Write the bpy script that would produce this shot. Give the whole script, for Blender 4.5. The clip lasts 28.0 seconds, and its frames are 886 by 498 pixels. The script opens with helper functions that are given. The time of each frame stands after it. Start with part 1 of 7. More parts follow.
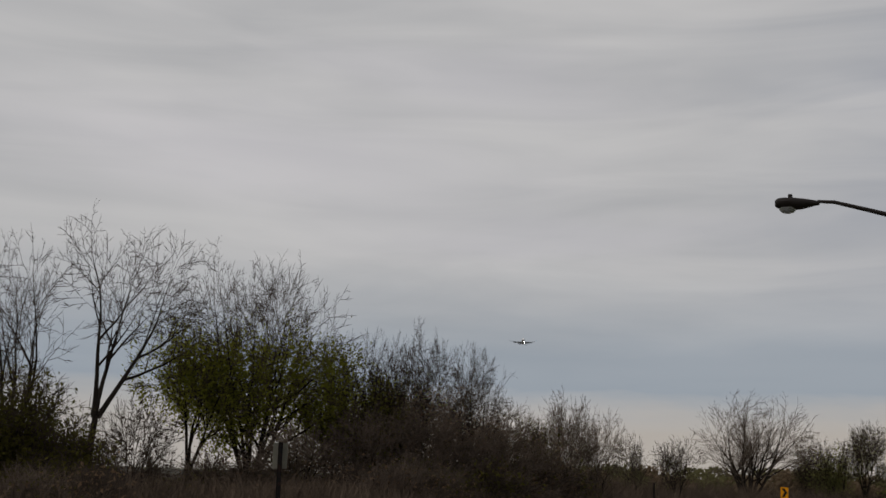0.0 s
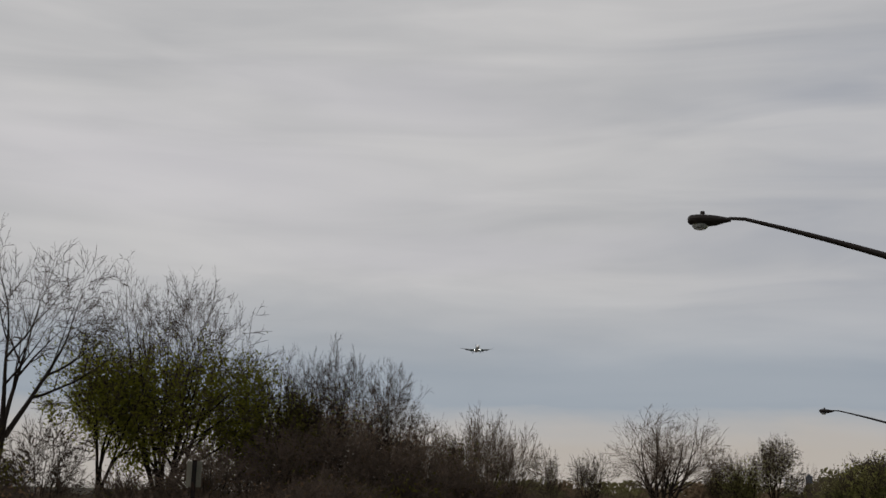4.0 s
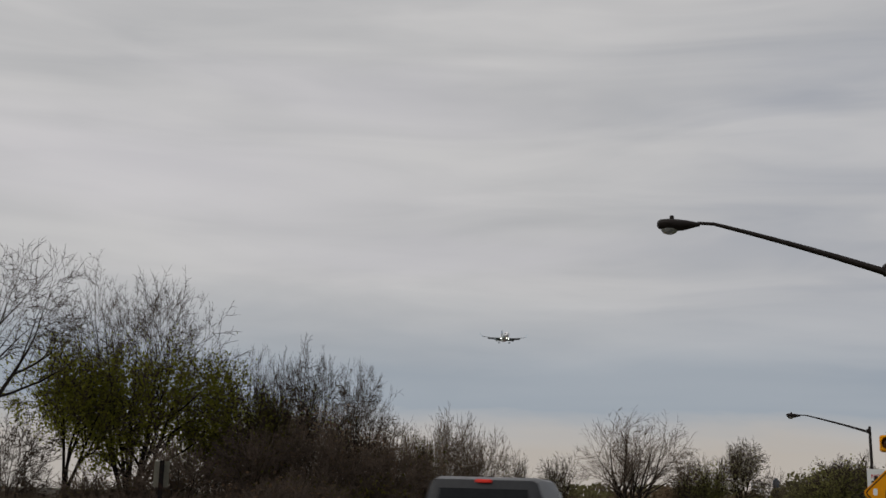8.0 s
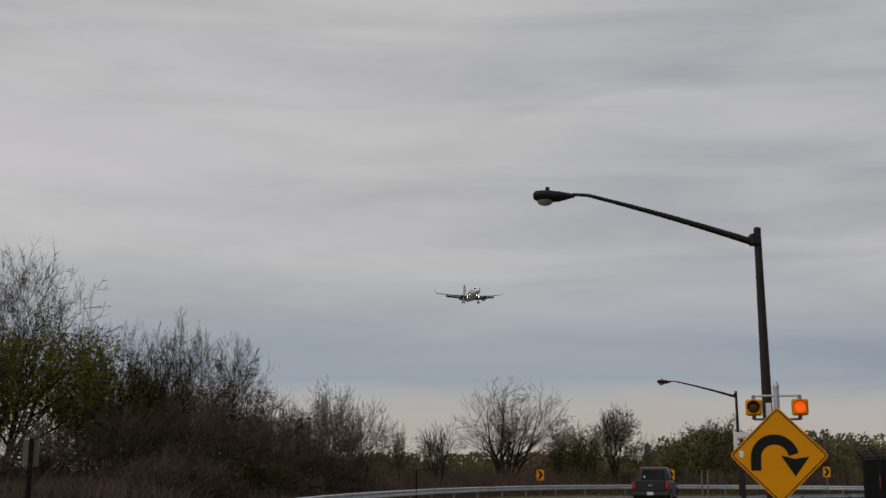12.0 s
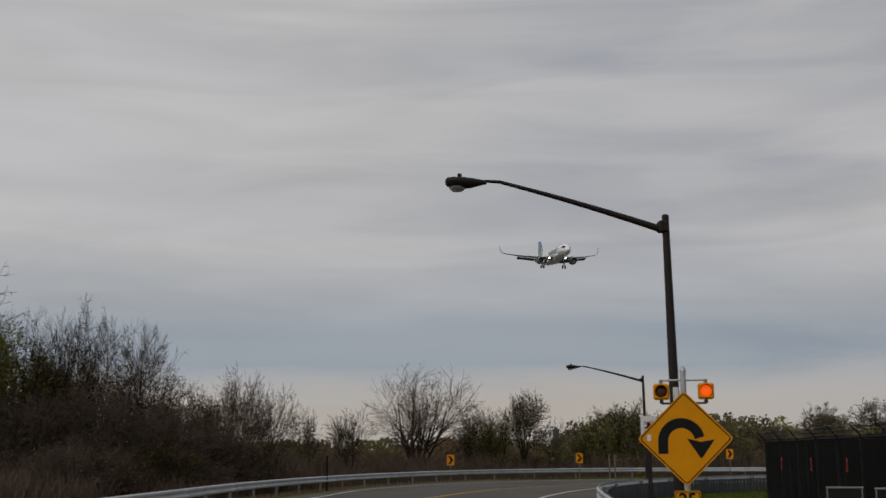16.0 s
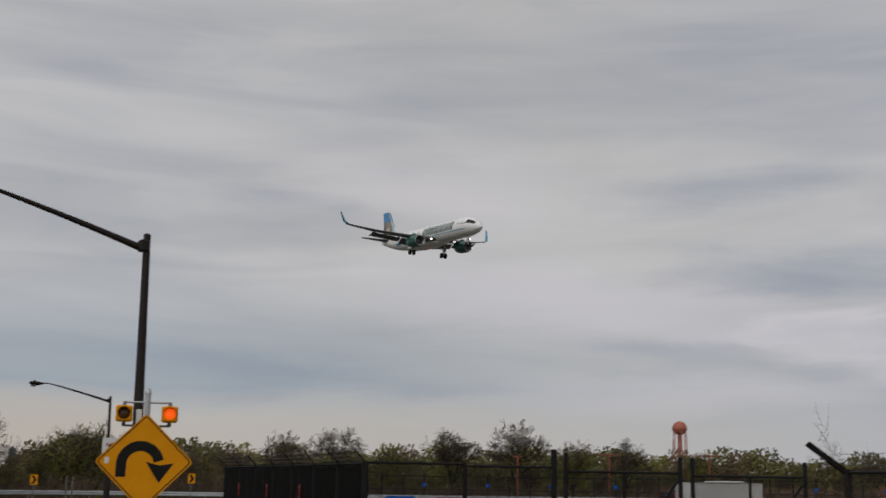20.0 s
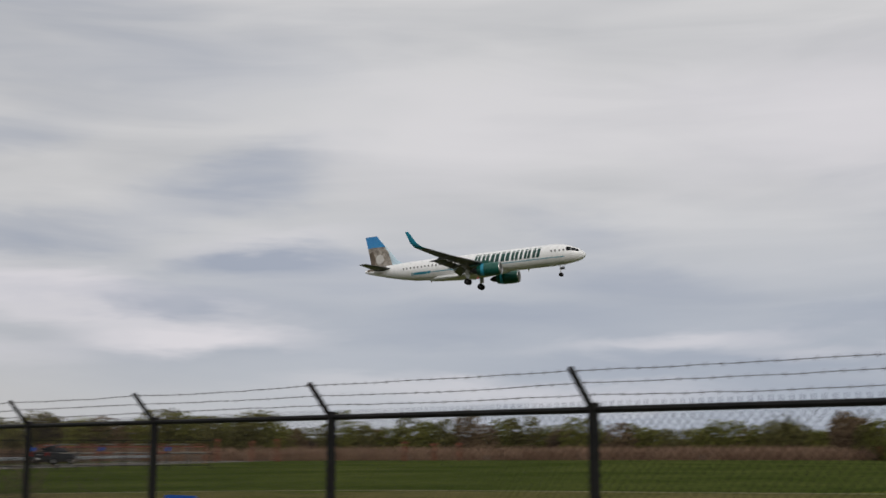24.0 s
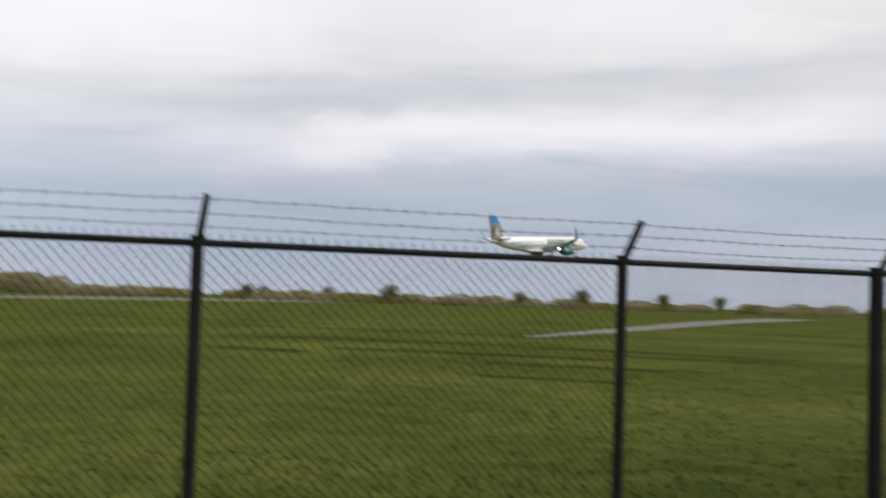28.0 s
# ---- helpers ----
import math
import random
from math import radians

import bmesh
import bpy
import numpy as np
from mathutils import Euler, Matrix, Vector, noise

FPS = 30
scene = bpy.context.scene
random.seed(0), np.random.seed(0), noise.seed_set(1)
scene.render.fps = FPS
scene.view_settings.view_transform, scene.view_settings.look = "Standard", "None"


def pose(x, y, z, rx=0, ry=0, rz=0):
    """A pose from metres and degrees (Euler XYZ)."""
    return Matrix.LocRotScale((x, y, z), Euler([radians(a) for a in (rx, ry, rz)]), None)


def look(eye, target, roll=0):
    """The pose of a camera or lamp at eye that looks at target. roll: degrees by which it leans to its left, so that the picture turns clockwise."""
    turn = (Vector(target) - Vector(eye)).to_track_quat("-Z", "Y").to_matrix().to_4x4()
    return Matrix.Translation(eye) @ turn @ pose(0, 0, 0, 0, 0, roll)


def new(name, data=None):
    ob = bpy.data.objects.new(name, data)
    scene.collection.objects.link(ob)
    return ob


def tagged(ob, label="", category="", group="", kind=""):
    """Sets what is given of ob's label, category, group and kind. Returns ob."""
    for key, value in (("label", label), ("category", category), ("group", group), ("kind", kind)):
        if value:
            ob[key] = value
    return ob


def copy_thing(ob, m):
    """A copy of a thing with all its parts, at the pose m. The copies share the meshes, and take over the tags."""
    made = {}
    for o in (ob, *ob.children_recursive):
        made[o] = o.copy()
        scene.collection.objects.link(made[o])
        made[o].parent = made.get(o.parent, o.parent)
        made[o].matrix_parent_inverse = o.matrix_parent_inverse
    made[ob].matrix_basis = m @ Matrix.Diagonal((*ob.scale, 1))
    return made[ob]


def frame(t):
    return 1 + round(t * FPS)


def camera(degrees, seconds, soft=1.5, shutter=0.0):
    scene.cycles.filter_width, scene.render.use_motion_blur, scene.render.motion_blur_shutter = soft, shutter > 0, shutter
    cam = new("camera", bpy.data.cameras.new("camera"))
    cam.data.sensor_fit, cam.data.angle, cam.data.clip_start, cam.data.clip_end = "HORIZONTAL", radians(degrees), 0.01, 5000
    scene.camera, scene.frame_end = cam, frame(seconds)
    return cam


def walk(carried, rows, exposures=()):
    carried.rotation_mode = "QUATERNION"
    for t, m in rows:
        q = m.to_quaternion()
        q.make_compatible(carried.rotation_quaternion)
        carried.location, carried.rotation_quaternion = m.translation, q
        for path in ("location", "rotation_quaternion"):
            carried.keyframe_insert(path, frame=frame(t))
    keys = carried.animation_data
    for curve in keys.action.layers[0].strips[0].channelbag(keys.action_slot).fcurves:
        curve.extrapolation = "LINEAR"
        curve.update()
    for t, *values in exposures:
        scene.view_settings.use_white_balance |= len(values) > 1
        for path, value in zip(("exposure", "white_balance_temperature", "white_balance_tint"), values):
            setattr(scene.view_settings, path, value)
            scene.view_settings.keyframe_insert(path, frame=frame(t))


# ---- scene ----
cam = camera(40.94, 28.0, 1.5, 0.5)
walk(cam, [
    (0.0, pose(-0.012, -0.004, 1.654, 100.892, -2.041, 6.643)),
    (0.5, pose(-0.017, -0.011, 1.657, 101.089, -2.613, 7.290)),
    (1.0, pose(-0.024, -0.019, 1.657, 102.127, -2.626, 7.803)),
    (1.5, pose(-0.027, -0.016, 1.657, 102.266, -2.280, 7.455)),
    (2.0, pose(-0.031, -0.006, 1.656, 102.387, -2.107, 6.325)),
    (2.5, pose(-0.037, -0.003, 1.657, 101.743, -1.826, 5.157)),
    (3.0, pose(-0.035, 0.005, 1.653, 101.164, -2.017, 4.310)),
    (3.5, pose(-0.034, 0.007, 1.651, 101.770, -1.738, 3.400)),
    (5.5, pose(-0.017, 0.002, 1.649, 100.870, -0.996, 1.835)),
    (6.0, pose(-0.020, -0.003, 1.652, 100.271, -1.002, 2.449)),
    (6.5, pose(-0.022, -0.003, 1.651, 100.183, -0.752, 2.624)),
    (7.0, pose(-0.021, -0.003, 1.651, 100.162, -0.514, 2.609)),
    (7.5, pose(-0.020, -0.003, 1.648, 100.403, -0.972, 1.668)),
    (8.0, pose(-0.003, -0.027, 1.640, 101.902, -1.669, 1.228)),
    (8.5, pose(0.005, -0.038, 1.648, 100.322, -1.659, 0.173)),
    (9.0, pose(0.002, -0.038, 1.645, 100.741, -1.575, -0.637)),
    (9.5, pose(0.009, -0.040, 1.645, 101.304, -1.389, -1.405)),
    (10.0, pose(0.004, -0.036, 1.643, 101.099, -0.991, -2.514)),
    (10.5, pose(0.006, -0.021, 1.644, 100.601, -0.720, -3.362)),
    (11.0, pose(0.009, -0.019, 1.636, 100.407, -0.504, -3.884)),
    (11.5, pose(0.011, -0.008, 1.645, 100.548, -0.404, -4.108)),
    (12.0, pose(-0.003, -0.002, 1.644, 100.630, -0.275, -4.507)),
    (12.5, pose(0.001, 0.002, 1.645, 100.208, 0.306, -4.714)),
    (14.5, pose(-0.007, 0.022, 1.647, 99.987, -0.572, -6.209)),
    (15.0, pose(-0.001, 0.028, 1.644, 99.830, -0.117, -6.882)),
    (15.5, pose(-0.008, 0.036, 1.647, 100.033, -0.127, -7.779)),
    (16.0, pose(-0.025, 0.036, 1.653, 99.953, 0.363, -8.767)),
    (16.5, pose(-0.007, 0.032, 1.655, 99.716, 0.245, -9.571)),
    (17.0, pose(0.006, 0.033, 1.655, 98.562, -0.448, -10.051)),
    (17.5, pose(0.000, 0.049, 1.660, 99.398, -0.065, -14.538)),
    (18.0, pose(-0.026, 0.068, 1.652, 98.265, -1.379, -18.400)),
    (18.5, pose(0.009, 0.049, 1.657, 98.251, -1.621, -22.369)),
    (19.0, pose(0.053, 0.019, 1.658, 99.008, -0.894, -26.518)),
    (19.5, pose(0.091, 0.027, 1.652, 100.020, -0.124, -30.423)),
    (20.0, pose(0.077, 0.015, 1.650, 101.190, -0.813, -33.849)),
    (20.5, pose(0.063, -0.005, 1.651, 101.719, -0.399, -36.452)),
    (21.0, pose(0.058, -0.040, 1.654, 101.825, 0.495, -42.196)),
    (21.5, pose(-0.145, -0.775, 1.625, 100.322, 0.559, -46.291)),
    (23.5, pose(1.187, -3.755, 1.650, 97.221, 2.623, -59.763)),
    (24.0, pose(0.548, -3.659, 1.634, 99.487, 0.119, -70.815)),
    (24.5, pose(-0.369, -4.168, 1.637, 96.912, 0.058, -77.624)),
    (25.0, pose(-0.856, -3.795, 1.642, 95.801, 0.229, -90.289)),
    (25.5, pose(-0.894, -3.247, 1.650, 95.513, -0.531, -102.217)),
    (26.0, pose(-0.591, -2.723, 1.649, 94.546, -0.086, -112.604)),
    (26.5, pose(-0.296, -2.445, 1.644, 94.175, -1.130, -124.168)),
    (27.0, pose(-0.177, -2.389, 1.645, 94.001, -2.133, -127.381)),
    (27.5, pose(-0.009, -2.528, 1.628, 94.693, -0.401, -129.044)),
    (28.0, pose(0.199, -2.587, 1.572, 92.478, -1.719, -136.666)),
], [(0.0, -0.12), (1.0, 0.0), (9.0, -0.02), (11.0, -0.06), (15.0, -0.08), (17.0, -0.16), (18.5, -0.02), (20.0, -0.02), (21.5, 0.08), (23.5, 0.22), (24.0, 0.24), (25.0, 0.42), (26.0, 0.60), (27.0, 0.66), (28.0, 0.82)])


# ---- world, sun ----
def build_world():
    w = bpy.data.worlds.new("overcast_sky")
    scene.world = w
    w.use_nodes = True
    nt = w.node_tree
    nt.nodes.clear()
    N = nt.nodes.new
    L = nt.links.new
    out = N("ShaderNodeOutputWorld")
    bg = N("ShaderNodeBackground")
    bg.inputs["Strength"].default_value = SKY
    L(bg.outputs[0], out.inputs[0])
    tc = N("ShaderNodeTexCoord")
    sep = N("ShaderNodeSeparateXYZ")
    L(tc.outputs["Generated"], sep.inputs[0])

    def math_(op, a, b=None, clamp=False):
        n = N("ShaderNodeMath")
        n.operation, n.use_clamp = op, clamp
        for i, v in enumerate((a, b)):
            if v is None:
                continue
            if isinstance(v, (int, float)):
                n.inputs[i].default_value = v
            else:
                L(v, n.inputs[i])
        return n.outputs[0]

    def mix_(fac, a, b):
        n = N("ShaderNodeMix")
        n.data_type = "RGBA"
        for s, v in ((n.inputs[0], fac), (n.inputs[6], a), (n.inputs[7], b)):
            if isinstance(v, tuple):
                s.default_value = (*v, 1)
            elif isinstance(v, (int, float)):
                s.default_value = v
            else:
                L(v, s)
        return n.outputs[2]

    def ramp_(fac, stops):
        n = N("ShaderNodeValToRGB")
        e = n.color_ramp.elements
        while len(e) < len(stops):
            e.new(0.5)
        for q, (p, c) in zip(e, stops):
            q.position, q.color = p, (*c, 1) if isinstance(c, tuple) else (c, c, c, 1)
        L(fac, n.inputs[0])
        return n.outputs[0]

    # bearing from north and height over the horizon, in degrees
    az = math_("MULTIPLY", math_("ARCTAN2", sep.outputs[0], sep.outputs[1]), 57.2958)
    el = math_("MULTIPLY", math_("ARCSINE", sep.outputs[2]), 57.2958)
    com = N("ShaderNodeCombineXYZ")
    L(az, com.inputs[0]), L(el, com.inputs[1])

    def cloud_(sx, sy, rot, detail, rough, dist, shift=0.0):
        mp = N("ShaderNodeMapping")
        mp.inputs["Location"].default_value = (shift, shift * 0.7, shift)
        mp.inputs["Rotation"].default_value = (0, 0, radians(rot))
        mp.inputs["Scale"].default_value = (1 / sx, 1 / sy, 1)
        L(com.outputs[0], mp.inputs[0])
        n = N("ShaderNodeTexNoise")
        n.inputs["Scale"].default_value, n.inputs["Detail"].default_value = 1.0, detail
        n.inputs["Roughness"].default_value, n.inputs["Distortion"].default_value = rough, dist
        L(mp.outputs[0], n.inputs["Vector"])
        return n.outputs[0]

    # ragged edges: the clouds' outlines wander with the noise
    wx = math_("MULTIPLY", math_("SUBTRACT", cloud_(7, 2.6, 0, 4, 0.55, 0.3), 0.5), 9.0)
    wy = math_("MULTIPLY", math_("SUBTRACT", cloud_(9, 2.0, 0, 5, 0.6, 0.3, 7.3), 0.5), 3.2)
    ragged = N("ShaderNodeCombineXYZ")
    L(math_("ADD", az, wx), ragged.inputs[0]), L(math_("ADD", el, wy), ragged.inputs[1])

    def bank_(a, e, wa, we, tilt, k):
        mp = N("ShaderNodeMapping")
        mp.vector_type = "TEXTURE"
        mp.inputs["Location"].default_value = (a, e, 0)
        mp.inputs["Rotation"].default_value = (0, 0, radians(tilt))
        mp.inputs["Scale"].default_value = (wa * 1.25, we * 1.25, 1)
        L(ragged.outputs[0], mp.inputs[0])
        n = N("ShaderNodeVectorMath")
        n.operation = "LENGTH"
        L(mp.outputs[0], n.inputs[0])
        r = N("ShaderNodeMapRange")
        r.interpolation_type = "SMOOTHSTEP"
        r.inputs[1].default_value, r.inputs[2].default_value = 0.05, 1.0
        r.inputs[3].default_value, r.inputs[4].default_value = k, 0.0
        L(n.outputs["Value"], r.inputs[0])
        return r.outputs[0]

    def sum_(banks):
        total = bank_(*banks[0])
        for q in banks[1:]:
            total = math_("ADD", total, bank_(*q))
        return total

    wisps = cloud_(15, 2.2, 2, 4, 0.5, 0.7, 3.1)
    folds = cloud_(30, 5.0, -3, 3, 0.5, 0.5, 11.0)
    both = math_("ADD", math_("MULTIPLY", wisps, 0.45), math_("MULTIPLY", folds, 0.55))
    # the sheet thins out and breaks towards the east and south
    sheet = mix_(ramp_(both, [(0.36, 0.0), (0.60, 1.0)]), (0.436, 0.437, 0.446), (0.553, 0.544, 0.543))
    turn = math_("DIVIDE", math_("ADD", az, 40.0), 200.0)
    lift = math_("DIVIDE", math_("ADD", el, math_("MULTIPLY", wy, 0.55)), 12.0)
    haze = ramp_(lift, [(0.0, 0.85), (0.30, 0.90), (0.52, 0.78), (0.80, 0.34), (1.0, 0.12)])
    haze = math_("MULTIPLY", haze, ramp_(turn, [(0.40, 0.0), (0.48, 0.72), (0.60, 0.90), (0.76, 0.80), (0.90, 0.45)]))
    sheet = mix_(haze, sheet, (0.300, 0.335, 0.405))
    bright = sum_(BRIGHT_BANKS)
    sheet = mix_(math_("MINIMUM", bright, 0.92), sheet, (0.607, 0.584, 0.612))
    dark = math_("MULTIPLY", sum_(DARK_BANKS), ramp_(wisps, [(0.30, 1.0), (0.62, 0.45)]))
    sheet = mix_(math_("MINIMUM", dark, 0.9), sheet, (0.285, 0.315, 0.385))
    # blue-grey veil low down in the north, with a warm gap under it; a slate bank low in the south
    veil = ramp_(lift, [(0.0, 0.10), (0.24, 0.22), (0.36, 0.95), (0.50, 0.85), (0.66, 0.35), (0.85, 0.0)])
    veil = math_("MULTIPLY", veil, ramp_(turn, [(0.20, 0.78), (0.33, 0.72), (0.40, 0.25), (0.46, 0.0)]))
    sheet = mix_(veil, sheet, (0.245, 0.30, 0.365))
    gap = ramp_(lift, [(0.0, 1.0), (0.20, 0.92), (0.36, 0.0)])
    gapcol = ramp_(turn, [(0.0, (0.43, 0.41, 0.39)), (0.14, (0.46, 0.415, 0.37)), (0.27, (0.465, 0.415, 0.365)), (0.38, (0.49, 0.465, 0.445)), (0.50, (0.47, 0.475, 0.49)), (0.60, (0.36, 0.385, 0.43))])
    sheet = mix_(math_("MULTIPLY", gap, ramp_(turn, [(0.35, 0.9), (0.50, 0.6), (0.62, 0.0)])), sheet, gapcol)
    slope = math_("SUBTRACT", lift, math_("MULTIPLY", math_("SUBTRACT", turn, 0.815), 0.55))
    slate = ramp_(slope, [(0.0, 0.82), (0.30, 0.95), (0.42, 0.85), (0.52, 0.30), (0.64, 0.0)])
    slate = math_("MULTIPLY", slate, ramp_(turn, [(0.55, 0.0), (0.68, 0.55), (0.78, 0.85), (0.86, 1.0)]))
    sheet = mix_(math_("MULTIPLY", slate, ramp_(wisps, [(0.30, 1.0), (0.66, 0.72)])), sheet, (0.238, 0.278, 0.352))
    thick = N("ShaderNodeMix")
    thick.data_type, thick.blend_type = "RGBA", "MULTIPLY"
    thick.inputs[0].default_value = 1
    L(sheet, thick.inputs[6])
    L(ramp_(turn, [(0.0, 1.0), (0.30, 0.98), (0.36, 0.92), (0.46, 0.94), (0.53, 1.0), (0.62, 1.0), (0.74, 0.97), (0.84, 0.88), (0.95, 0.86)]), thick.inputs[7])
    sky = N("ShaderNodeTexSky")
    sky.sky_type, sky.sun_disc = "NISHITA", False
    sky.sun_elevation, sky.sun_rotation = radians(SUN_UP), radians(SUN_AZ)
    add = N("ShaderNodeMix")
    add.data_type, add.blend_type = "RGBA", "ADD"
    add.inputs[0].default_value = 0.002
    L(thick.outputs[2], add.inputs[6]), L(sky.outputs[0], add.inputs[7])
    L(add.outputs[2], bg.inputs["Color"])


# banks of the cloud sheet: bearing, height, half-widths, tilt (degrees) and weight
BRIGHT_BANKS = [(-17, 15, 17, 3.2, -3, 0.45), (-6, 19, 12, 2.2, -4, 0.35), (-2, 11.5, 14, 1.6, 2, 0.35), (33, 14, 9, 2.6, -4, 0.55), (39, 8.6, 14, 2.4, -5, 0.85), (55, 6.4, 9, 1.4, -4, 0.75), (45, 4.2, 12, 1.2, 0, 0.55), (59, 5.0, 7, 0.9, 0, 0.8), (52, 7.3, 5, 0.8, 5, 0.5), (63, 9.5, 6, 1.0, 10, 0.3), (83, 5.0, 7, 0.6, 2, 0.6), (89, 4.3, 5, 0.5, 0, 0.5), (74, 2.6, 12, 0.9, 0, 0.6), (99, 3.4, 10, 0.6, 2, 0.4), (72, 15, 9, 4, 0, 0.4), (90, 15, 13, 4.5, 0, 0.6), (124, 13.6, 15, 4, 2, 0.9), (145, 14, 12, 3.4, 2, 0.7), (135, 7.7, 13, 1.5, 4, 0.85), (151, 8.2, 11, 1.6, 2, 0.85), (112, 4.0, 8, 0.5, 2, 0.3)]
DARK_BANKS = [(20, 20, 16, 4, 3, 0.34), (17, 12, 11, 8, 0, 0.42), (31, 17.5, 10, 3, 4, 0.36), (25.4, 13.3, 5, 0.9, -6, 0.45), (49, 20, 12, 5, 0, 0.50), (60, 18, 10, 4, 4, 0.35), (48.4, 14.2, 7, 1.4, 9, 0.75), (60.5, 12.2, 7, 1.8, 16, 1.0), (50.5, 9.8, 7, 1.3, -2, 1.0), (62.5, 8.7, 5, 0.8, 8, 0.7), (45, 6.4, 6, 0.7, -3, 0.5), (27, 5.0, 11, 1.1, -4, 0.6), (57, 6.8, 8, 0.7, -2, 0.9), (66, 8.3, 8, 1.5, 4, 0.8), (73, 6.0, 9, 1.1, 0, 0.8), (77.5, 10.4, 5, 1.2, -6, 0.6), (79.5, 7.7, 7, 1.2, -4, 0.75), (84, 4.0, 11, 0.8, 0, 0.5), (96, 11.2, 8, 2.2, 0, 0.4), (91, 5.7, 7, 0.8, 2, 0.7), (102, 6.0, 8, 1.1, 3, 0.7), (107, 11, 7, 2.4, 0, 0.42), (107, 7.0, 9, 1.3, 2, 0.5), (134, 9.9, 13, 1.2, 4, 0.45), (120, 7.2, 9, 1.7, 3, 0.55), (150, 11, 9, 1.2, 6, 0.35)]
SKY, SUN_UP, SUN_AZ = 1.0, 38, 236
build_world()
sun_data = bpy.data.lights.new("sun", "SUN")
sun_data.energy, sun_data.angle, sun_data.color = 0.9, radians(25), (1.0, 0.96, 0.9)
sun = new("sun", sun_data)
sun.matrix_world = look((0, 0, 60), (-60 * math.sin(radians(SUN_AZ)), -60 * math.cos(radians(SUN_AZ)), 60 - 60 * math.tan(radians(SUN_UP))))


# ---- materials ----
def pmat(name, a, b, scale=3.0, rough=0.7, metal=0.0, bump=0.0, fine=None, spread=0.0, stretch=(1, 1, 1), contrast=(0.35, 0.65), emit=None, rvar=0.12, sub=0.0, spec=None, leafy=0.0):
    """Two colours mixed by noise at two scales, with roughness wear, fine relief and a shift from object to object."""
    m = bpy.data.materials.new(name)
    m.use_nodes = True
    nt = m.node_tree
    N, L = nt.nodes.new, nt.links.new
    bsdf = nt.nodes["Principled BSDF"]
    tc = N("ShaderNodeTexCoord")
    mp = N("ShaderNodeMapping")
    mp.inputs["Scale"].default_value = stretch
    L(tc.outputs["Object"], mp.inputs[0])
    n1 = N("ShaderNodeTexNoise")
    n1.inputs["Scale"].default_value, n1.inputs["Detail"].default_value = scale, 4
    L(mp.outputs[0], n1.inputs["Vector"])
    n2 = N("ShaderNodeTexNoise")
    n2.inputs["Scale"].default_value, n2.inputs["Detail"].default_value = fine or scale * 11, 3
    L(mp.outputs[0], n2.inputs["Vector"])
    s = N("ShaderNodeMath")
    s.operation = "MULTIPLY_ADD"
    s.inputs[1].default_value = 0.4
    L(n2.outputs[0], s.inputs[0])
    h = N("ShaderNodeMath")
    h.operation = "MULTIPLY"
    h.inputs[1].default_value = 0.6
    L(n1.outputs[0], h.inputs[0]), L(h.outputs[0], s.inputs[2])
    r = N("ShaderNodeMapRange")
    r.inputs[1].default_value, r.inputs[2].default_value = contrast
    L(s.outputs[0], r.inputs[0])
    mix = N("ShaderNodeMix")
    mix.data_type = "RGBA"
    mix.inputs[6].default_value, mix.inputs[7].default_value = (*a, 1), (*b, 1)
    L(r.outputs[0], mix.inputs[0])
    col = mix.outputs[2]
    if spread:
        oi = N("ShaderNodeObjectInfo")
        ge = N("ShaderNodeNewGeometry")
        ad = N("ShaderNodeMath")
        ad.operation = "ADD"
        L(oi.outputs["Random"], ad.inputs[0]), L(ge.outputs["Random Per Island"], ad.inputs[1])
        mr = N("ShaderNodeMapRange")
        mr.inputs[2].default_value = 2.0
        mr.inputs[3].default_value, mr.inputs[4].default_value = 1 - spread, 1 + spread
        L(ad.outputs[0], mr.inputs[0])
        hv = N("ShaderNodeHueSaturation")
        L(mr.outputs[0], hv.inputs["Value"]), L(col, hv.inputs["Color"])
        col = hv.outputs[0]
    L(col, bsdf.inputs["Base Color"])
    rr = N("ShaderNodeMapRange")
    rr.inputs[3].default_value, rr.inputs[4].default_value = max(0.02, rough - rvar), min(1, rough + rvar)
    L(n2.outputs[0], rr.inputs[0]), L(rr.outputs[0], bsdf.inputs["Roughness"])
    bsdf.inputs["Metallic"].default_value = metal
    bsdf.inputs["Specular IOR Level"].default_value = (0.0 if rough >= 0.8 else 0.5) if spec is None else spec
    if bump:
        bp = N("ShaderNodeBump")
        bp.inputs["Strength"].default_value, bp.inputs["Distance"].default_value = min(1, bump), 0.02
        L(s.outputs[0], bp.inputs["Height"]), L(bp.outputs[0], bsdf.inputs["Normal"])
    if sub:
        bsdf.inputs["Transmission Weight"].default_value = sub
    if emit:
        bsdf.inputs["Emission Color"].default_value, bsdf.inputs["Emission Strength"].default_value = (*emit[0], 1), emit[1]
    if leafy:
        tl = N("ShaderNodeBsdfTranslucent")
        L(col, tl.inputs[0])
        mx = N("ShaderNodeMixShader")
        mx.inputs[0].default_value = leafy
        L(bsdf.outputs[0], mx.inputs[1]), L(tl.outputs[0], mx.inputs[2])
        L(mx.outputs[0], nt.nodes["Material Output"].inputs[0])
    return m


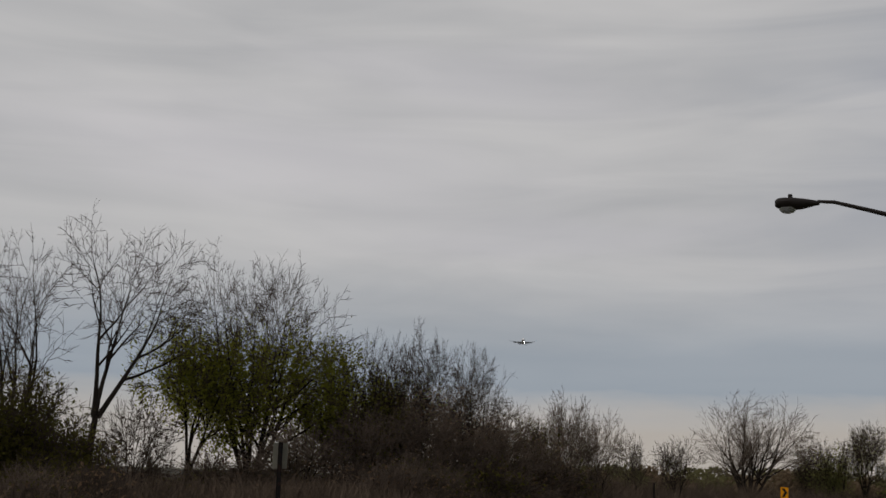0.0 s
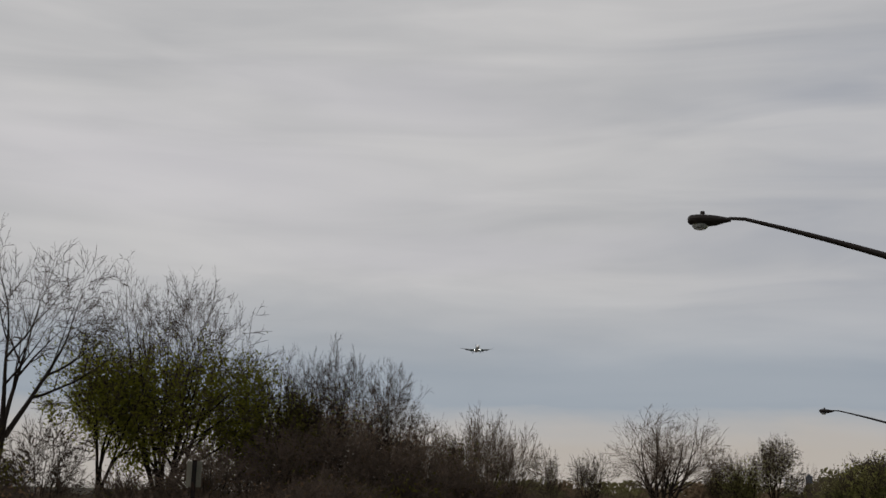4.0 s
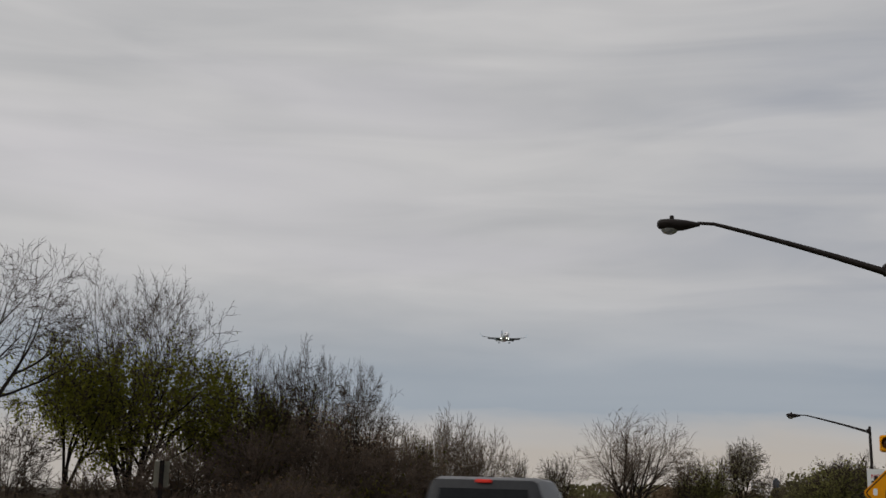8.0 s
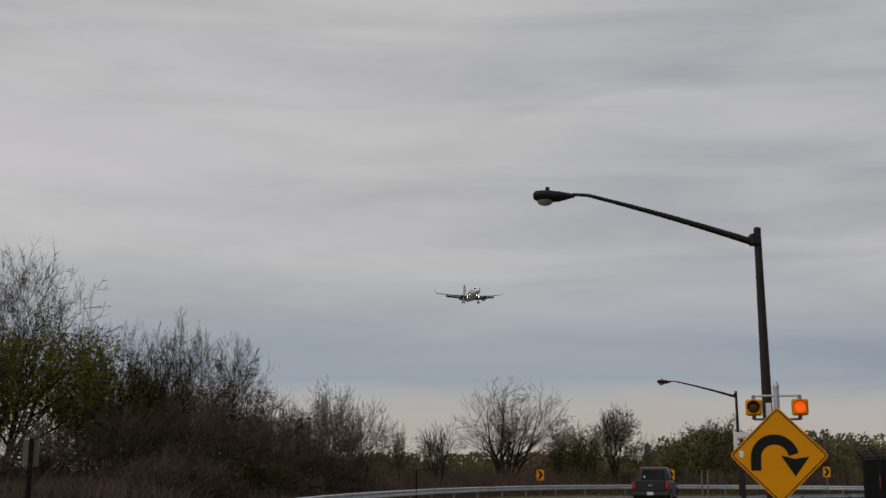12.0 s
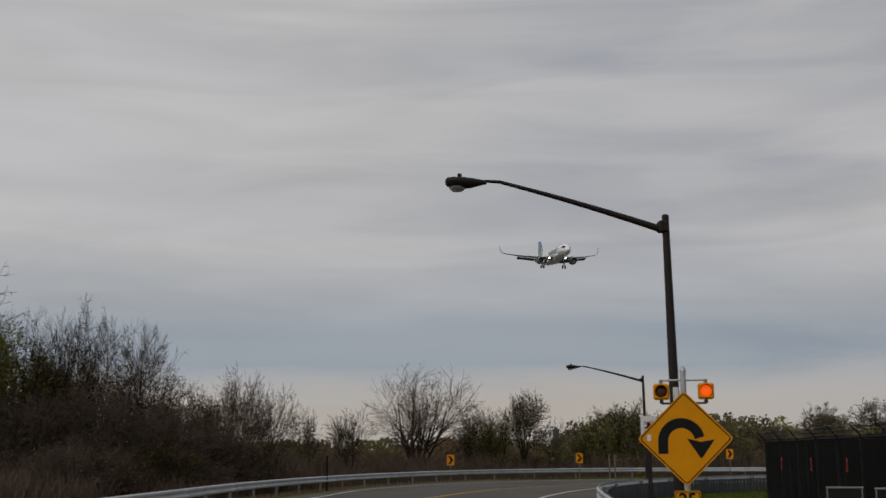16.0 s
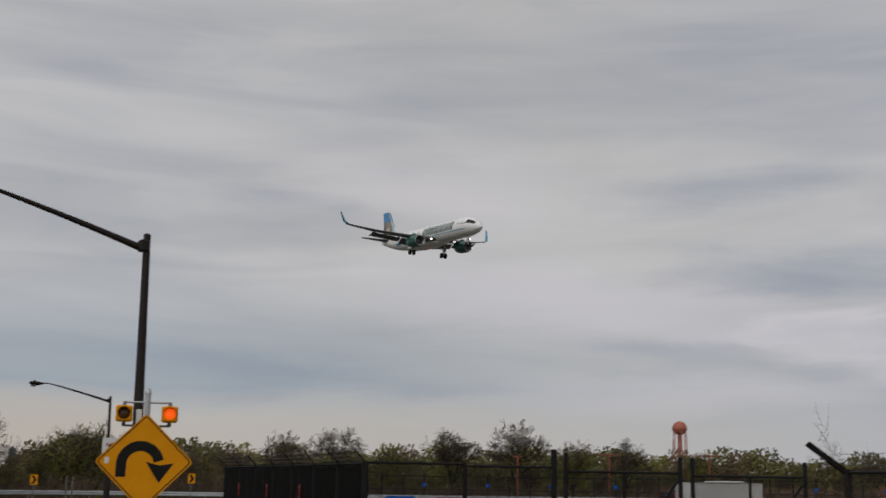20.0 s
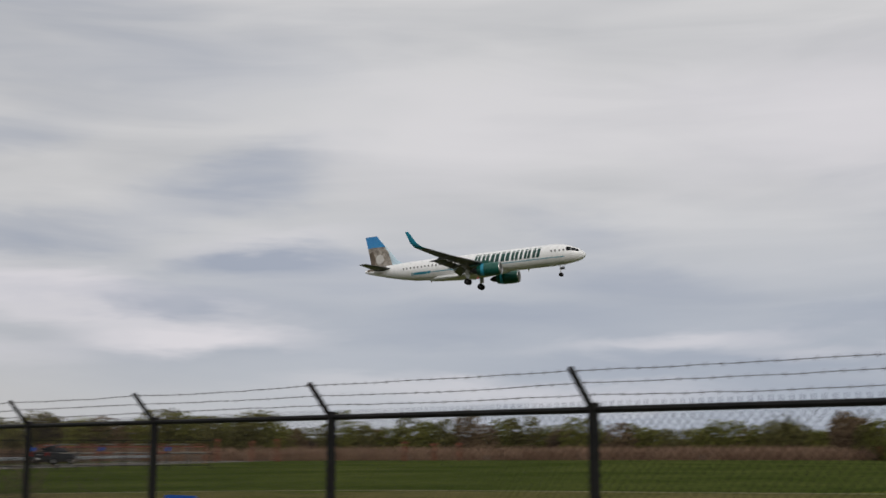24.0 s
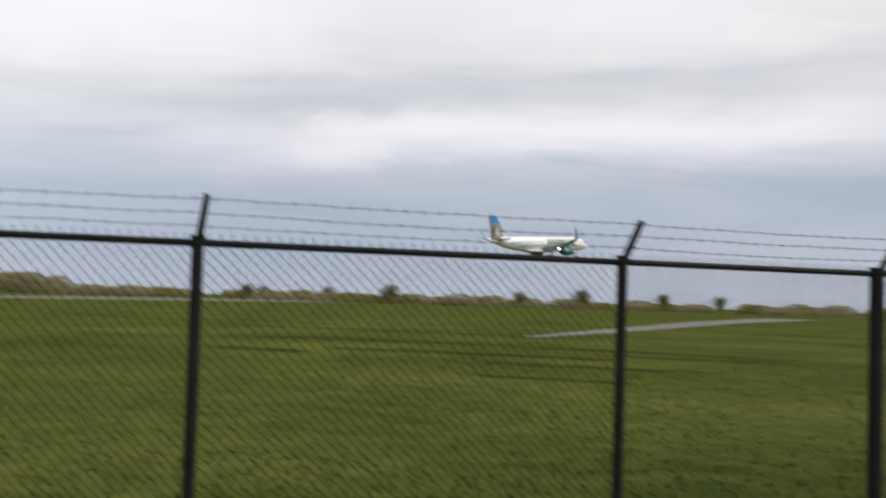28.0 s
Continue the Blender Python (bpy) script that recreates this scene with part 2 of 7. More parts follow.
M = {}
M["grass"] = pmat("grass", (0.044, 0.064, 0.013), (0.116, 0.128, 0.030), 0.13, 0.95, bump=0.6, fine=1.5, contrast=(0.36, 0.64), spec=0.0)
M["blade"] = pmat("grass_blade", (0.030, 0.046, 0.006), (0.078, 0.088, 0.016), 0.3, 0.9, spread=0.25, leafy=0.4, spec=0.0)
M["dry_grass"] = pmat("dry_grass", (0.155, 0.130, 0.060), (0.066, 0.076, 0.020), 0.16, 0.95, bump=0.5, fine=1.4)
M["mud"] = pmat("bare_soil", (0.034, 0.034, 0.011), (0.066, 0.070, 0.015), 0.5, 0.95, bump=0.6, fine=2.5)
M["litter"] = pmat("brown_leaf_litter", (0.045, 0.036, 0.022), (0.088, 0.072, 0.042), 0.5, 0.95, bump=0.6, fine=5)
M["track"] = pmat("worn_tan_track", (0.15, 0.135, 0.085), (0.22, 0.20, 0.135), 0.3, 0.95, fine=3)
M["reed"] = pmat("dead_reed", (0.19, 0.118, 0.084), (0.31, 0.21, 0.150), 0.4, 0.95, spread=0.25, leafy=0.4)
M["brush"] = pmat("brown_brush", (0.060, 0.045, 0.034), (0.150, 0.112, 0.084), 0.5, 0.95, spread=0.35)
M["asphalt"] = pmat("asphalt", (0.082, 0.077, 0.071), (0.118, 0.110, 0.100), 0.2, 0.9, bump=0.3, fine=6, spec=0.08)
M["shoulder"] = pmat("worn_asphalt", (0.082, 0.073, 0.060), (0.125, 0.110, 0.090), 0.3, 0.95, bump=0.4, fine=6, spec=0.08)
M["line_white"] = pmat("white_road_paint", (0.62, 0.62, 0.60), (0.42, 0.42, 0.41), 1.5, 0.75, fine=20, spec=0.08)
M["line_yellow"] = pmat("yellow_road_paint", (0.55, 0.31, 0.035), (0.40, 0.24, 0.05), 1.5, 0.75, fine=20, spec=0.08)
M["galv"] = pmat("galvanised_steel", (0.34, 0.36, 0.38), (0.50, 0.52, 0.54), 1.5, 0.5, metal=0.6, bump=0.05, spread=0.12)
M["galv_dark"] = pmat("weathered_steel_post", (0.12, 0.11, 0.10), (0.22, 0.21, 0.20), 2, 0.7, metal=0.3, spread=0.2)
M["bronze"] = pmat("dark_bronze_paint", (0.016, 0.012, 0.011), (0.030, 0.023, 0.021), 1.2, 0.55, metal=0.1, fine=25, spec=0.2)
M["black_coat"] = pmat("black_vinyl_coating", (0.007, 0.007, 0.008), (0.016, 0.015, 0.015), 3, 0.6, fine=40, spec=0.15)
M["rusty_black"] = pmat("rusty_black_coating", (0.012, 0.011, 0.011), (0.05, 0.024, 0.016), 9, 0.75, fine=40, contrast=(0.5, 0.75), spec=0.05)
M["wire"] = pmat("barbed_wire_steel", (0.10, 0.095, 0.09), (0.2, 0.19, 0.18), 8, 0.6, metal=0.5)
M["sign_yellow"] = pmat("amber_reflective_sheet", (0.62, 0.235, 0.002), (0.72, 0.29, 0.003), 1.5, 0.5, fine=30, spec=0.12)
M["sign_black"] = pmat("black_sign_film", (0.009, 0.009, 0.009), (0.015, 0.015, 0.014), 3, 0.6, spec=0.1)
M["sign_white"] = pmat("white_sign_film", (0.70, 0.70, 0.69), (0.60, 0.60, 0.59), 3, 0.5)
M["sign_grey"] = pmat("grey_sign_back", (0.13, 0.125, 0.10), (0.19, 0.18, 0.145), 3, 0.8)
M["sign_blue"] = pmat("blue_sign_enamel", (0.012, 0.075, 0.36), (0.018, 0.095, 0.42), 4, 0.4, spec=0.12)
M["sign_red"] = pmat("red_sign_enamel", (0.42, 0.014, 0.012), (0.48, 0.022, 0.018), 4, 0.4, spec=0.12)
M["lamp_glass"] = pmat("prismatic_glass", (0.22, 0.22, 0.22), (0.32, 0.32, 0.32), 8, 0.25, sub=0.3)
M["amber_off"] = pmat("dark_amber_lens", (0.06, 0.02, 0.004), (0.09, 0.03, 0.006), 8, 0.25)
M["amber_on"] = pmat("lit_amber_lens", (0.7, 0.14, 0.01), (0.7, 0.14, 0.01), 8, 0.3, emit=((1.0, 0.10, 0.004), 0.75))
M["bark"] = pmat("grey_bark", (0.014, 0.011, 0.009), (0.034, 0.028, 0.024), 2.5, 0.95, bump=0.7, fine=24, stretch=(1, 1, 0.25), spread=0.15)
M["twig"] = pmat("dark_twig", (0.036, 0.028, 0.022), (0.078, 0.060, 0.048), 1.5, 0.95, spread=0.25)
M["twig_pale"] = pmat("pale_twig", (0.075, 0.058, 0.046), (0.14, 0.108, 0.086), 1.5, 0.95, spread=0.25)
M["leaf"] = pmat("spring_leaf", (0.115, 0.120, 0.016), (0.235, 0.228, 0.036), 0.5, 0.85, spread=0.35, leafy=0.5)
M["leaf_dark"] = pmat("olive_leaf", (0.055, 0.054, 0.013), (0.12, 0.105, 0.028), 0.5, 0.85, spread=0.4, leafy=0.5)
M["leaf_brown"] = pmat("russet_leaf", (0.115, 0.075, 0.046), (0.21, 0.140, 0.086), 0.5, 0.85, spread=0.4, leafy=0.5)
# far leaves: distance haze is mixed into these paler colours
M["leaf_far"] = pmat("hazy_spring_leaf", (0.19, 0.188, 0.062), (0.30, 0.285, 0.105), 0.4, 0.85, spread=0.22, leafy=0.6)
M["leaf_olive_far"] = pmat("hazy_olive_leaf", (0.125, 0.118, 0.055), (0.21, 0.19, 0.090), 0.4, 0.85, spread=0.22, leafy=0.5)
M["leaf_field"] = pmat("olive_field_leaf", (0.105, 0.100, 0.040), (0.19, 0.175, 0.072), 0.4, 0.85, spread=0.3, leafy=0.4)
M["leaf_field_green"] = pmat("green_field_leaf", (0.120, 0.125, 0.036), (0.215, 0.21, 0.066), 0.4, 0.85, spread=0.3, leafy=0.4)
M["orange_dull"] = pmat("dull_orange_mast_paint", (0.17, 0.050, 0.028), (0.22, 0.068, 0.038), 0.8, 0.7)
# darker copy of the grass, with shade put into its colour
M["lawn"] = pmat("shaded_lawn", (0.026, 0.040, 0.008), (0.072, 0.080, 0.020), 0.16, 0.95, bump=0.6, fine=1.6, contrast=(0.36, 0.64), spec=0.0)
M["mown"] = pmat("mown_grass", (0.036, 0.054, 0.012), (0.080, 0.094, 0.026), 0.10, 0.95, bump=0.5, fine=1.3, contrast=(0.36, 0.64), spec=0.0)
M["thin_grass"] = pmat("thin_tan_and_green_grass", (0.125, 0.115, 0.046), (0.046, 0.060, 0.014), 0.11, 0.95, bump=0.5, fine=1.2, contrast=(0.40, 0.62))
# far twigs and russet buds, likewise paled in colour for haze
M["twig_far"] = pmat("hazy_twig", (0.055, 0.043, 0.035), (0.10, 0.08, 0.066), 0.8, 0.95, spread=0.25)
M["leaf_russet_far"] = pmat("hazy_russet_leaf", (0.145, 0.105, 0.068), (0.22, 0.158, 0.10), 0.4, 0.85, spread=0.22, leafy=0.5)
M["slat_black"] = pmat("matt_black_slat", (0.006, 0.006, 0.006), (0.013, 0.012, 0.012), 2, 0.9, spread=0.3)
# bluish dark of the rail's shaded back, painted as base colour
M["barrier_back"] = pmat("shaded_blue_grey_steel", (0.045, 0.050, 0.058), (0.085, 0.092, 0.10), 1.2, 0.8, spread=0.25)
M["far_concrete"] = pmat("weathered_concrete", (0.17, 0.16, 0.145), (0.25, 0.235, 0.215), 0.2, 0.9, fine=3, spec=0.05)
M["bar_red"] = pmat("faded_red_print", (0.50, 0.20, 0.18), (0.58, 0.30, 0.27), 6, 0.5)
# haze of the farthest hedge put into its bud colour
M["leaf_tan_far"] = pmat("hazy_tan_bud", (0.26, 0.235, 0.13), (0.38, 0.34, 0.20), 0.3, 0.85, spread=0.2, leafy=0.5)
M["scrubland"] = pmat("grey_brown_scrubland", (0.085, 0.080, 0.070), (0.13, 0.122, 0.108), 0.03, 0.95, fine=0.4)
M["pod"] = pmat("seed_pod", (0.03, 0.022, 0.016), (0.06, 0.042, 0.03), 2, 0.9)
M["orange"] = pmat("orange_mast_paint", (0.50, 0.075, 0.022), (0.58, 0.11, 0.04), 0.8, 0.6, spread=0.12)
M["white_paint"] = pmat("white_paint", (0.68, 0.67, 0.65), (0.78, 0.77, 0.76), 0.8, 0.55)
M["block_wall"] = pmat("grey_block_wall", (0.34, 0.34, 0.34), (0.48, 0.48, 0.47), 0.5, 0.9, bump=0.2)
M["tower_red"] = pmat("faded_red_paint", (0.32, 0.085, 0.05), (0.45, 0.15, 0.10), 0.12, 0.7)
M["far_dark"] = pmat("dark_cladding", (0.035, 0.045, 0.06), (0.055, 0.065, 0.08), 0.3, 0.7)
M["far_grey"] = pmat("grey_cladding", (0.2, 0.2, 0.2), (0.3, 0.3, 0.29), 0.3, 0.8)
M["plane_white"] = pmat("white_aircraft_paint", (0.86, 0.86, 0.86), (0.90, 0.90, 0.90), 0.15, 0.28, rvar=0.06)
M["plane_belly"] = pmat("pale_grey_aircraft_paint", (0.64, 0.65, 0.65), (0.72, 0.73, 0.73), 0.2, 0.35)
# grey wing paint, darkened in colour for the shadow under the wings
M["plane_wing"] = pmat("shaded_grey_wing_paint", (0.085, 0.088, 0.092), (0.13, 0.135, 0.14), 0.25, 0.4)
M["plane_green"] = pmat("deep_green_aircraft_paint", (0.006, 0.075, 0.058), (0.010, 0.10, 0.075), 0.4, 0.3)
M["plane_dgreen"] = pmat("dark_green_lettering_paint", (0.006, 0.05, 0.042), (0.012, 0.07, 0.058), 0.4, 0.35)
M["plane_blue"] = pmat("bright_blue_aircraft_paint", (0.02, 0.20, 0.50), (0.035, 0.27, 0.58), 0.3, 0.3)
M["plane_teal"] = pmat("teal_aircraft_paint", (0.02, 0.24, 0.36), (0.03, 0.30, 0.44), 0.4, 0.3)
M["plane_sky"] = pmat("pale_blue_aircraft_paint", (0.45, 0.60, 0.70), (0.60, 0.70, 0.76), 0.3, 0.3)
M["fur"] = pmat("tail_artwork_greys", (0.16, 0.13, 0.105), (0.42, 0.38, 0.33), 1.3, 0.4, fine=5, contrast=(0.4, 0.6))
M["fur_dark"] = pmat("tail_artwork_browns", (0.07, 0.05, 0.035), (0.17, 0.125, 0.085), 1.3, 0.4, fine=5)
M["fur_pale"] = pmat("tail_artwork_pale", (0.50, 0.47, 0.43), (0.62, 0.60, 0.57), 1.3, 0.4)
M["glass_dark"] = pmat("dark_glass", (0.008, 0.009, 0.011), (0.014, 0.016, 0.018), 2, 0.15, rvar=0.03, spec=0.12)
M["metal"] = pmat("bare_metal", (0.45, 0.45, 0.46), (0.6, 0.6, 0.6), 2, 0.3, metal=0.9)
M["rubber"] = pmat("black_rubber", (0.014, 0.014, 0.014), (0.026, 0.025, 0.024), 6, 0.85)
M["fan"] = pmat("fan_blade_metal", (0.03, 0.03, 0.032), (0.08, 0.08, 0.085), 3, 0.4, metal=0.7)
M["landing"] = pmat("landing_light", (0.9, 0.9, 0.9), (0.9, 0.9, 0.9), 3, 0.2, emit=((1.0, 0.95, 0.85), 22.0))
M["beacon"] = pmat("red_beacon", (0.8, 0.05, 0.03), (0.8, 0.05, 0.03), 3, 0.3, emit=((1.0, 0.05, 0.02), 0.4))
M["car_grey"] = pmat("metallic_grey_paint", (0.022, 0.023, 0.026), (0.033, 0.034, 0.038), 1.5, 0.35, metal=0.2, rvar=0.05, spec=0.35)
M["car_trim"] = pmat("black_trim", (0.014, 0.014, 0.015), (0.03, 0.03, 0.03), 5, 0.6)
M["tail_red"] = pmat("red_tail_lens", (0.32, 0.012, 0.01), (0.40, 0.02, 0.015), 4, 0.2)
M["brake_red"] = pmat("lit_brake_lens", (0.6, 0.03, 0.02), (0.6, 0.03, 0.02), 4, 0.2, emit=((1.0, 0.04, 0.02), 0.08))


# ---- geometry helpers ----
class Geo:
    """Collects vertices and faces of one part."""

    def __init__(self):
        self.v, self.f, self.m = [], [], []

    def add(self, v, f, k=0):
        o = len(self.v)
        self.v += [tuple(p) for p in v]
        self.f += [tuple(i + o for i in q) for q in f]
        self.m += [k] * len(f)
        return self

    def box(self, c, size, bev=0.0, rot=None, k=0):
        hx, hy, hz = (s / 2 for s in size)
        b = min(bev, hx * 0.9, hy * 0.9, hz * 0.9)
        if b <= 0:
            vs = [(x, y, z) for x in (-hx, hx) for y in (-hy, hy) for z in (-hz, hz)]
            fs = [(0, 1, 3, 2), (4, 6, 7, 5), (0, 4, 5, 1), (2, 3, 7, 6), (0, 2, 6, 4), (1, 5, 7, 3)]
        else:
            vs, idx = [], {}
            for i, sx in enumerate((-1, 1)):
                for j, sy in enumerate((-1, 1)):
                    for l, sz in enumerate((-1, 1)):
                        for a in range(3):
                            p = [sx * (hx - b), sy * (hy - b), sz * (hz - b)]
                            p[a] += (sx, sy, sz)[a] * b
                            idx[i, j, l, a] = len(vs)
                            vs.append(tuple(p))
            I = idx
            fs = []
            for s in (0, 1):
                q = [(s, 0, 0, 0), (s, 1, 0, 0), (s, 1, 1, 0), (s, 0, 1, 0)]
                fs.append([I[a] for a in q][:: 1 if s else -1])
                q = [(0, s, 0, 1), (1, s, 0, 1), (1, s, 1, 1), (0, s, 1, 1)]
                fs.append([I[a] for a in q][:: -1 if s else 1])
                q = [(0, 0, s, 2), (1, 0, s, 2), (1, 1, s, 2), (0, 1, s, 2)]
                fs.append([I[a] for a in q][:: 1 if s else -1])
                for u in (0, 1):
                    fs.append([I[s, u, 0, 0], I[s, u, 1, 0], I[s, u, 1, 1], I[s, u, 0, 1]][:: -1 if s == u else 1])
                    fs.append([I[s, 0, u, 0], I[s, 1, u, 0], I[s, 1, u, 2], I[s, 0, u, 2]][:: 1 if s == u else -1])
                    fs.append([I[0, s, u, 1], I[1, s, u, 1], I[1, s, u, 2], I[0, s, u, 2]][:: -1 if s == u else 1])
                    for t in (0, 1):
                        fs.append([I[s, u, t, 0], I[s, u, t, 1], I[s, u, t, 2]][:: 1 if (s + u + t) % 2 else -1])
        m = Matrix.Translation(c) @ (rot.to_4x4() if rot else Matrix())
        return self.add([m @ Vector(p) for p in vs], fs, k)

    def tube(self, pts, radii, n=6, caps=True, k=0):
        pts = [Vector(p) for p in pts]
        if isinstance(radii, (int, float)):
            radii = [radii] * len(pts)
        vs, fs, ref = [], [], None
        for i, p in enumerate(pts):
            d = (pts[min(i + 1, len(pts) - 1)] - pts[max(i - 1, 0)]).normalized()
            if ref is None:
                ref = d.orthogonal().normalized()
            ref = (ref - d * ref.dot(d)).normalized()
            s = d.cross(ref)
            for j in range(n):
                a = 2 * math.pi * j / n
                vs.append(p + (ref * math.cos(a) + s * math.sin(a)) * radii[i])
        for i in range(len(pts) - 1):
            for j in range(n):
                a, b = i * n + j, i * n + (j + 1) % n
                fs.append((a, b, b + n, a + n))
        if caps:
            fs.append(tuple(range(n))[::-1])
            fs.append(tuple(range(len(vs) - n, len(vs))))
        return self.add(vs, fs, k)

    def prism(self, outline, d, m=None, k=0):
        """A flat outline in x, z drawn out from y = 0 to y = d."""
        m = m or Matrix()
        n = len(outline)
        vs = [m @ Vector((x, 0, z)) for x, z in outline] + [m @ Vector((x, d, z)) for x, z in outline]
        fs = [tuple(range(n)), tuple(range(2 * n - 1, n - 1, -1))]
        fs += [(i, i + n, (i + 1) % n + n, (i + 1) % n) for i in range(n)]
        return self.add(vs, fs, k)

    def loft(self, rings, caps=True, k=0):
        n = len(rings[0])
        vs = [p for r in rings for p in r]
        fs = []
        for i in range(len(rings) - 1):
            for j in range(n):
                a, b = i * n + j, i * n + (j + 1) % n
                fs.append((a, b, b + n, a + n))
        if caps:
            fs.append(tuple(range(n))[::-1])
            fs.append(tuple(range(len(vs) - n, len(vs))))
        return self.add(vs, fs, k)

    def mesh(self, name, mats, smooth=False):
        me = bpy.data.meshes.new(name)
        me.from_pydata(self.v, [], self.f)
        for a in mats if isinstance(mats, (list, tuple)) else [mats]:
            me.materials.append(M[a])
        if isinstance(mats, (list, tuple)) and len(mats) > 1:
            me.polygons.foreach_set("material_index", self.m)
        if smooth:
            me.polygons.foreach_set("use_smooth", [True] * len(me.polygons))
            me.set_sharp_from_angle(angle=radians(40))
        me.update()
        return me


def part(name, geo, mats, parent=None, label="", m=None, smooth=False, kind=""):
    """One mesh object under a thing or a part. geo may be a mesh that several parts share."""
    me = geo if isinstance(geo, bpy.types.Mesh) else geo.mesh(name, mats, smooth)
    ob = new(name, me)
    if parent:
        ob.parent = parent
    if m is not None:
        ob.matrix_basis = m
    return tagged(ob, label, kind=kind)


def thing(name, label, category, m=None, group="", kind=""):
    ob = new(name)
    ob.empty_display_size = 0.3
    if m is not None:
        ob.matrix_basis = m
    return tagged(ob, label, category, group, kind)


def structure(name, geo, mats, label, category, smooth=False, kind="structure"):
    ob = new(name, geo.mesh(name, mats, smooth))
    return tagged(ob, label, category, kind=kind)


def text_mesh(name, body, size, mat, bold=0.0, sx=1.0, thick=0.003):
    cu = bpy.data.curves.new(name, "FONT")
    cu.body, cu.size, cu.align_x, cu.align_y, cu.extrude, cu.offset = body, size, "CENTER", "CENTER", thick, bold
    cu.resolution_u = 3
    ob = bpy.data.objects.new(name, cu)
    scene.collection.objects.link(ob)
    me = bpy.data.meshes.new_from_object(ob.evaluated_get(bpy.context.evaluated_depsgraph_get()))
    bpy.data.objects.remove(ob)
    me.transform(Matrix.Diagonal((sx, 1, 1, 1)))
    me.materials.clear()
    me.materials.append(M[mat])
    return me


def smooth_line(pts, step):
    """Points at even steps along a rounded line through pts."""
    P = [np.array(p, float) for p in pts]
    P = [2 * P[0] - P[1]] + P + [2 * P[-1] - P[-2]]
    out = []
    for i in range(1, len(P) - 2):
        n = max(2, int(np.linalg.norm(P[i + 1] - P[i]) / step * 4))
        for j in range(n):
            t = j / n
            out.append(0.5 * (2 * P[i] + (P[i + 1] - P[i - 1]) * t + (2 * P[i - 1] - 5 * P[i] + 4 * P[i + 1] - P[i + 2]) * t * t + (3 * P[i] - P[i - 1] - 3 * P[i + 1] + P[i + 2]) * t ** 3))
    out.append(P[-2])
    res, acc = [out[0]], 0.0
    for a, b in zip(out, out[1:]):
        acc += np.linalg.norm(b - a)
        if acc >= step:
            res.append(b)
            acc = 0.0
    return res


def offset_line(line, d):
    """The line moved d metres to its right."""
    out = []
    for i, p in enumerate(line):
        t = line[min(i + 1, len(line) - 1)] - line[max(i - 1, 0)]
        t = t / np.linalg.norm(t)
        out.append(p + np.array((t[1], -t[0])) * d)
    return out


def ribbon(a, b, za, zb=None):
    zb = za if zb is None else zb
    g = Geo()
    vs = [(p[0], p[1], za) for p in a] + [(p[0], p[1], zb) for p in b]
    n = len(a)
    g.add(vs, [(i, i + n, i + n + 1, i + 1) for i in range(n - 1)])
    return g


# ---- ground ----
def build_ground():
    g = Geo()
    xs = [-4000, -1200, -400, -160, -80, -40, -20, -10, 0, 10, 20, 40, 80, 160, 320, 700, 1500, 4000]
    n = len(xs)
    g.add([(x, y, 0) for y in xs for x in xs], [(j * n + i, j * n + i + 1, (j + 1) * n + i + 1, (j + 1) * n + i) for j in range(n - 1) for i in range(n - 1)])
    structure("ground", g, "grass", "green mown grass over flat open ground", "ground")


build_ground()
CENTRE = smooth_line([(-16, -40), (-10, -12), (-6.2, 4), (-3.2, 14.5), (-0.2, 24.6), (1.4, 31.4), (3.6, 38.8), (7.2, 49.8), (11.6, 60.0), (16.2, 67.0), (21.0, 71.6), (27, 75.4), (34, 77.0), (41, 76.0), (49, 72.8), (58, 69.6), (75, 67.5), (110, 70), (170, 78), (260, 90)], 1.2)

OUTER = smooth_line([(-14.5, -6), (-8.2, 12), (-4.6, 25.0), (-3.0, 33.9), (-0.1, 49.5), (4.4, 64.5), (9.0, 75.0), (13.6, 82.6), (19.4, 88.4), (26.5, 91.0), (34, 88.8), (42, 83.6), (50, 79.2), (58, 75.8), (75, 73.6), (110, 76.5), (170, 86)], 1.25)


def widened(line, more):
    """The outer edge of the carriageway, which swings wide in the bend."""
    out = []
    for i, p in enumerate(line):
        t = line[min(i + 1, len(line) - 1)] - line[max(i - 1, 0)]
        t = t / np.linalg.norm(t)
        w = np.interp(p[1], (33, 42, 52, 62, 70), (3.5, 4.2, 5.3, 7.2, 8.6)) if p[0] < 24 else np.interp(p[0], (24, 34, 48), (8.8, 7.6, 3.6))
        out.append(p - np.array((t[1], -t[0])) * (w + more))
    return out


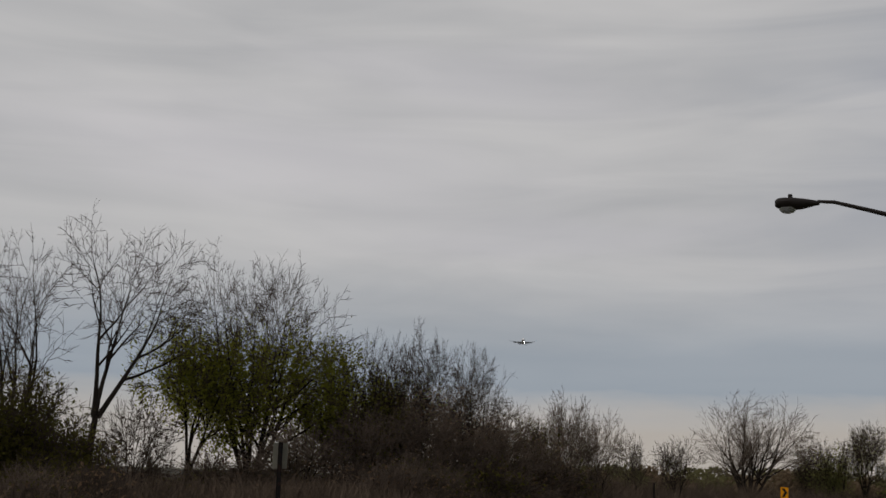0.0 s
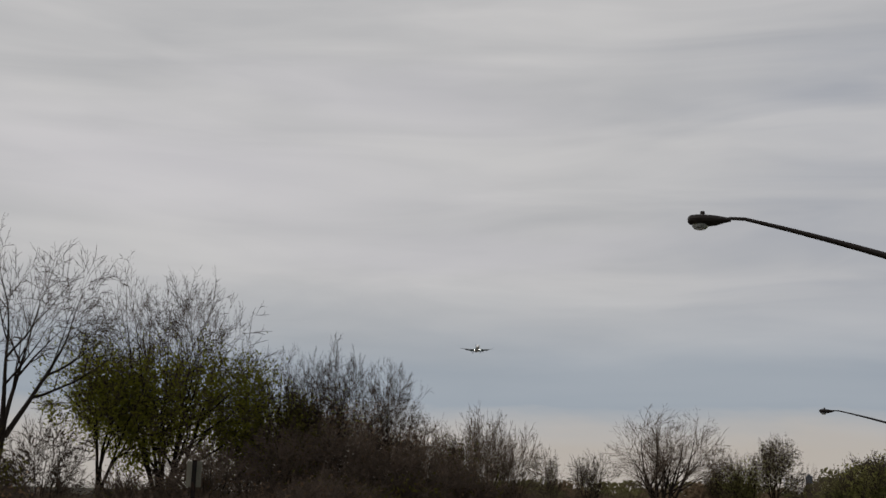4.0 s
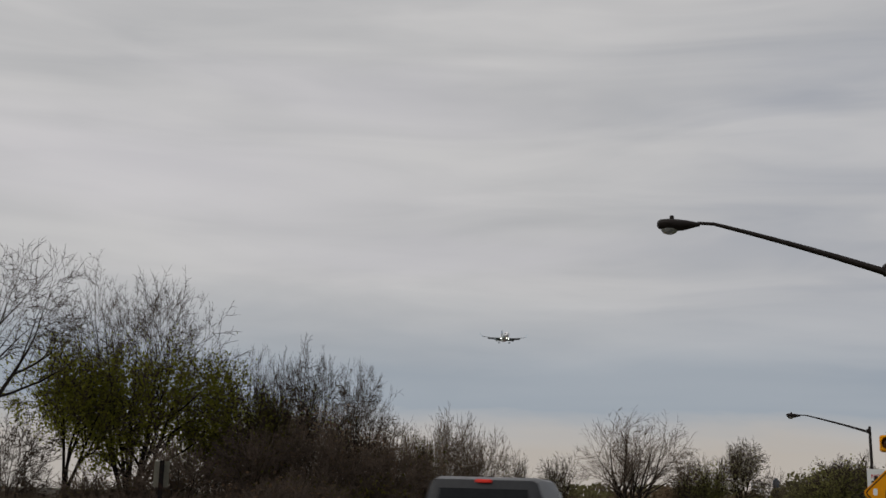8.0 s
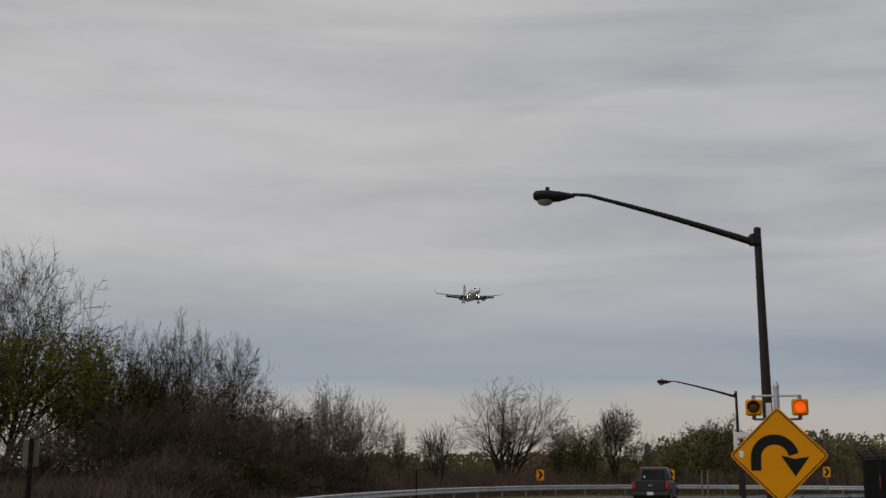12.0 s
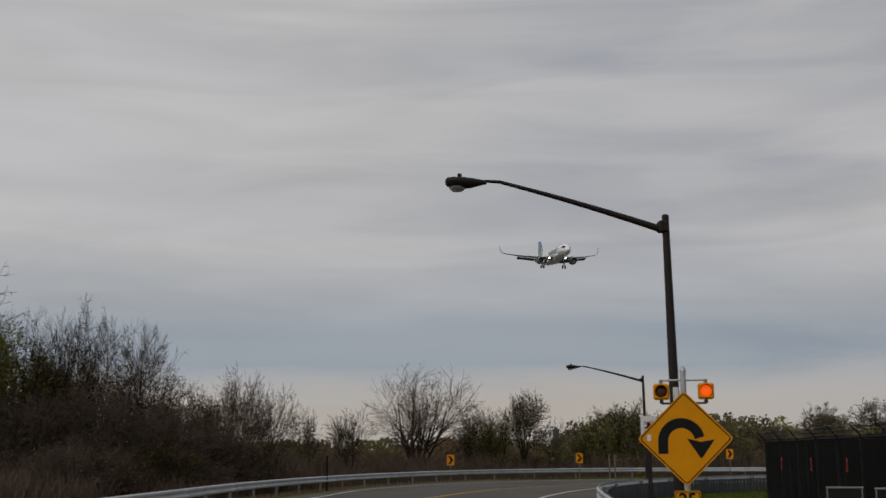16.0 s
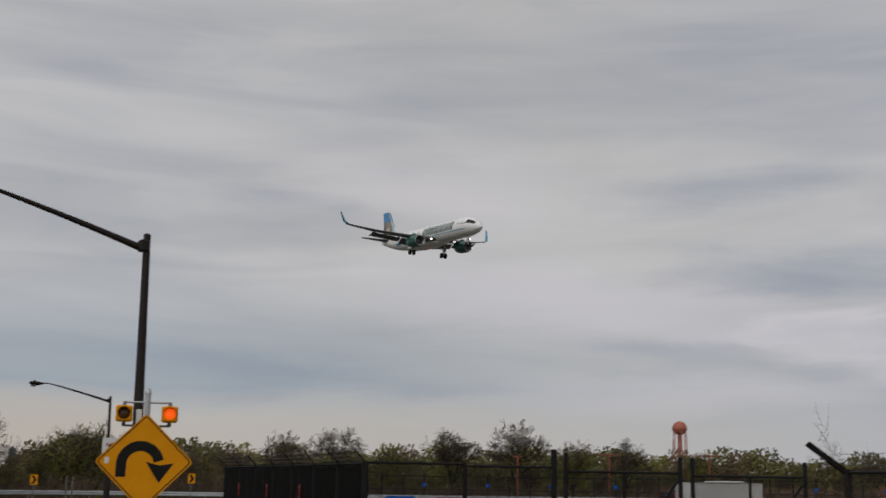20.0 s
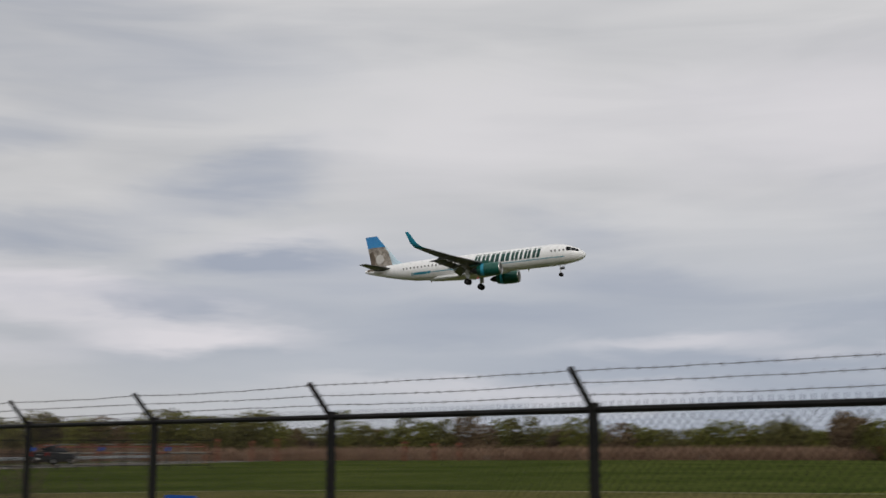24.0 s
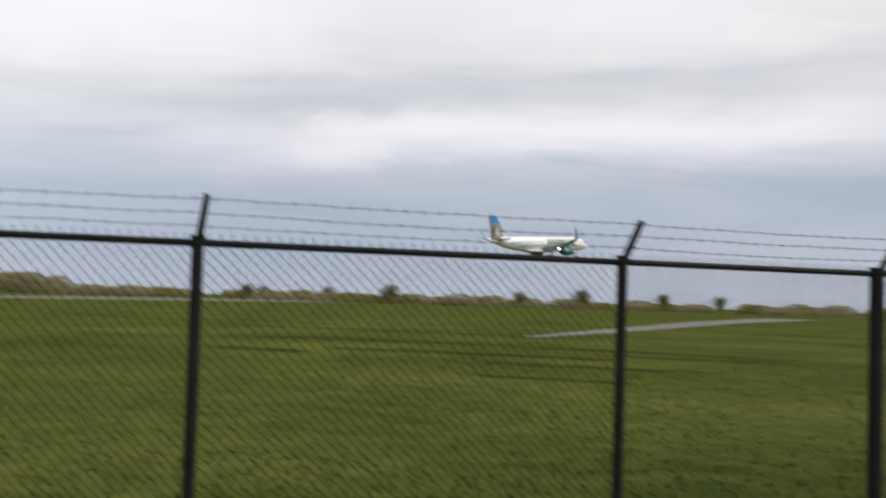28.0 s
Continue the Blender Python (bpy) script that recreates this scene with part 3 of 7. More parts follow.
def build_road():
    c = CENTRE
    west = widened(c, 0.35)
    structure("road", ribbon(west, offset_line(c, 4.75), 0.008), "asphalt", "grey asphalt two-lane road in a bend", "road")
    edge = []
    for p in c:
        q = min(OUTER, key=lambda o: (o[0] - p[0]) ** 2 + (o[1] - p[1]) ** 2)
        d = q - p
        n = np.linalg.norm(d)
        edge.append(p + d * max(0.0, n - 0.5) / n if 3.9 < n < 24 else p + np.array((-4.4, 0.6)))
    structure("shoulder_left", ribbon(edge, west, 0.006), "shoulder", "worn paved shoulder beside the guard rail", "road")
    structure("shoulder_right", ribbon(offset_line(c, 4.75), offset_line(c, 7.3), 0.006), "shoulder", "wide worn paved shoulder", "road")
    for a, b, m, nm, lb in ((-0.17, -0.06, "line_yellow", "centre_line", "double yellow centre line on asphalt"), (0.06, 0.17, "line_yellow", "centre_line", "double yellow centre line on asphalt"), (4.48, 4.66, "line_white", "edge_line", "white painted edge line on asphalt")):
        structure(nm, ribbon(offset_line(c, a), offset_line(c, b), 0.013), m, lb, "road marking")
    structure("edge_line", ribbon(widened(c, 0.08), widened(c, -0.08), 0.013), "line_white", "white painted edge line on asphalt", "road marking")


build_road()
i0 = min(range(len(CENTRE)), key=lambda i: abs(CENTRE[i][1] - 27.5) + abs(CENTRE[i][0]))
p0 = CENTRE[i0]
t0 = CENTRE[i0 + 2] - CENTRE[i0 - 2]
LANE = Matrix.Translation((p0[0], p0[1], 0.014)) @ Matrix.Rotation(math.atan2(t0[1], t0[0]) - math.pi / 2, 4, "Z")


def road_words():
    me = text_mesh("lettering", "SLOW", 0.78, "line_white", 0.012, 1.0, 0.002)
    me.transform(Matrix.Diagonal((1.05, 3.2, 1, 1)))
    ob = new("road_lettering", me)
    ob.matrix_basis = LANE @ Matrix.Translation((2.15, -1.75, 0))
    tagged(ob, "white SLOW lettering painted on asphalt", "road marking", kind="structure")
    g = Geo()
    g.add([(0.9, 1.05, 0.002), (1.2, 1.4, 0.002), (3.0, 1.4, 0.002), (3.0, 1.75, 0.002), (3.6, 1.22, 0.002), (3.0, 0.75, 0.002), (3.0, 1.05, 0.002)], [(0, 6, 2, 1), (3, 2, 6, 5, 4)])
    g.box((2.7, 2.85, 0), (2.7, 0.2, 0.004))
    ob = new("road_arrow", g.mesh("road_arrow", "line_white"))
    ob.matrix_basis = LANE @ Matrix.Translation((0.35, 0.15, 0))
    tagged(ob, "white turn arrow between bars painted on asphalt", "road marking", kind="structure")


road_words()


# ---- guard rails ----
def guard_rail(line, label, side):
    """W-beam on posts; side: 1 if the beam faces the line's left."""
    t = thing("guard_rail", label, "guard rail")
    prof = [(0.0, 0.44), (0.055, 0.475), (0.055, 0.53), (0.0, 0.575), (0.0, 0.615), (0.055, 0.66), (0.055, 0.715), (0.0, 0.75)]
    step = 3
    for i in range(0, len(line) - 1, step):
        seg = line[i:i + step + 1]
        if len(seg) < 2:
            continue
        rings = []
        for d, z in prof + [(d - 0.012, z) for d, z in prof[::-1]]:
            rings.append([(p[0], p[1], z) for p in offset_line(seg, -d * side)])
        g = Geo()
        cols = [[r[j] for r in rings] for j in range(len(seg))]
        g.loft(cols)
        part("beam", g, "galv", t)
        p = offset_line(seg, 0.12 * side)[0]
        q = Geo().box((p[0], p[1], 0.33), (0.10, 0.15, 0.70), 0.01)
        part("post", q, "galv_dark", t)
    return t


outer = OUTER
guard_rail(outer, "long galvanised guard rail round the outside of the bend", -1)
inner = smooth_line([(34, 57), (26, 55.5), (19, 51.0), (13.8, 44.2), (10.65, 37.0), (7.45, 24.9), (5.75, 18.4), (5.38, 16.8), (6.05, 15.2), (8.2, 12.9)], 1.25)
guard_rail(inner, "galvanised guard rail round the inside of the bend", -1)


def rail_backing():
    """Close-set steel staves behind the inside rail, their shade put into the colour."""
    t = thing("rail_backing", "steel staves coloured in shaded blue-grey close behind the inside guard rail", "barrier")
    stave = Geo().box((0, 0, 0.30), (0.19, 0.03, 0.6), 0.006).mesh("stave", "barrier_back")
    line = [p for p in offset_line(inner, -0.28 if inner[0][0] > inner[-1][0] else 0.28) if p[1] > 25]
    for a, b in zip(line, line[1:]):
        d = np.array(b) - np.array(a)
        n = max(1, int(np.linalg.norm(d) / 0.25))
        for i in range(n):
            p = np.array(a) + d * (i + 0.5) / n
            part("stave", stave, None, t, m=pose(p[0], p[1], 0, 0, 0, math.degrees(math.atan2(d[1], d[0]))))


rail_backing()
structure("verge_soil", ribbon(offset_line(outer, -9.0), offset_line(outer, -0.25), 0.003), "litter", "brown leaf litter and soil behind the guard rail", "ground")


# ---- street lamps ----
def street_lamp(base, top, tip, label):
    """base: foot; top: height of the pole; tip: end of the lamp head in the plan, with its height."""
    bx, by = base
    t = thing("street_lamp", label, "street lamp", pose(bx, by, 0), "street lamps along the road")
    part("pole", Geo().tube([(0.012 * top, 0, 0.02), (0.008 * top, 0, 2.5), (0, 0, top)], [0.115, 0.10, 0.07], 12), "bronze", t, smooth=True)
    part("base_plate", Geo().box((0, 0, 0.02), (0.36, 0.36, 0.04), 0.01), "bronze", t)
    cap = Geo().tube([(0, 0, top), (0, 0, top + 0.05), (0, 0, top + 0.07)], [0.075, 0.07, 0.03], 10)
    part("cap", cap, "bronze", t, smooth=True)
    d = Vector((tip[0] - bx, tip[1] - by, 0))
    n = d.length
    d.normalize()
    z1 = tip[2]
    neck = n - 0.78
    pts = []
    for i in range(13):
        u = i / 12
        z = top - 0.27 + (z1 + 0.07 - top + 0.27) * u / 0.96 if u < 0.95 else z1 + 0.05
        pts.append(d * (neck * u) + Vector((0, 0, z + 0.15 * u * (1.0 - u))))
    part("arm", Geo().tube(pts, [0.074 - 0.042 * i / 12 for i in range(13)], 10), "bronze", t, smooth=True)
    part("bracket", Geo().box((d.x * 0.06, d.y * 0.06, top - 0.19), (0.2, 0.2, 0.24), 0.03), "bronze", t)
    head = part("lamp_head", head_shell(), "bronze", t, m=Matrix.Translation(d * (n - 0.4) + Vector((0, 0, z1 + 0.02))) @ Matrix.Rotation(math.atan2(d.y, d.x), 4, "Z"))
    part("refractor", REFRACTOR, "lamp_glass", head, "clear prismatic glass bowl")
    part("photocell", PHOTOCELL, "bronze", head)
    return t


def head_shell():
    rings = []
    for x, w, zt, zb in ((-0.42, 0.04, 0.04, -0.035), (-0.30, 0.07, 0.06, -0.065), (-0.12, 0.13, 0.085, -0.12), (0.08, 0.17, 0.10, -0.145), (0.25, 0.17, 0.10, -0.135), (0.36, 0.14, 0.085, -0.10), (0.40, 0.08, 0.05, -0.06)):
        ring = []
        for j in range(12):
            a = 2 * math.pi * j / 12
            z = math.sin(a)
            ring.append((x, w * math.cos(a), (zt if z > 0 else -zb) * z))
        rings.append(ring)
    return Geo().loft(rings).mesh("lamp_head", "bronze", True)


def bowl():
    rings = []
    for z, s in ((-0.10, 0.96), (-0.145, 0.9), (-0.185, 0.68), (-0.205, 0.34)):
        rings.append([(0.17 + 0.17 * s * math.cos(a), 0.13 * s * math.sin(a), z) for a in [2 * math.pi * j / 14 for j in range(14)]])
    return Geo().loft(rings).mesh("refractor", "lamp_glass", True)


REFRACTOR = bowl()
PHOTOCELL = Geo().tube([(0.12, 0, 0.08), (0.12, 0, 0.16), (0.12, 0, 0.17)], [0.045, 0.045, 0.03], 10).mesh("photocell", "bronze", True)
street_lamp((8.04, 22.62), 6.40, (3.56, 22.72, 7.02), "dark bronze street lamp with long arm beside a road sign")
street_lamp((22.3, 67.5), 6.25, (17.5, 66.7, 6.74), "dark bronze street lamp with long arm at the bend")


# ---- signs ----
def facing(x, y, z, yaw):
    """A frame whose local -y looks towards the viewer from (x, y), turned by yaw degrees."""
    return Matrix.Translation((x, y, z)) @ Matrix.Rotation(radians(yaw), 4, "Z")


def rounded(w, h, r, n=4):
    out = []
    for cx, cz, a0 in ((w / 2 - r, h / 2 - r, 0), (-w / 2 + r, h / 2 - r, 90), (-w / 2 + r, -h / 2 + r, 180), (w / 2 - r, -h / 2 + r, 270)):
        for i in range(n + 1):
            a = radians(a0 + 90 * i / n)
            out.append((cx + r * math.cos(a), cz + r * math.sin(a)))
    return out


FLAT = Matrix.Rotation(math.pi / 2, 4, "X")


def curve_sign():
    t = thing("curve_warning_sign", "amber diamond hairpin-curve sign with twin beacons on a steel post", "road sign", facing(7.66, 20.95, 0, -20))
    part("post", Geo().tube([(0, 0.06, 0), (0, 0.06, 3.17)], 0.055, 12), "galv", t, smooth=True)
    dome = Geo().tube([(0, 0.06, 3.17), (0, 0.06, 3.20), (0, 0.06, 3.25), (0, 0.06, 3.28)], [0.062, 0.062, 0.045, 0.015], 12)
    part("post_cap", dome, "galv", t, smooth=True)
    turn = Matrix.Translation((0, 0, 1.96)) @ Matrix.Rotation(math.pi / 4, 4, "Y")
    face = part("face", Geo().prism(rounded(1.22, 1.22, 0.07), -0.012, turn), "sign_yellow", t)
    g = Geo()
    o, q = rounded(1.17, 1.17, 0.06), rounded(1.13, 1.13, 0.045)
    n = len(o)
    g.add([turn @ Vector((x, -0.0145, z)) for x, z in o] + [turn @ Vector((x, -0.0145, z)) for x, z in q], [(i, (i + 1) % n, (i + 1) % n + n, i + n) for i in range(n)])
    part("border", g, "sign_black", face)
    # arrow: up, round to the right and down to its head
    a = Geo()
    r, w, cx, cz = 0.33, 0.09, -0.07, 1.96 - 0.05
    seq = [(cx - r, 1.96 - 0.27)] + [(cx + r * math.cos(u), cz + r * math.sin(u)) for u in [math.pi - math.pi * i / 16 for i in range(16)]]
    left, right = [], []
    for i, (x, z) in enumerate(seq):
        x0, z0 = seq[max(i - 1, 0)]
        x1, z1 = seq[min(i + 1, len(seq) - 1)]
        tx, tz = x1 - x0, z1 - z0
        k = math.hypot(tx, tz)
        left.append((x - tz / k * w, z + tx / k * w))
        right.append((x + tz / k * w, z - tx / k * w))
    n = len(seq)
    a.add([(x, -0.0145, z) for x, z in left] + [(x, -0.0145, z) for x, z in right], [(i, i + 1, i + 1 + n, i + n) for i in range(n - 1)])
    a.add([(x, -0.0147, z) for x, z in ((0.03, 1.96 + 0.0), (0.27, 1.96 - 0.37), (0.52, 1.96 - 0.02), (0.27, 1.96 - 0.06))], [(0, 1, 3), (3, 1, 2)])
    part("arrow", a, "sign_black", face, "black U-shaped arrow")
    part("sticker", Geo().prism([(x - 0.65, z + 1.96 + 0.02) for x, z in rounded(0.075, 0.12, 0.03)], -0.0145), "sign_white", face, "small white sticker")
    plate = part("speed_plate", Geo().prism([(x, z + 0.80) for x, z in rounded(0.46, 0.46, 0.03)], -0.012), "sign_yellow", t, "amber 25 M.P.H. plate")
    b = Geo()
    o, q = rounded(0.43, 0.43, 0.025), rounded(0.40, 0.40, 0.02)
    n = len(o)
    b.add([(x, -0.0145, z + 0.80) for x, z in o] + [(x, -0.0145, z + 0.80) for x, z in q], [(i, (i + 1) % n, (i + 1) % n + n, i + n) for i in range(n)])
    part("border", b, "sign_black", plate)
    part("numerals", text_mesh("numerals", "25", 0.30, "sign_black", 0.008, 1.05), None, plate, m=Matrix.Translation((0, -0.014, 0.87)) @ FLAT)
    part("letters", text_mesh("letters", "M.P.H.", 0.095, "sign_black", 0.002, 1.05), None, plate, m=Matrix.Translation((0, -0.014, 0.655)) @ FLAT)
    part("crossbar", Geo().tube([(-0.40, 0.06, 3.02), (0.40, 0.06, 3.02)], 0.02, 8), "galv", t, smooth=True)
    part("crossbar", Geo().tube([(-0.40, 0.06, 2.60), (0.40, 0.06, 2.60)], 0.02, 8), "galv_dark", t, smooth=True)
    for s, lit in ((-1, False), (1, True)):
        x = s * 0.40
        bc = part("beacon", Geo().box((x, 0, 2.81), (0.29, 0.20, 0.29), 0.03), "sign_yellow", t, "yellow signal housing")
        lens = Geo()
        rings = [[(x + r * math.cos(u), y, 2.81 + r * math.sin(u)) for u in [2 * math.pi * j / 20 for j in range(20)]] for r, y in ((0.105, -0.10), (0.09, -0.118), (0.05, -0.128), (0.01, -0.131))]
        lens.loft(rings, False)
        part("lens", lens, "amber_on" if lit else "amber_off", bc, "lit orange lens" if lit else "dark amber lens", smooth=True)
        vis = Geo()
        for j in range(11):
            u0, u1 = radians(-10 + 200 * j / 11), radians(-10 + 200 * (j + 1) / 11)
            q = []
            for r in (0.118, 0.124):
                for u in (u0, u1):
                    for y in (-0.10, -0.27 + 0.1 * abs(math.cos(u))):
                        q.append((x + r * math.cos(u), y, 2.81 + r * math.sin(u)))
            vis.add(q, [(0, 1, 3, 2), (4, 6, 7, 5), (1, 5, 7, 3)])
        part("visor", vis, "sign_yellow", bc)
        part("bracket", Geo().tube([(x, 0.06, 3.02), (x, 0.03, 2.95)], 0.035, 8), "galv_dark", bc)
        part("bracket", Geo().tube([(x, 0.06, 2.60), (x, 0.03, 2.67)], 0.035, 8), "galv_dark", bc)
    part("utility_tag", Geo().box((-0.14, 0.0, 2.72), (0.10, 0.02, 0.34), 0.005), "sign_white", t)
    return t


curve_sign()


def parking_sign():
    t = thing("no_parking_sign", "white NO sign with unreadable lines on a dark post", "road sign", facing(14.35, 43.0, 0, -18))
    part("post", Geo().box((0, 0.03, 1.45), (0.16, 0.10, 2.9), 0.02), "bronze", t)
    f = part("face", Geo().prism([(x, z + 2.72) for x, z in rounded(0.58, 0.80, 0.03)], -0.01), "sign_white", t)
    part("letters", text_mesh("letters", "NO", 0.2, "sign_red", 0.004), None, f, m=Matrix.Translation((0, -0.012, 2.86)) @ FLAT)
    for z in (2.68, 2.56):
        part("bar", Geo().box((0, -0.012, z), (0.32, 0.004, 0.06)), "sign_black", f)


parking_sign()


def chevron(x, y, z, yaw):
    t = thing("chevron_sign", "small amber chevron sign on a post behind the guard rail", "road sign", facing(x, y, 0, yaw), "chevron signs round the bend")
    part("post", Geo().box((0, 0.02, z / 2), (0.06, 0.03, z), 0.005), "galv_dark", t)
    f = part("face", Geo().prism([(a, b + z) for a, b in rounded(0.50, 0.72, 0.03)], -0.01), "sign_yellow", t)
    g = Geo()
    g.add([(a, -0.013, b + z) for a, b in ((-0.19, 0.28), (0.0, 0.28), (0.19, 0.0), (0.0, -0.28), (-0.19, -0.28), (0.0, 0.0))], [(0, 5, 2, 1), (5, 4, 3, 2)])
    part("chevron", g, "sign_black", f)


chevron(13.29, 82.92, 1.46, -9)
chevron(23.59, 86.84, 1.53, -15)
chevron(34.66, 85.21, 1.76, -22)


def back_of_sign():
    t = thing("sign_back", "weathered grey back of a road sign on a dark post", "road sign", facing(-7.46, 29.06, 0, 14))
    part("post", Geo().box((0, -0.04, 1.18), (0.11, 0.06, 2.36), 0.01), "rusty_black", t)
    part("face", Geo().prism([(x, z + 2.03) for x, z in rounded(0.36, 0.62, 0.02)], 0.012), "sign_grey", t)
    t = thing("marker_post", "thin dark metal post among brown brush", "post", pose(3.51, 61.88, 0))
    part("rod", Geo().tube([(0, 0, 0), (0, 0, 1.75)], 0.045, 6), "rusty_black", t)
    for dx in (0.0, 0.42):
        t = thing("marker_post", "pale upright marker stake behind the guard rail", "post", pose(25.4 + dx, 85.2, 0))
        part("rod", Geo().box((0, 0, 0.9), (0.10, 0.05, 1.8), 0.01), "sign_grey", t)


back_of_sign()


# ---- chain-link fences ----
def fabric_mesh(w, h, wire, pitch=0.072):
    """Zigzag wires hooked into each other, with cut ends standing over the top."""
    g = Geo()
    n = int(2 * w / pitch)
    px = w / n
    m = int(h / pitch)
    pz = h / m
    v, f = [], []
    for i in range(n):
        x0, s = (i + 0.5) * px, 1 if i % 2 else -1
        pts = []
        for j in range(2 * m + 1):
            d = 0.5 * px * (1 if (j + i) % 2 else -1)
            pts.append((x0 + d, 0.004 if (j + i) % 2 else -0.004, h - j * pz / 2))
        pts = [(pts[0][0] - 0.002, 0, h + 0.045)] + pts
        o = len(v)
        for x, y, z in pts:
            v += [(x - wire, y - wire * 0.6, z), (x + wire, y - wire * 0.6, z), (x, y + wire, z)]
        for j in range(len(pts) - 1):
            for a in range(3):
                b = (a + 1) % 3
                f.append((o + 3 * j + a, o + 3 * j + b, o + 3 * j + 3 + b, o + 3 * j + 3 + a))
    g.add(v, f)
    return g.mesh("fabric", "black_coat")


def barbed(w, sag, seed):
    rnd = random.Random(seed)
    g = Geo()
    n = 14
    pts = [(w * i / n, rnd.uniform(-0.004, 0.004), -sag * 4 * (i / n) * (1 - i / n) + rnd.uniform(-0.0035, 0.0035)) for i in range(n + 1)]
    g.tube(pts, 0.0032, 4)
    x = 0.06
    while x < w:
        i = min(int(x / w * n), n - 1)
        u = x / w * n - i
        p = Vector(pts[i]).lerp(Vector(pts[i + 1]), u)
        for a in (0.6, 2.2):
            d = Vector((rnd.uniform(-0.3, 0.3), math.cos(a), math.sin(a))).normalized() * 0.018
            g.tube([p - d, p + d], 0.0028, 3)
        x += 0.127
    return g.mesh("barbed_wire", "wire")


RAIL = 1.916
POSTS = [(15.19, 11.67), (13.83, 8.70), (12.47, 5.73), (11.34, 3.27), (10.18, 0.73), (8.99, -1.86), (7.78, -4.51), (6.61, -7.06), (5.30, -9.93), (4.30, -12.12), (3.03, -14.9)]
FU = Vector((-0.416, -0.909, 0))
FN = Vector((0.909, -0.416, 0))
FROT = Matrix.Rotation(math.atan2(FU.y, FU.x), 4, "Z")


def airfield_fence():
    t = thing("airfield_fence", "black chain-link fence topped with three strands of barbed wire", "fence")
    fab = fabric_mesh(2.9, RAIL - 0.06, 0.0028)
    arm_dir = (-FN * 0.26 + Vector((0, 0, 0.27)))
    for i, (x, y) in enumerate(POSTS):
        r = 0.062 if i in (0, 9) else 0.040
        p = part("post", Geo().tube([(0, 0, 0), (0, 0, RAIL + 0.01)], r, 10), "black_coat", t, m=pose(x, y, 0), smooth=True)
        k = Geo()
        side = FU.normalized() * 0.022
        if i == 0:
            side = side * 1.9
        a, b = Vector((0, 0, RAIL - 0.03)), Vector((0, 0, RAIL)) + (arm_dir * 1.0 if i else Vector((-FN.x * 0.62, -FN.y * 0.62, 0.40)))
        nrm = arm_dir.cross(FU).normalized() * (0.014 if i else 0.04)
        k.loft([[a - side - nrm, a + side - nrm, a + side + nrm, a - side + nrm], [b - side * 0.8 - nrm, b + side * 0.8 - nrm, b + side * 0.8 + nrm, b - side * 0.8 + nrm]])
        part("barb_arm", k, "rusty_black" if i % 2 == 0 else "black_coat", p)
        part("post_cap", Geo().tube([(0, 0, RAIL - 0.02), (0, 0, RAIL + 0.03)], [r + 0.012, r + 0.008], 10), "black_coat", p)
        if i == len(POSTS) - 1:
            break
        d = Vector((*POSTS[i + 1], 0)) - Vector((x, y, 0))
        n = d.length
        sc = Matrix.Translation((x, y, 0)) @ FROT
        part("top_rail", Geo().tube([(0, 0, RAIL - 0.02), (n, 0, RAIL - 0.02)], 0.024, 8), "black_coat", t, m=sc, smooth=True)
        part("tension_wire", Geo().tube([(0, 0, 0.07), (n, 0, 0.07)], 0.004, 4), "black_coat", t, m=sc)
        part("fabric", fab, None, t, m=sc @ Matrix.Translation((0, 0.03, 0.06)) @ Matrix.Diagonal((n / 2.9, 1, 1, 1)), kind="stuff")
        for s, q in enumerate((0.31, 0.61, 0.92)):
            o = arm_dir * q
            part("barbed_wire", barbed(n, 0.004 + 0.006 * ((i + s) % 3), 31 * i + s), None, t, m=Matrix.Translation((x, y, RAIL)) @ Matrix.Translation(o) @ FROT)
    return t


airfield_fence()


def sign_plate(name, m, w, h, mat, lines, label, grp="", bars=()):
    """Enamel plate wired to the fence. lines: (text, height, z); bars: (width, height, z)."""
    t = thing(name, label, "sign", m, grp)
    f = part("plate", Geo().prism(rounded(w, h, 0.035), -0.004), mat, t)
    g = Geo()
    o, q = rounded(w - 0.008, h - 0.008, 0.032), rounded(w - 0.020, h - 0.020, 0.028)
    n = len(o)
    g.add([(x, -0.0065, z) for x, z in o] + [(x, -0.0065, z) for x, z in q], [(i, (i + 1) % n, (i + 1) % n + n, i + n) for i in range(n)])
    part("border", g, mat, f)
    for body, size, z, sx in lines:
        part("letters", text_mesh("letters", body, size, "sign_white", 0.002, sx, 0.001), None, f, m=Matrix.Translation((0, -0.0065, z)) @ FLAT)
    for bw, bh, z in bars:
        part("bar", Geo().box((0, -0.006, z), (bw, 0.003, bh)), "bar_red" if mat == "sign_red" else "sign_white", f)
    for sx in (-1, 1):
        for sz in (-1, 1):
            part("rivet", Geo().tube([(sx * (w / 2 - 0.04), -0.003, sz * (h / 2 - 0.04)), (sx * (w / 2 - 0.04), -0.010, sz * (h / 2 - 0.04))], 0.009, 6), "metal", t)
    return t


def fence_frame(s, z, off):
    """On the near fence, s metres from its corner post."""
    p = Vector((15.19, 11.67, 0)) + FU * s - FN * off
    return Matrix.Translation((p.x, p.y, z)) @ Matrix.Rotation(math.atan2(-FU.y, -FU.x) + math.pi, 4, "Z")


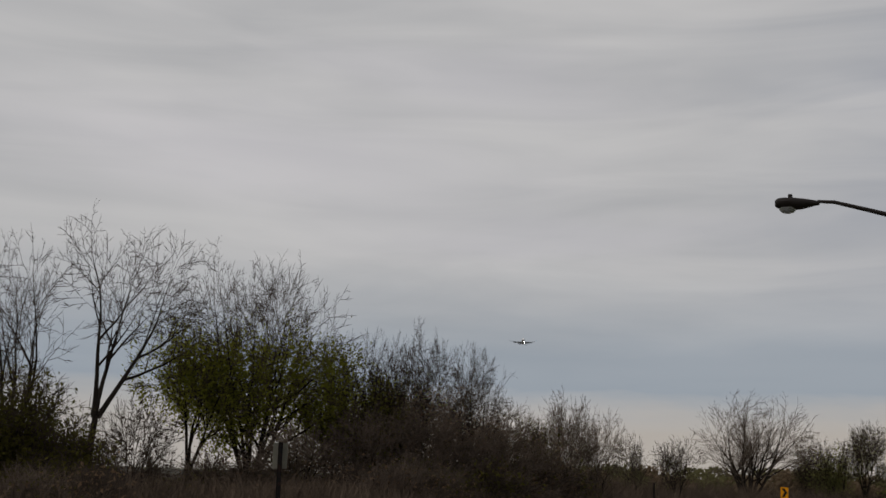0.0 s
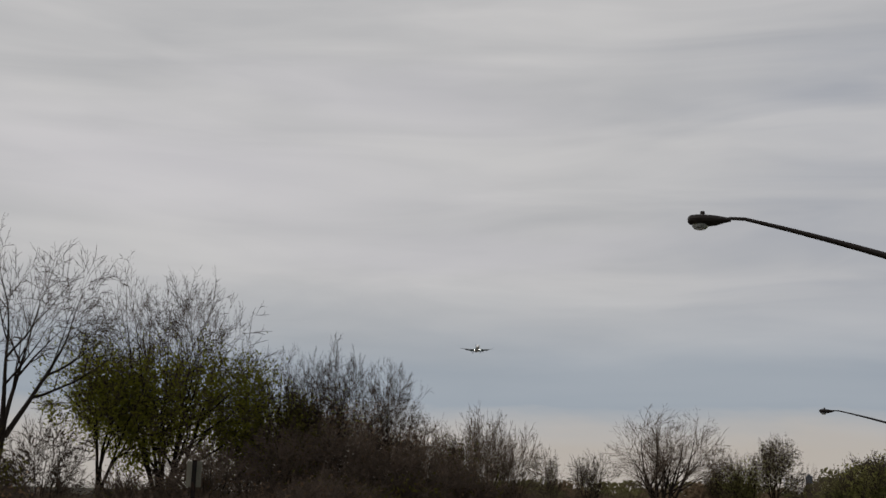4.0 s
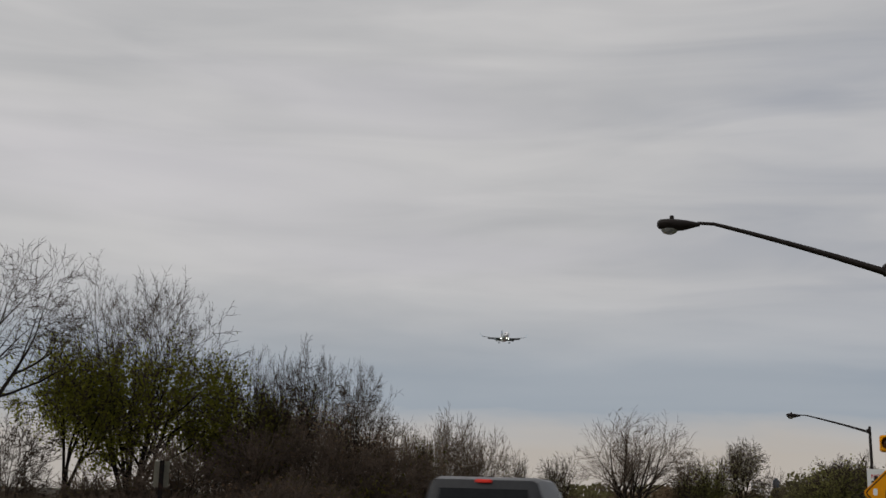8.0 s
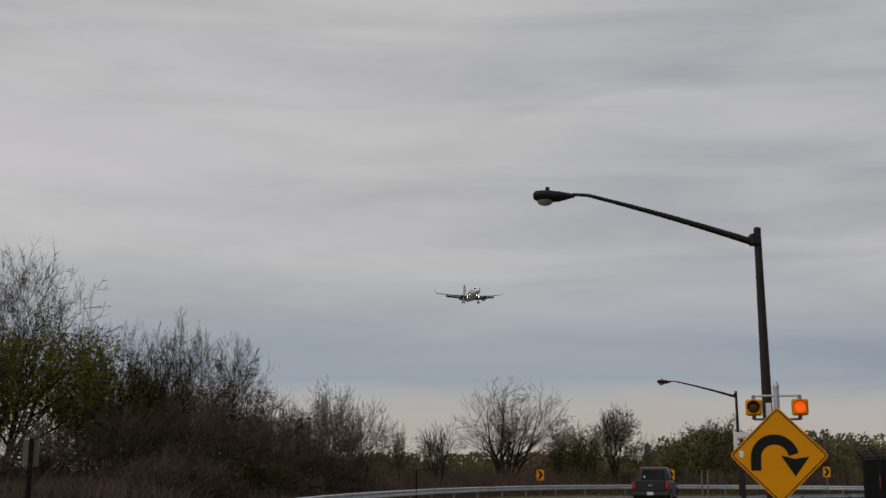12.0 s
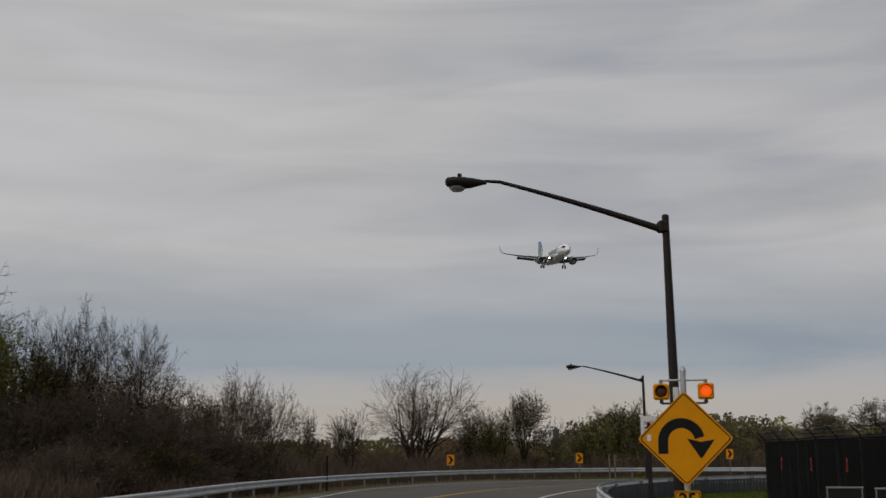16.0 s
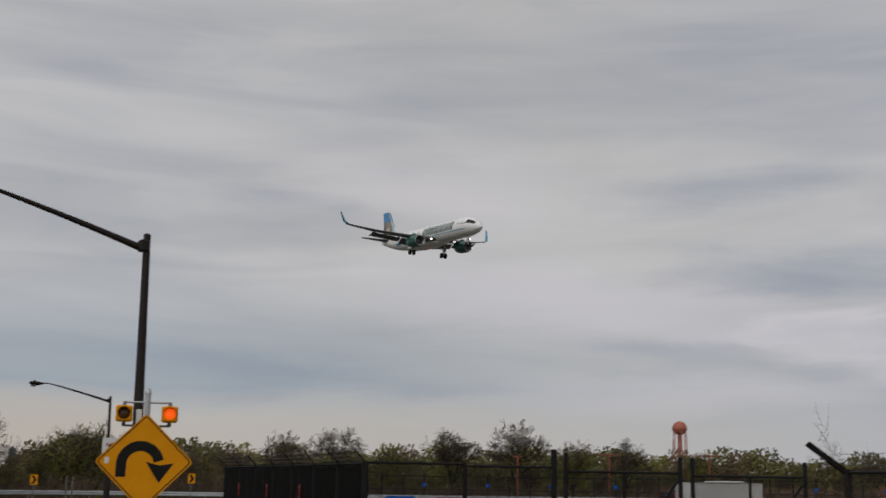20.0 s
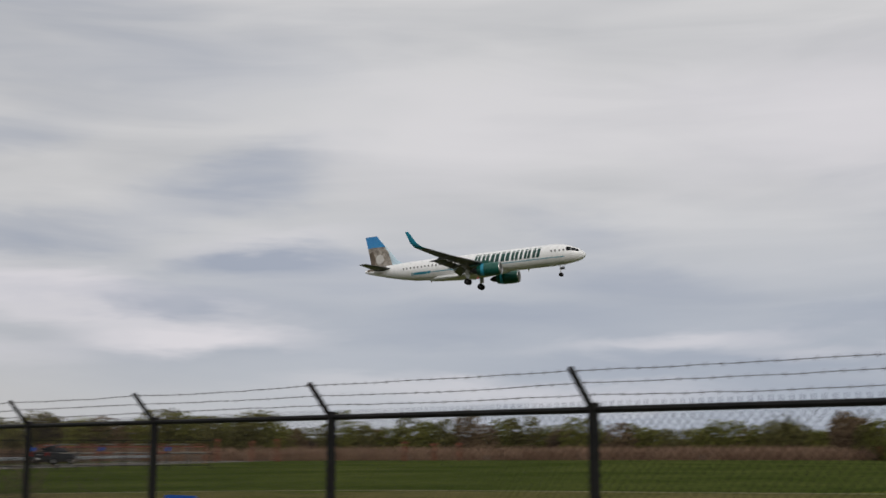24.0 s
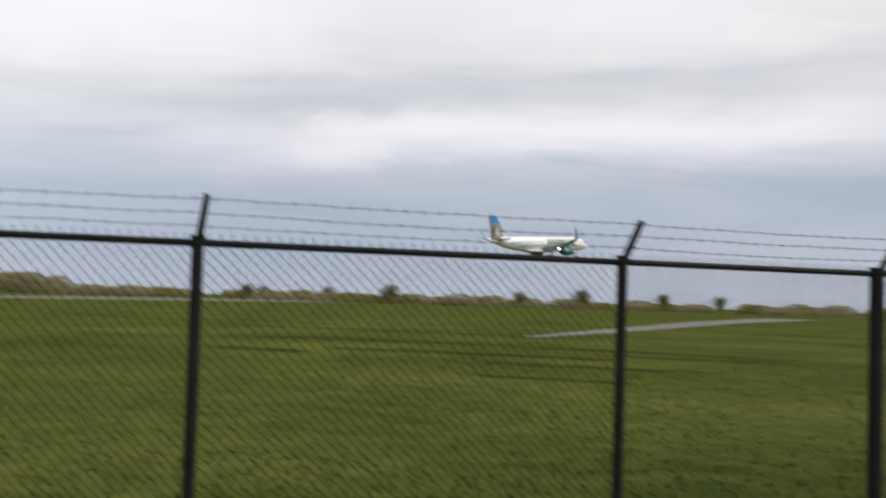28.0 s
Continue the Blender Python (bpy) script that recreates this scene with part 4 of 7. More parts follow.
LAW = [("FEDERAL LAW", 0.078, 0.168, 0.98), ("PROHIBITS", 0.072, 0.100, 0.98), ("OBJECTS BEING", 0.072, 0.034, 0.98), ("PLACED WITHIN", 0.072, -0.032, 0.98), ("5 FT. OF", 0.072, -0.098, 1.0), ("THIS FENCE", 0.072, -0.164, 1.0)]
LAW_BARS = [(0.42, 0.035, 0.16), (0.34, 0.035, 0.097), (0.46, 0.035, 0.033), (0.46, 0.035, -0.033), (0.28, 0.035, -0.097), (0.36, 0.035, -0.16)]
RED_BARS = [(0.30, 0.028, 0.19), (0.38, 0.018, 0.12), (0.40, 0.018, 0.08), (0.36, 0.018, 0.04), (0.40, 0.018, 0.0), (0.34, 0.018, -0.04), (0.38, 0.018, -0.08), (0.30, 0.018, -0.14)]
sign_plate("fence_notice", fence_frame(17.80 + 0.284 + 0.311, 0.963, 0.07), 0.622, 0.456, "sign_blue", LAW, "blue enamel notice with white capitals wired to the fence", "notices on the fence")
for s, z in ((1.35, 0.98), (9.86, 0.93)):
    sign_plate("fence_notice", fence_frame(s, z, 0.07), 0.56, 0.48, "sign_blue", [], "blue enamel notice with unreadable white lines on the fence", "notices on the fence", LAW_BARS)
for s, z in ((2.45, 0.95), (10.95, 0.90)):
    sign_plate("fence_notice", fence_frame(s, z, 0.07), 0.56, 0.52, "sign_red", [], "red enamel notice with small pale lines on the fence", "notices on the fence", RED_BARS)

# ---- gate fence beyond ----
G0, G1 = Vector((12.6, 21.55, 0)), Vector((22.4, 18.4, 0))
GD = (G1 - G0).normalized()


def gate_at(az):
    """Where the ray at az degrees from north meets the gate line."""
    d = Vector((math.sin(radians(az)), math.cos(radians(az)), 0))
    k = (G0.x * GD.y - G0.y * GD.x) / (d.x * GD.y - d.y * GD.x)
    return d * k


def gate_top(p):
    return 2.06 - 0.016 * (p - G0).length


GROT = Matrix.Rotation(math.atan2(GD.y, GD.x), 4, "Z")
FABRIC_FAR = fabric_mesh(2.9, 1.9, 0.0056)


def fence_bay(t, a, b, top, mid, fab=True):
    n = (b - a).length
    rot = Matrix.Rotation(math.atan2(b.y - a.y, b.x - a.x), 4, "Z")
    m = Matrix.Translation(a) @ rot
    part("top_rail", Geo().tube([(0, 0, top), (n, 0, top)], 0.026, 8), "black_coat", t, m=m)
    if mid:
        part("middle_rail", Geo().tube([(0, 0, mid), (n, 0, mid)], 0.024, 8), "black_coat", t, m=m)
    if fab:
        part("fabric", FABRIC_FAR, None, t, m=m @ Matrix.Translation((0, 0, 0.06)) @ Matrix.Diagonal((n / 2.9, 1, (top - 0.06) / 1.9, 1)), kind="stuff")


def gate_fence():
    t = thing("gate_fence", "black chain-link fence with rails beside a gate", "fence")
    pts = [gate_at(a) for a in (30.3, 35.0, 39.2)]
    for i, p in enumerate(pts):
        z = gate_top(p) + (0.42 if i == 2 else 0.03)
        part("post", Geo().tube([p, p + Vector((0, 0, z))], 0.065 if i != 1 else 0.045, 8), "black_coat", t)
    for a, b in zip(pts, pts[1:]):
        fence_bay(t, a, b, gate_top(a), 0.55)
    for k, (a0, a1) in enumerate(((39.75, 45.05), (45.6, 50.6))):
        leaf = thing("gate_leaf", "black chain-link swing gate leaf with a diagonal brace", "gate", group="gate leaves")
        p, q = gate_at(a0), gate_at(a1)
        for e, r in ((p, 0.05), (q, 0.05)):
            part("stile", Geo().tube([e, e + Vector((0, 0, gate_top(e) + 0.35))], r, 8), "black_coat", leaf)
        mid = (p + q) / 2
        part("stile", Geo().tube([mid, mid + Vector((0, 0, gate_top(mid)))], 0.03, 8), "black_coat", leaf)
        fence_bay(leaf, p, q, gate_top(p) - 0.04, 0.55)
        part("brace", Geo().tube([mid + Vector((0, 0, 0.2)), q + Vector((0, 0, gate_top(q) - 0.1))], 0.03, 6), "black_coat", leaf)
    # side run with dense slats, away from the viewer
    s = thing("slatted_fence", "tall black slatted chain-link fence with leaning barb arms", "fence")
    a, b = G0.copy(), Vector((14.7, 33.4, 0))
    d = (b - a).normalized()
    n = 7
    for i in range(n + 1):
        p = a.lerp(b, i / n)
        ps = part("post", Geo().tube([p, p + Vector((0, 0, 2.08))], 0.05, 8), "black_coat", s)
        part("barb_arm", Geo().tube([p + Vector((0, 0, 2.06)), p + Vector((-0.27, 0.02, 2.33))], 0.02, 5), "black_coat", ps)
    for i in range(n):
        fence_bay(s, a.lerp(b, i / n), a.lerp(b, (i + 1) / n), 2.04, 0, True)
    k = int((b - a).length / 0.075)
    slat = Geo().box((0, 0, 1.03), (0.074, 0.006, 1.9)).mesh("slat", "slat_black")
    rz = math.atan2(d.y, d.x)
    for i in range(k):
        if random.random() < 0.02:
            continue
        p = a.lerp(b, (i + 0.5) / k)
        part("slat", slat, None, s, m=Matrix.Translation((p.x, p.y, random.uniform(-0.03, 0.02))) @ Matrix.Rotation(rz + random.uniform(-0.06, 0.06), 4, "Z"))
    for z in (2.14, 2.22, 2.31):
        o = Vector((-0.27 * (z - 2.06) / 0.27, 0, z))
        part("barbed_wire", Geo().tube([a + o, b + o], 0.006, 4), "wire", s)


gate_fence()


def gate_sign(az, z, mat, lines, bars, label, w=0.62, h=0.52):
    p = gate_at(az)
    sign_plate("gate_notice", Matrix.Translation((p.x - GD.y * -0.06, p.y - GD.x * 0.06, z)) @ GROT, w, h, mat, lines, label, "notices on the gate fence", bars)


gate_sign(31.95, 1.13, "sign_blue", [], LAW_BARS, "blue enamel notice with unreadable white lines on the gate fence")
gate_sign(34.25, 1.10, "sign_red", [], RED_BARS, "red enamel notice with small pale lines on the gate fence")
gate_sign(42.55, 0.98, "sign_red", [("STOP", 0.15, 0.14, 1.1)], [(0.34, 0.03, 0.02), (0.28, 0.03, -0.06), (0.36, 0.04, -0.16)], "red STOP notice on the gate leaf")
gate_sign(48.05, 0.98, "sign_blue", [("GATE", 0.19, 0.11, 1.05), ("25", 0.19, -0.10, 1.05)], [], "blue GATE 25 notice on the gate leaf", 0.66, 0.52)
for i, (u, mt) in enumerate(((0.07, "sign_red"), (0.13, "sign_blue"), (0.36, "sign_red"), (0.60, "sign_red"), (0.84, "sign_red"))):
    p = G0.lerp(Vector((14.7, 33.4, 0)), u)
    sign_plate("fence_notice", Matrix.Translation((p.x - 0.08, p.y, 1.02 if i < 2 else 1.42)) @ Matrix.Rotation(radians(-100), 4, "Z"), 0.06, 0.34, mt, [], ("red" if mt == "sign_red" else "blue") + " notice on the slatted fence seen edge-on", "notices on the fence", [(0.03, 0.03, 0.10)])


def cabinets():
    for x, y, w, h in ((10.2, 20.0, 0.60, 1.07), (10.98, 19.75, 0.60, 1.05), (9.45, 20.3, 0.7, 0.52)):
        t = thing("utility_cabinet", "black metal utility cabinet with pale edges before the fence", "cabinet", facing(x, y, 0, -28), "utility cabinets")
        b = part("body", Geo().box((0, 0, h / 2), (w, 0.5, h), 0.012), "black_coat", t)
        part("lid", Geo().box((0, 0, h + 0.012), (w + 0.03, 0.53, 0.025), 0.008), "galv_dark", t)
        for sx in (-1, 1):
            part("corner_strip", Geo().box((sx * (w / 2 - 0.012), -0.252, h / 2), (0.022, 0.012, h)), "galv_dark", b)
        part("handle", Geo().box((w / 2 - 0.1, -0.262, h * 0.55), (0.025, 0.02, 0.12), 0.005), "metal", b)


cabinets()


# ---- trees and brush ----
class Tree:
    """Grows limbs and twigs into two meshes, and keeps twig points for leaves."""

    def __init__(self, seed, up=0.25, bend=0.22, fork=(3, 5), taper=0.62, levels=4, minlen=0.25, thin=0.010):
        self.r = random.Random(seed)
        self.thin = thin
        self.up, self.bend, self.fork, self.taper, self.levels, self.minlen = up, bend, fork, taper, levels, minlen
        self.limbs, self.twigs, self.ends, self.buds = Geo(), Geo(), [], []

    def grow(self, p, d, length, radius, level):
        r = self.r
        n = 5 if level == 0 else 4 if level == 1 else 3
        pts, rad = [p.copy()], [radius]
        for i in range(n):
            d = (d + Vector((r.gauss(0, 1), r.gauss(0, 1), r.gauss(0, 1))) * self.bend * 0.5 + Vector((0, 0, self.up * (0.4, 0.3, 0.14, 0.06, 0.02, 0.0)[min(level, 5)]))).normalized()
            p = p + d * (length / n)
            pts.append(p)
            rad.append(radius * (1 - 0.62 * (i + 1) / n))
        g = self.limbs if level <= 1 else self.twigs
        g.tube(pts, rad, 7 if level == 0 else 5 if level == 1 else 3, caps=False)
        if level >= 2:
            self.buds += [(q, d) for q in pts[1::2]]
        if level >= self.levels or length < self.minlen:
            self.ends.append((pts[-1], d))
            self.ends.append((pts[-2], d))
            return
        k = r.randint(*self.fork) + (1 if level < 2 else 0)
        for i in range(k):
            u = (0.30 + 0.66 * (i - r.random() * 0.8) / max(1, k - 1)) if i else 1.0
            j = min(int(u * n), n - 1)
            q = pts[j].lerp(pts[j + 1], u * n - j)
            ax = d.orthogonal().normalized()
            ax.rotate(Matrix.Rotation(r.uniform(0, 2 * math.pi), 3, d))
            ang = r.uniform(0.50, 1.0) if i else r.uniform(0.04, 0.22)
            e = (d * math.cos(ang) + ax * math.sin(ang)).normalized()
            if e.z < -0.25:
                e.z *= 0.3
                e.normalize()
            self.grow(q, e, length * r.uniform(self.taper - 0.12, self.taper + 0.12), max(self.thin, rad[j] * r.uniform(0.55, 0.78)), level + 1)

    def leaves(self, count, size, zlo, zhi, spread=0.35, fill=0.0):
        r, g = self.r, Geo()
        pool = [e for e in self.buds if zlo <= e[0].z <= zhi]
        if not pool:
            pool = self.buds[:]
        r.shuffle(pool)
        v, f = [], []
        for i in range(count):
            p = pool[int(len(pool) * r.random() ** 1.2)][0] + Vector((r.gauss(0, 1), r.gauss(0, 1), r.gauss(0, 1))) * spread
            p = p * (1 - fill * r.random() ** 1.3)
            p.z = max(p.z, 0.05)
            a = Vector((r.gauss(0, 1), r.gauss(0, 1), r.gauss(0, 1))).normalized()
            b = a.orthogonal().normalized()
            b.rotate(Matrix.Rotation(r.uniform(0, 6.28), 3, a))
            s = size * r.uniform(0.6, 1.4)
            o = len(v)
            c = a.cross(b)
            v += [p - b * s, p + c * s * 0.45, p + b * s, p - c * s * 0.45]
            f.append((o, o + 1, o + 2, o + 3))
        g.add(v, f)
        return g


def plant(name, label, x, y, stems, height, seed, twig="twig", leafsets=(), levels=4, up=0.25, bend=0.22, spread=0.35, fork=(3, 5), base_r=0.12, trunk=0.0, lean=(0, 0), first=0.5, cat="tree", grp="", z=0.0, minlen=0.25, taper=0.62, width=0.0, thin=0.010, fill=0.0):
    """stems: how many rise from the base; first: first limb length as a share of the height."""
    t = thing(name, label, cat, pose(x, y, z), grp)
    tr = Tree(seed, up, bend, fork, taper, levels, minlen, thin)
    r = tr.r
    o = Vector((0, 0, 0))
    d0 = Vector((lean[0], lean[1], 1)).normalized()
    if trunk:
        top = d0 * trunk
        tr.limbs.tube([o, top * 0.4 + Vector((0.03, 0, 0)), top], [base_r * 1.25, base_r, base_r * 0.85], 8, caps=False)
        o = top
    for i in range(stems):
        a = 2 * math.pi * (i + r.uniform(-0.3, 0.3)) / max(stems, 1)
        s = spread if stems > 1 else 0.05
        d = (d0 + Vector((math.cos(a), math.sin(a), 0)) * s * r.uniform(0.5, 1.3)).normalized()
        tr.grow(o + Vector((math.cos(a), math.sin(a), 0)) * base_r * 0.6, d, height * first * r.uniform(0.85, 1.1), base_r * (0.75 if stems > 1 else 1), 0)
    zs = sorted(e[0].z for e in tr.ends)
    zmax = zs[int(len(zs) * 0.985)]
    k = kw = height / zmax
    if width:
        off = sorted(math.hypot(e[0].x - lean[0] * e[0].z, e[0].y - lean[1] * e[0].z) for e in tr.ends)
        kw = width / 2 / off[int(len(off) * 0.94)]

    def fit(p):
        lx, ly = lean[0] * p[2], lean[1] * p[2]
        x, y, z = (p[0] - lx) * kw, (p[1] - ly) * kw, p[2] * k
        if width:
            # draw stray shoots in to a rounded crown
            zc = height * 0.5
            dz = z - zc
            q = math.sqrt((x * x + y * y) / (width * 0.54) ** 2 + (max(dz, 0) / (height * 0.5)) ** 2)
            if q > 0.96:
                f = (0.96 + 0.50 * (1 - math.exp(-(q - 0.96) / 0.55))) / q
                x, y = x * f, y * f
                z = zc + dz * f if dz > 0 else z
        return x + lx * k, y + ly * k, z
    for g in (tr.limbs, tr.twigs):
        g.v = [fit(p) for p in g.v]
    tr.buds = [(Vector(fit(p)), d) for p, d in tr.buds]
    part("trunk", tr.limbs, "bark", t)
    part("crown", tr.twigs, twig, t, "bare twigs")
    for mat, count, size, lo, hi, sp in leafsets:
        part("foliage", tr.leaves(count, size, lo * height, hi * height, sp, fill), mat, t, "young leaves")
    return t




def near_trees():
    """Row by row from the west: kind, words, x, y, height, width, stems, trunk, lean, twigs, leaves, seed and habit."""
    G, D, R = "leaf", "leaf_dark", "leaf_brown"
    rows = [
        ("tree", "tall bare tree with dark forking limbs and fine twigs", -20.6, 41.3, 10.0, 6.6, 3, 2.2, (0.02, 0), "twig", (), 37, 0.04, 0.30, 5),
        ("tree", "tall bare tree with dark forking limbs beside brush", -23.4, 41.5, 8.9, 5.4, 2, 1.8, (0, 0), "twig", (), 11, 0.04, 0.30, 5),
        ("tree", "tall bare tree with a long leaning trunk and open crown", -17.9, 41.4, 10.7, 6.8, 3, 3.6, (0.115, 0), "twig", (), 23, 0.04, 0.28, 5),
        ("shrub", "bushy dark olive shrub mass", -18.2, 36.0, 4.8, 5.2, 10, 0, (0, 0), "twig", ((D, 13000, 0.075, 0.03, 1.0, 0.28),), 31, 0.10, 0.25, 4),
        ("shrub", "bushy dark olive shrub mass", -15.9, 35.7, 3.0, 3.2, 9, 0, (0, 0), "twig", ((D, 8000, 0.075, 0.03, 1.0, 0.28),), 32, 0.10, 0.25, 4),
        ("shrub", "arching bare shrub hung with dark seed pods", -15.6, 41.0, 4.2, 4.2, 8, 0, (0.05, 0), "twig", (("pod", 330, 0.075, 0.25, 1.0, 0.10),), 33, -0.08, 0.35, 4),
        ("tree", "broad tree with bare upper twigs and fresh green lower leaves", -14.1, 50.0, 10.5, 9.4, 9, 0.8, (0, 0), "twig", ((G, 15000, 0.080, 0.14, 0.70, 0.26), (G, 2400, 0.07, 0.62, 0.80, 0.15)), 5, 0.08, 0.20, 5),
        ("tree", "small leafing tree with a dark crooked trunk", -16.0, 47.5, 7.9, 4.8, 3, 1.6, (0.02, 0), "twig", ((G, 6000, 0.07, 0.10, 1.0, 0.3),), 8, 0.14, 0.3, 5),
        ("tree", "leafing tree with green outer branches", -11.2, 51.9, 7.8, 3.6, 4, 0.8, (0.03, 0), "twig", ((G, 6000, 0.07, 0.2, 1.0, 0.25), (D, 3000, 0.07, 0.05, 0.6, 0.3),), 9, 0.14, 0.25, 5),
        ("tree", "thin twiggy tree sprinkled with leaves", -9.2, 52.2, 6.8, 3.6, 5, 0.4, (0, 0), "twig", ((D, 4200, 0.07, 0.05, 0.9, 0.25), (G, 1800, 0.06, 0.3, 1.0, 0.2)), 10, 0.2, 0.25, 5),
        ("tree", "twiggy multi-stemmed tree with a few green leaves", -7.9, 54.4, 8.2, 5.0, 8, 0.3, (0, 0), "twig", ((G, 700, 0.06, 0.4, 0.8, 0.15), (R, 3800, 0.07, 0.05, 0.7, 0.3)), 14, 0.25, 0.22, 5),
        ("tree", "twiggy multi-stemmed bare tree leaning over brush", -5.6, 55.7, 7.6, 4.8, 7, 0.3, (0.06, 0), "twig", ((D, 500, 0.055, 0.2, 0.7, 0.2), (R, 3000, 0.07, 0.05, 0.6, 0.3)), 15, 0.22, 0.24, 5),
        ("shrub", "tall twiggy shrub with pale budding stems", -4.2, 59.8, 5.5, 3.6, 10, 0, (0, 0), "twig_pale", ((D, 900, 0.045, 0.2, 0.95, 0.12),), 17, 0.28, 0.2, 4),
        ("shrub", "dense olive-brown shrub wrapped in vines", -2.4, 59.9, 4.9, 3.0, 8, 0, (0, 0), "twig", ((D, 3600, 0.07, 0.35, 1.0, 0.22), (R, 2600, 0.07, 0.1, 0.95, 0.24)), 18, 0.2, 0.2, 4),
        ("shrub", "tall pale twiggy shrub with arching stems", -1.0, 62.0, 6.0, 3.8, 11, 0, (0.03, 0), "twig_pale", ((D, 700, 0.045, 0.2, 0.95, 0.12),), 19, 0.22, 0.22, 4),
        ("shrub", "tall pale twiggy shrub with arching stems", 0.5, 64.0, 5.2, 3.4, 9, 0, (0.08, 0), "twig_pale", ((D, 300, 0.045, 0.2, 0.95, 0.12),), 20, 0.2, 0.22, 4),
        *[("shrub", "dense brown twiggy shrub below the trees", x, y, h, w, 12, 0, (0, 0), "twig_pale", ((R, 1100, 0.055, 0.03, 0.95, 0.4), (D, 450, 0.05, 0.2, 1.0, 0.3)), 301 + k, 0.14, 0.25, 4) for k, (x, y, h, w) in enumerate(((-11.6, 47.3, 3.6, 4.6), (-8.9, 49.6, 4.3, 4.8), (-6.5, 51.2, 4.8, 4.8), (-4.0, 53.4, 4.4, 4.6), (-13.9, 45.4, 2.4, 3.8), (-1.9, 56.8, 3.8, 4.4), (-9.6, 53.6, 5.2, 4.4)))],
        ("shrub", "slender budding sapling in brown brush", 3.1, 74.9, 4.7, 2.6, 5, 0, (0, 0), "twig", ((D, 700, 0.05, 0.2, 1.0, 0.1),), 21, 0.25, 0.2, 4),
        ("shrub", "slender budding sapling in brown brush", 5.8, 77.8, 4.8, 3.4, 6, 0, (0, 0), "twig", ((D, 700, 0.05, 0.2, 1.0, 0.1),), 22, 0.25, 0.2, 4),
        ("tree", "wide-spreading bare tree with many upright limbs", 12.4, 94.2, 8.5, 9.6, 9, 0.3, (0, 0), "twig_pale", (), 25, 0.2, 0.16, 4),
        ("tree", "russet twiggy tree beside green brush", 17.6, 98.4, 6.0, 4.2, 7, 0.3, (0, 0), "twig", ((R, 2600, 0.08, 0.1, 1.0, 0.25), (D, 1200, 0.08, 0.1, 0.9, 0.25)), 27, 0.2, 0.22, 4),
        ("tree", "rounded tree in fresh green leaf", 19.2, 96.1, 5.5, 4.6, 7, 0.3, (0, 0), "twig", ((G, 5200, 0.085, 0.12, 1.0, 0.28),), 26, 0.15, 0.22, 4),
        ("tree", "dark dense bare tree with a fine rounded crown", 21.4, 95.7, 6.8, 4.6, 6, 1.2, (0, 0), "twig", ((D, 2200, 0.075, 0.3, 1.0, 0.2),), 28, 0.18, 0.24, 5),
        ("shrub", "thin pale sapling at the bend", 23.6, 95.0, 4.6, 2.6, 6, 0, (0, 0), "twig_pale", (), 29, 0.25, 0.2, 4),
    ]
    for nm, lb, x, y, h, w, st, tk, ln, tw, lf, sd, up, bd, lv in rows:
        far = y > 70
        # distant plants take the leaf colours with haze painted in
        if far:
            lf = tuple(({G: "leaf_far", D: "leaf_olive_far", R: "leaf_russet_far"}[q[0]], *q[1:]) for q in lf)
        lf = tuple((*q[:5], q[5] * 0.6) for q in lf)
        plant(nm, lb, x, y, st, h, sd, tw, lf, lv, up, bd * 0.55, 0.5 if st > 3 else 0.32, (3, 3) if sd in (37, 11, 23) else (3, 4), 0.055 if nm == "shrub" else 0.19, tk, ln, 0.45 if tk < 2 else 0.36, nm, width=w, thin=0.013 if far or sd in (37, 11, 23) else 0.0120, fill=0.6 if sd in (31, 32, 18, 26, 27) or sd > 300 else 0.22)


near_trees()


def scrub():
    """Brown understorey shrubs along the verge: a few forms, many copies."""
    protos = []
    for i, (tw, lf) in enumerate((("twig", (("leaf_brown", 450, 0.08, 0.1, 0.9, 0.3),)), ("twig_pale", (("leaf_brown", 250, 0.07, 0.1, 0.8, 0.3),)), ("twig", (("leaf_dark", 600, 0.09, 0.1, 0.95, 0.35),)), ("twig_pale", (("leaf_dark", 250, 0.08, 0.3, 0.9, 0.3), ("leaf_brown", 300, 0.08, 0.1, 0.7, 0.3))))):
        protos.append(plant("shrub", "brown twiggy scrub shrub behind the guard rail", 0, 0, 10, 2.6, 60 + i, tw, lf, 3, 0.15, 0.3, 0.7, (4, 6), 0.03, 0.0, (0, 0), 0.55, "shrub", "scrub along the verge"))
    r = random.Random(77)
    spots = []
    line = offset_line(outer, -4.0)
    for k, p in enumerate(line):
        if p[1] < 20 or p[0] > 60:
            continue
        for q in range(1):
            d = r.uniform(0.3, 8)
            i = min(k + 1, len(line) - 1)
            t = line[i] - line[max(i - 2, 0)]
            t = t / max(np.linalg.norm(t), 1e-6)
            spots.append((p[0] - t[1] * d + r.uniform(-0.5, 0.5), p[1] + t[0] * d + r.uniform(-0.5, 0.5), r.uniform(0.55, 0.95) * (0.75 if p[1] < 44 else 1.0)))
    for i in range(270):
        x = r.uniform(-26, 0)
        y = r.uniform(44, 62)
        if x < (y - 49.5) * 0.3 - 3.5:
            spots.append((x, y, r.uniform(0.9, 1.4) if x > -10.5 else r.uniform(0.35, 0.55) if -21.5 < x < -15.5 else r.uniform(0.6, 0.95)))
    first = set()
    for x, y, s in spots:
        i = r.randrange(4)
        m = pose(x, y, 0, 0, 0, r.uniform(0, 360)) @ Matrix.Diagonal((s * 1.1, s * 1.1, s, 1))
        if i not in first:
            first.add(i)
            protos[i].matrix_basis = m
        else:
            copy_thing(protos[i], m)


scrub()


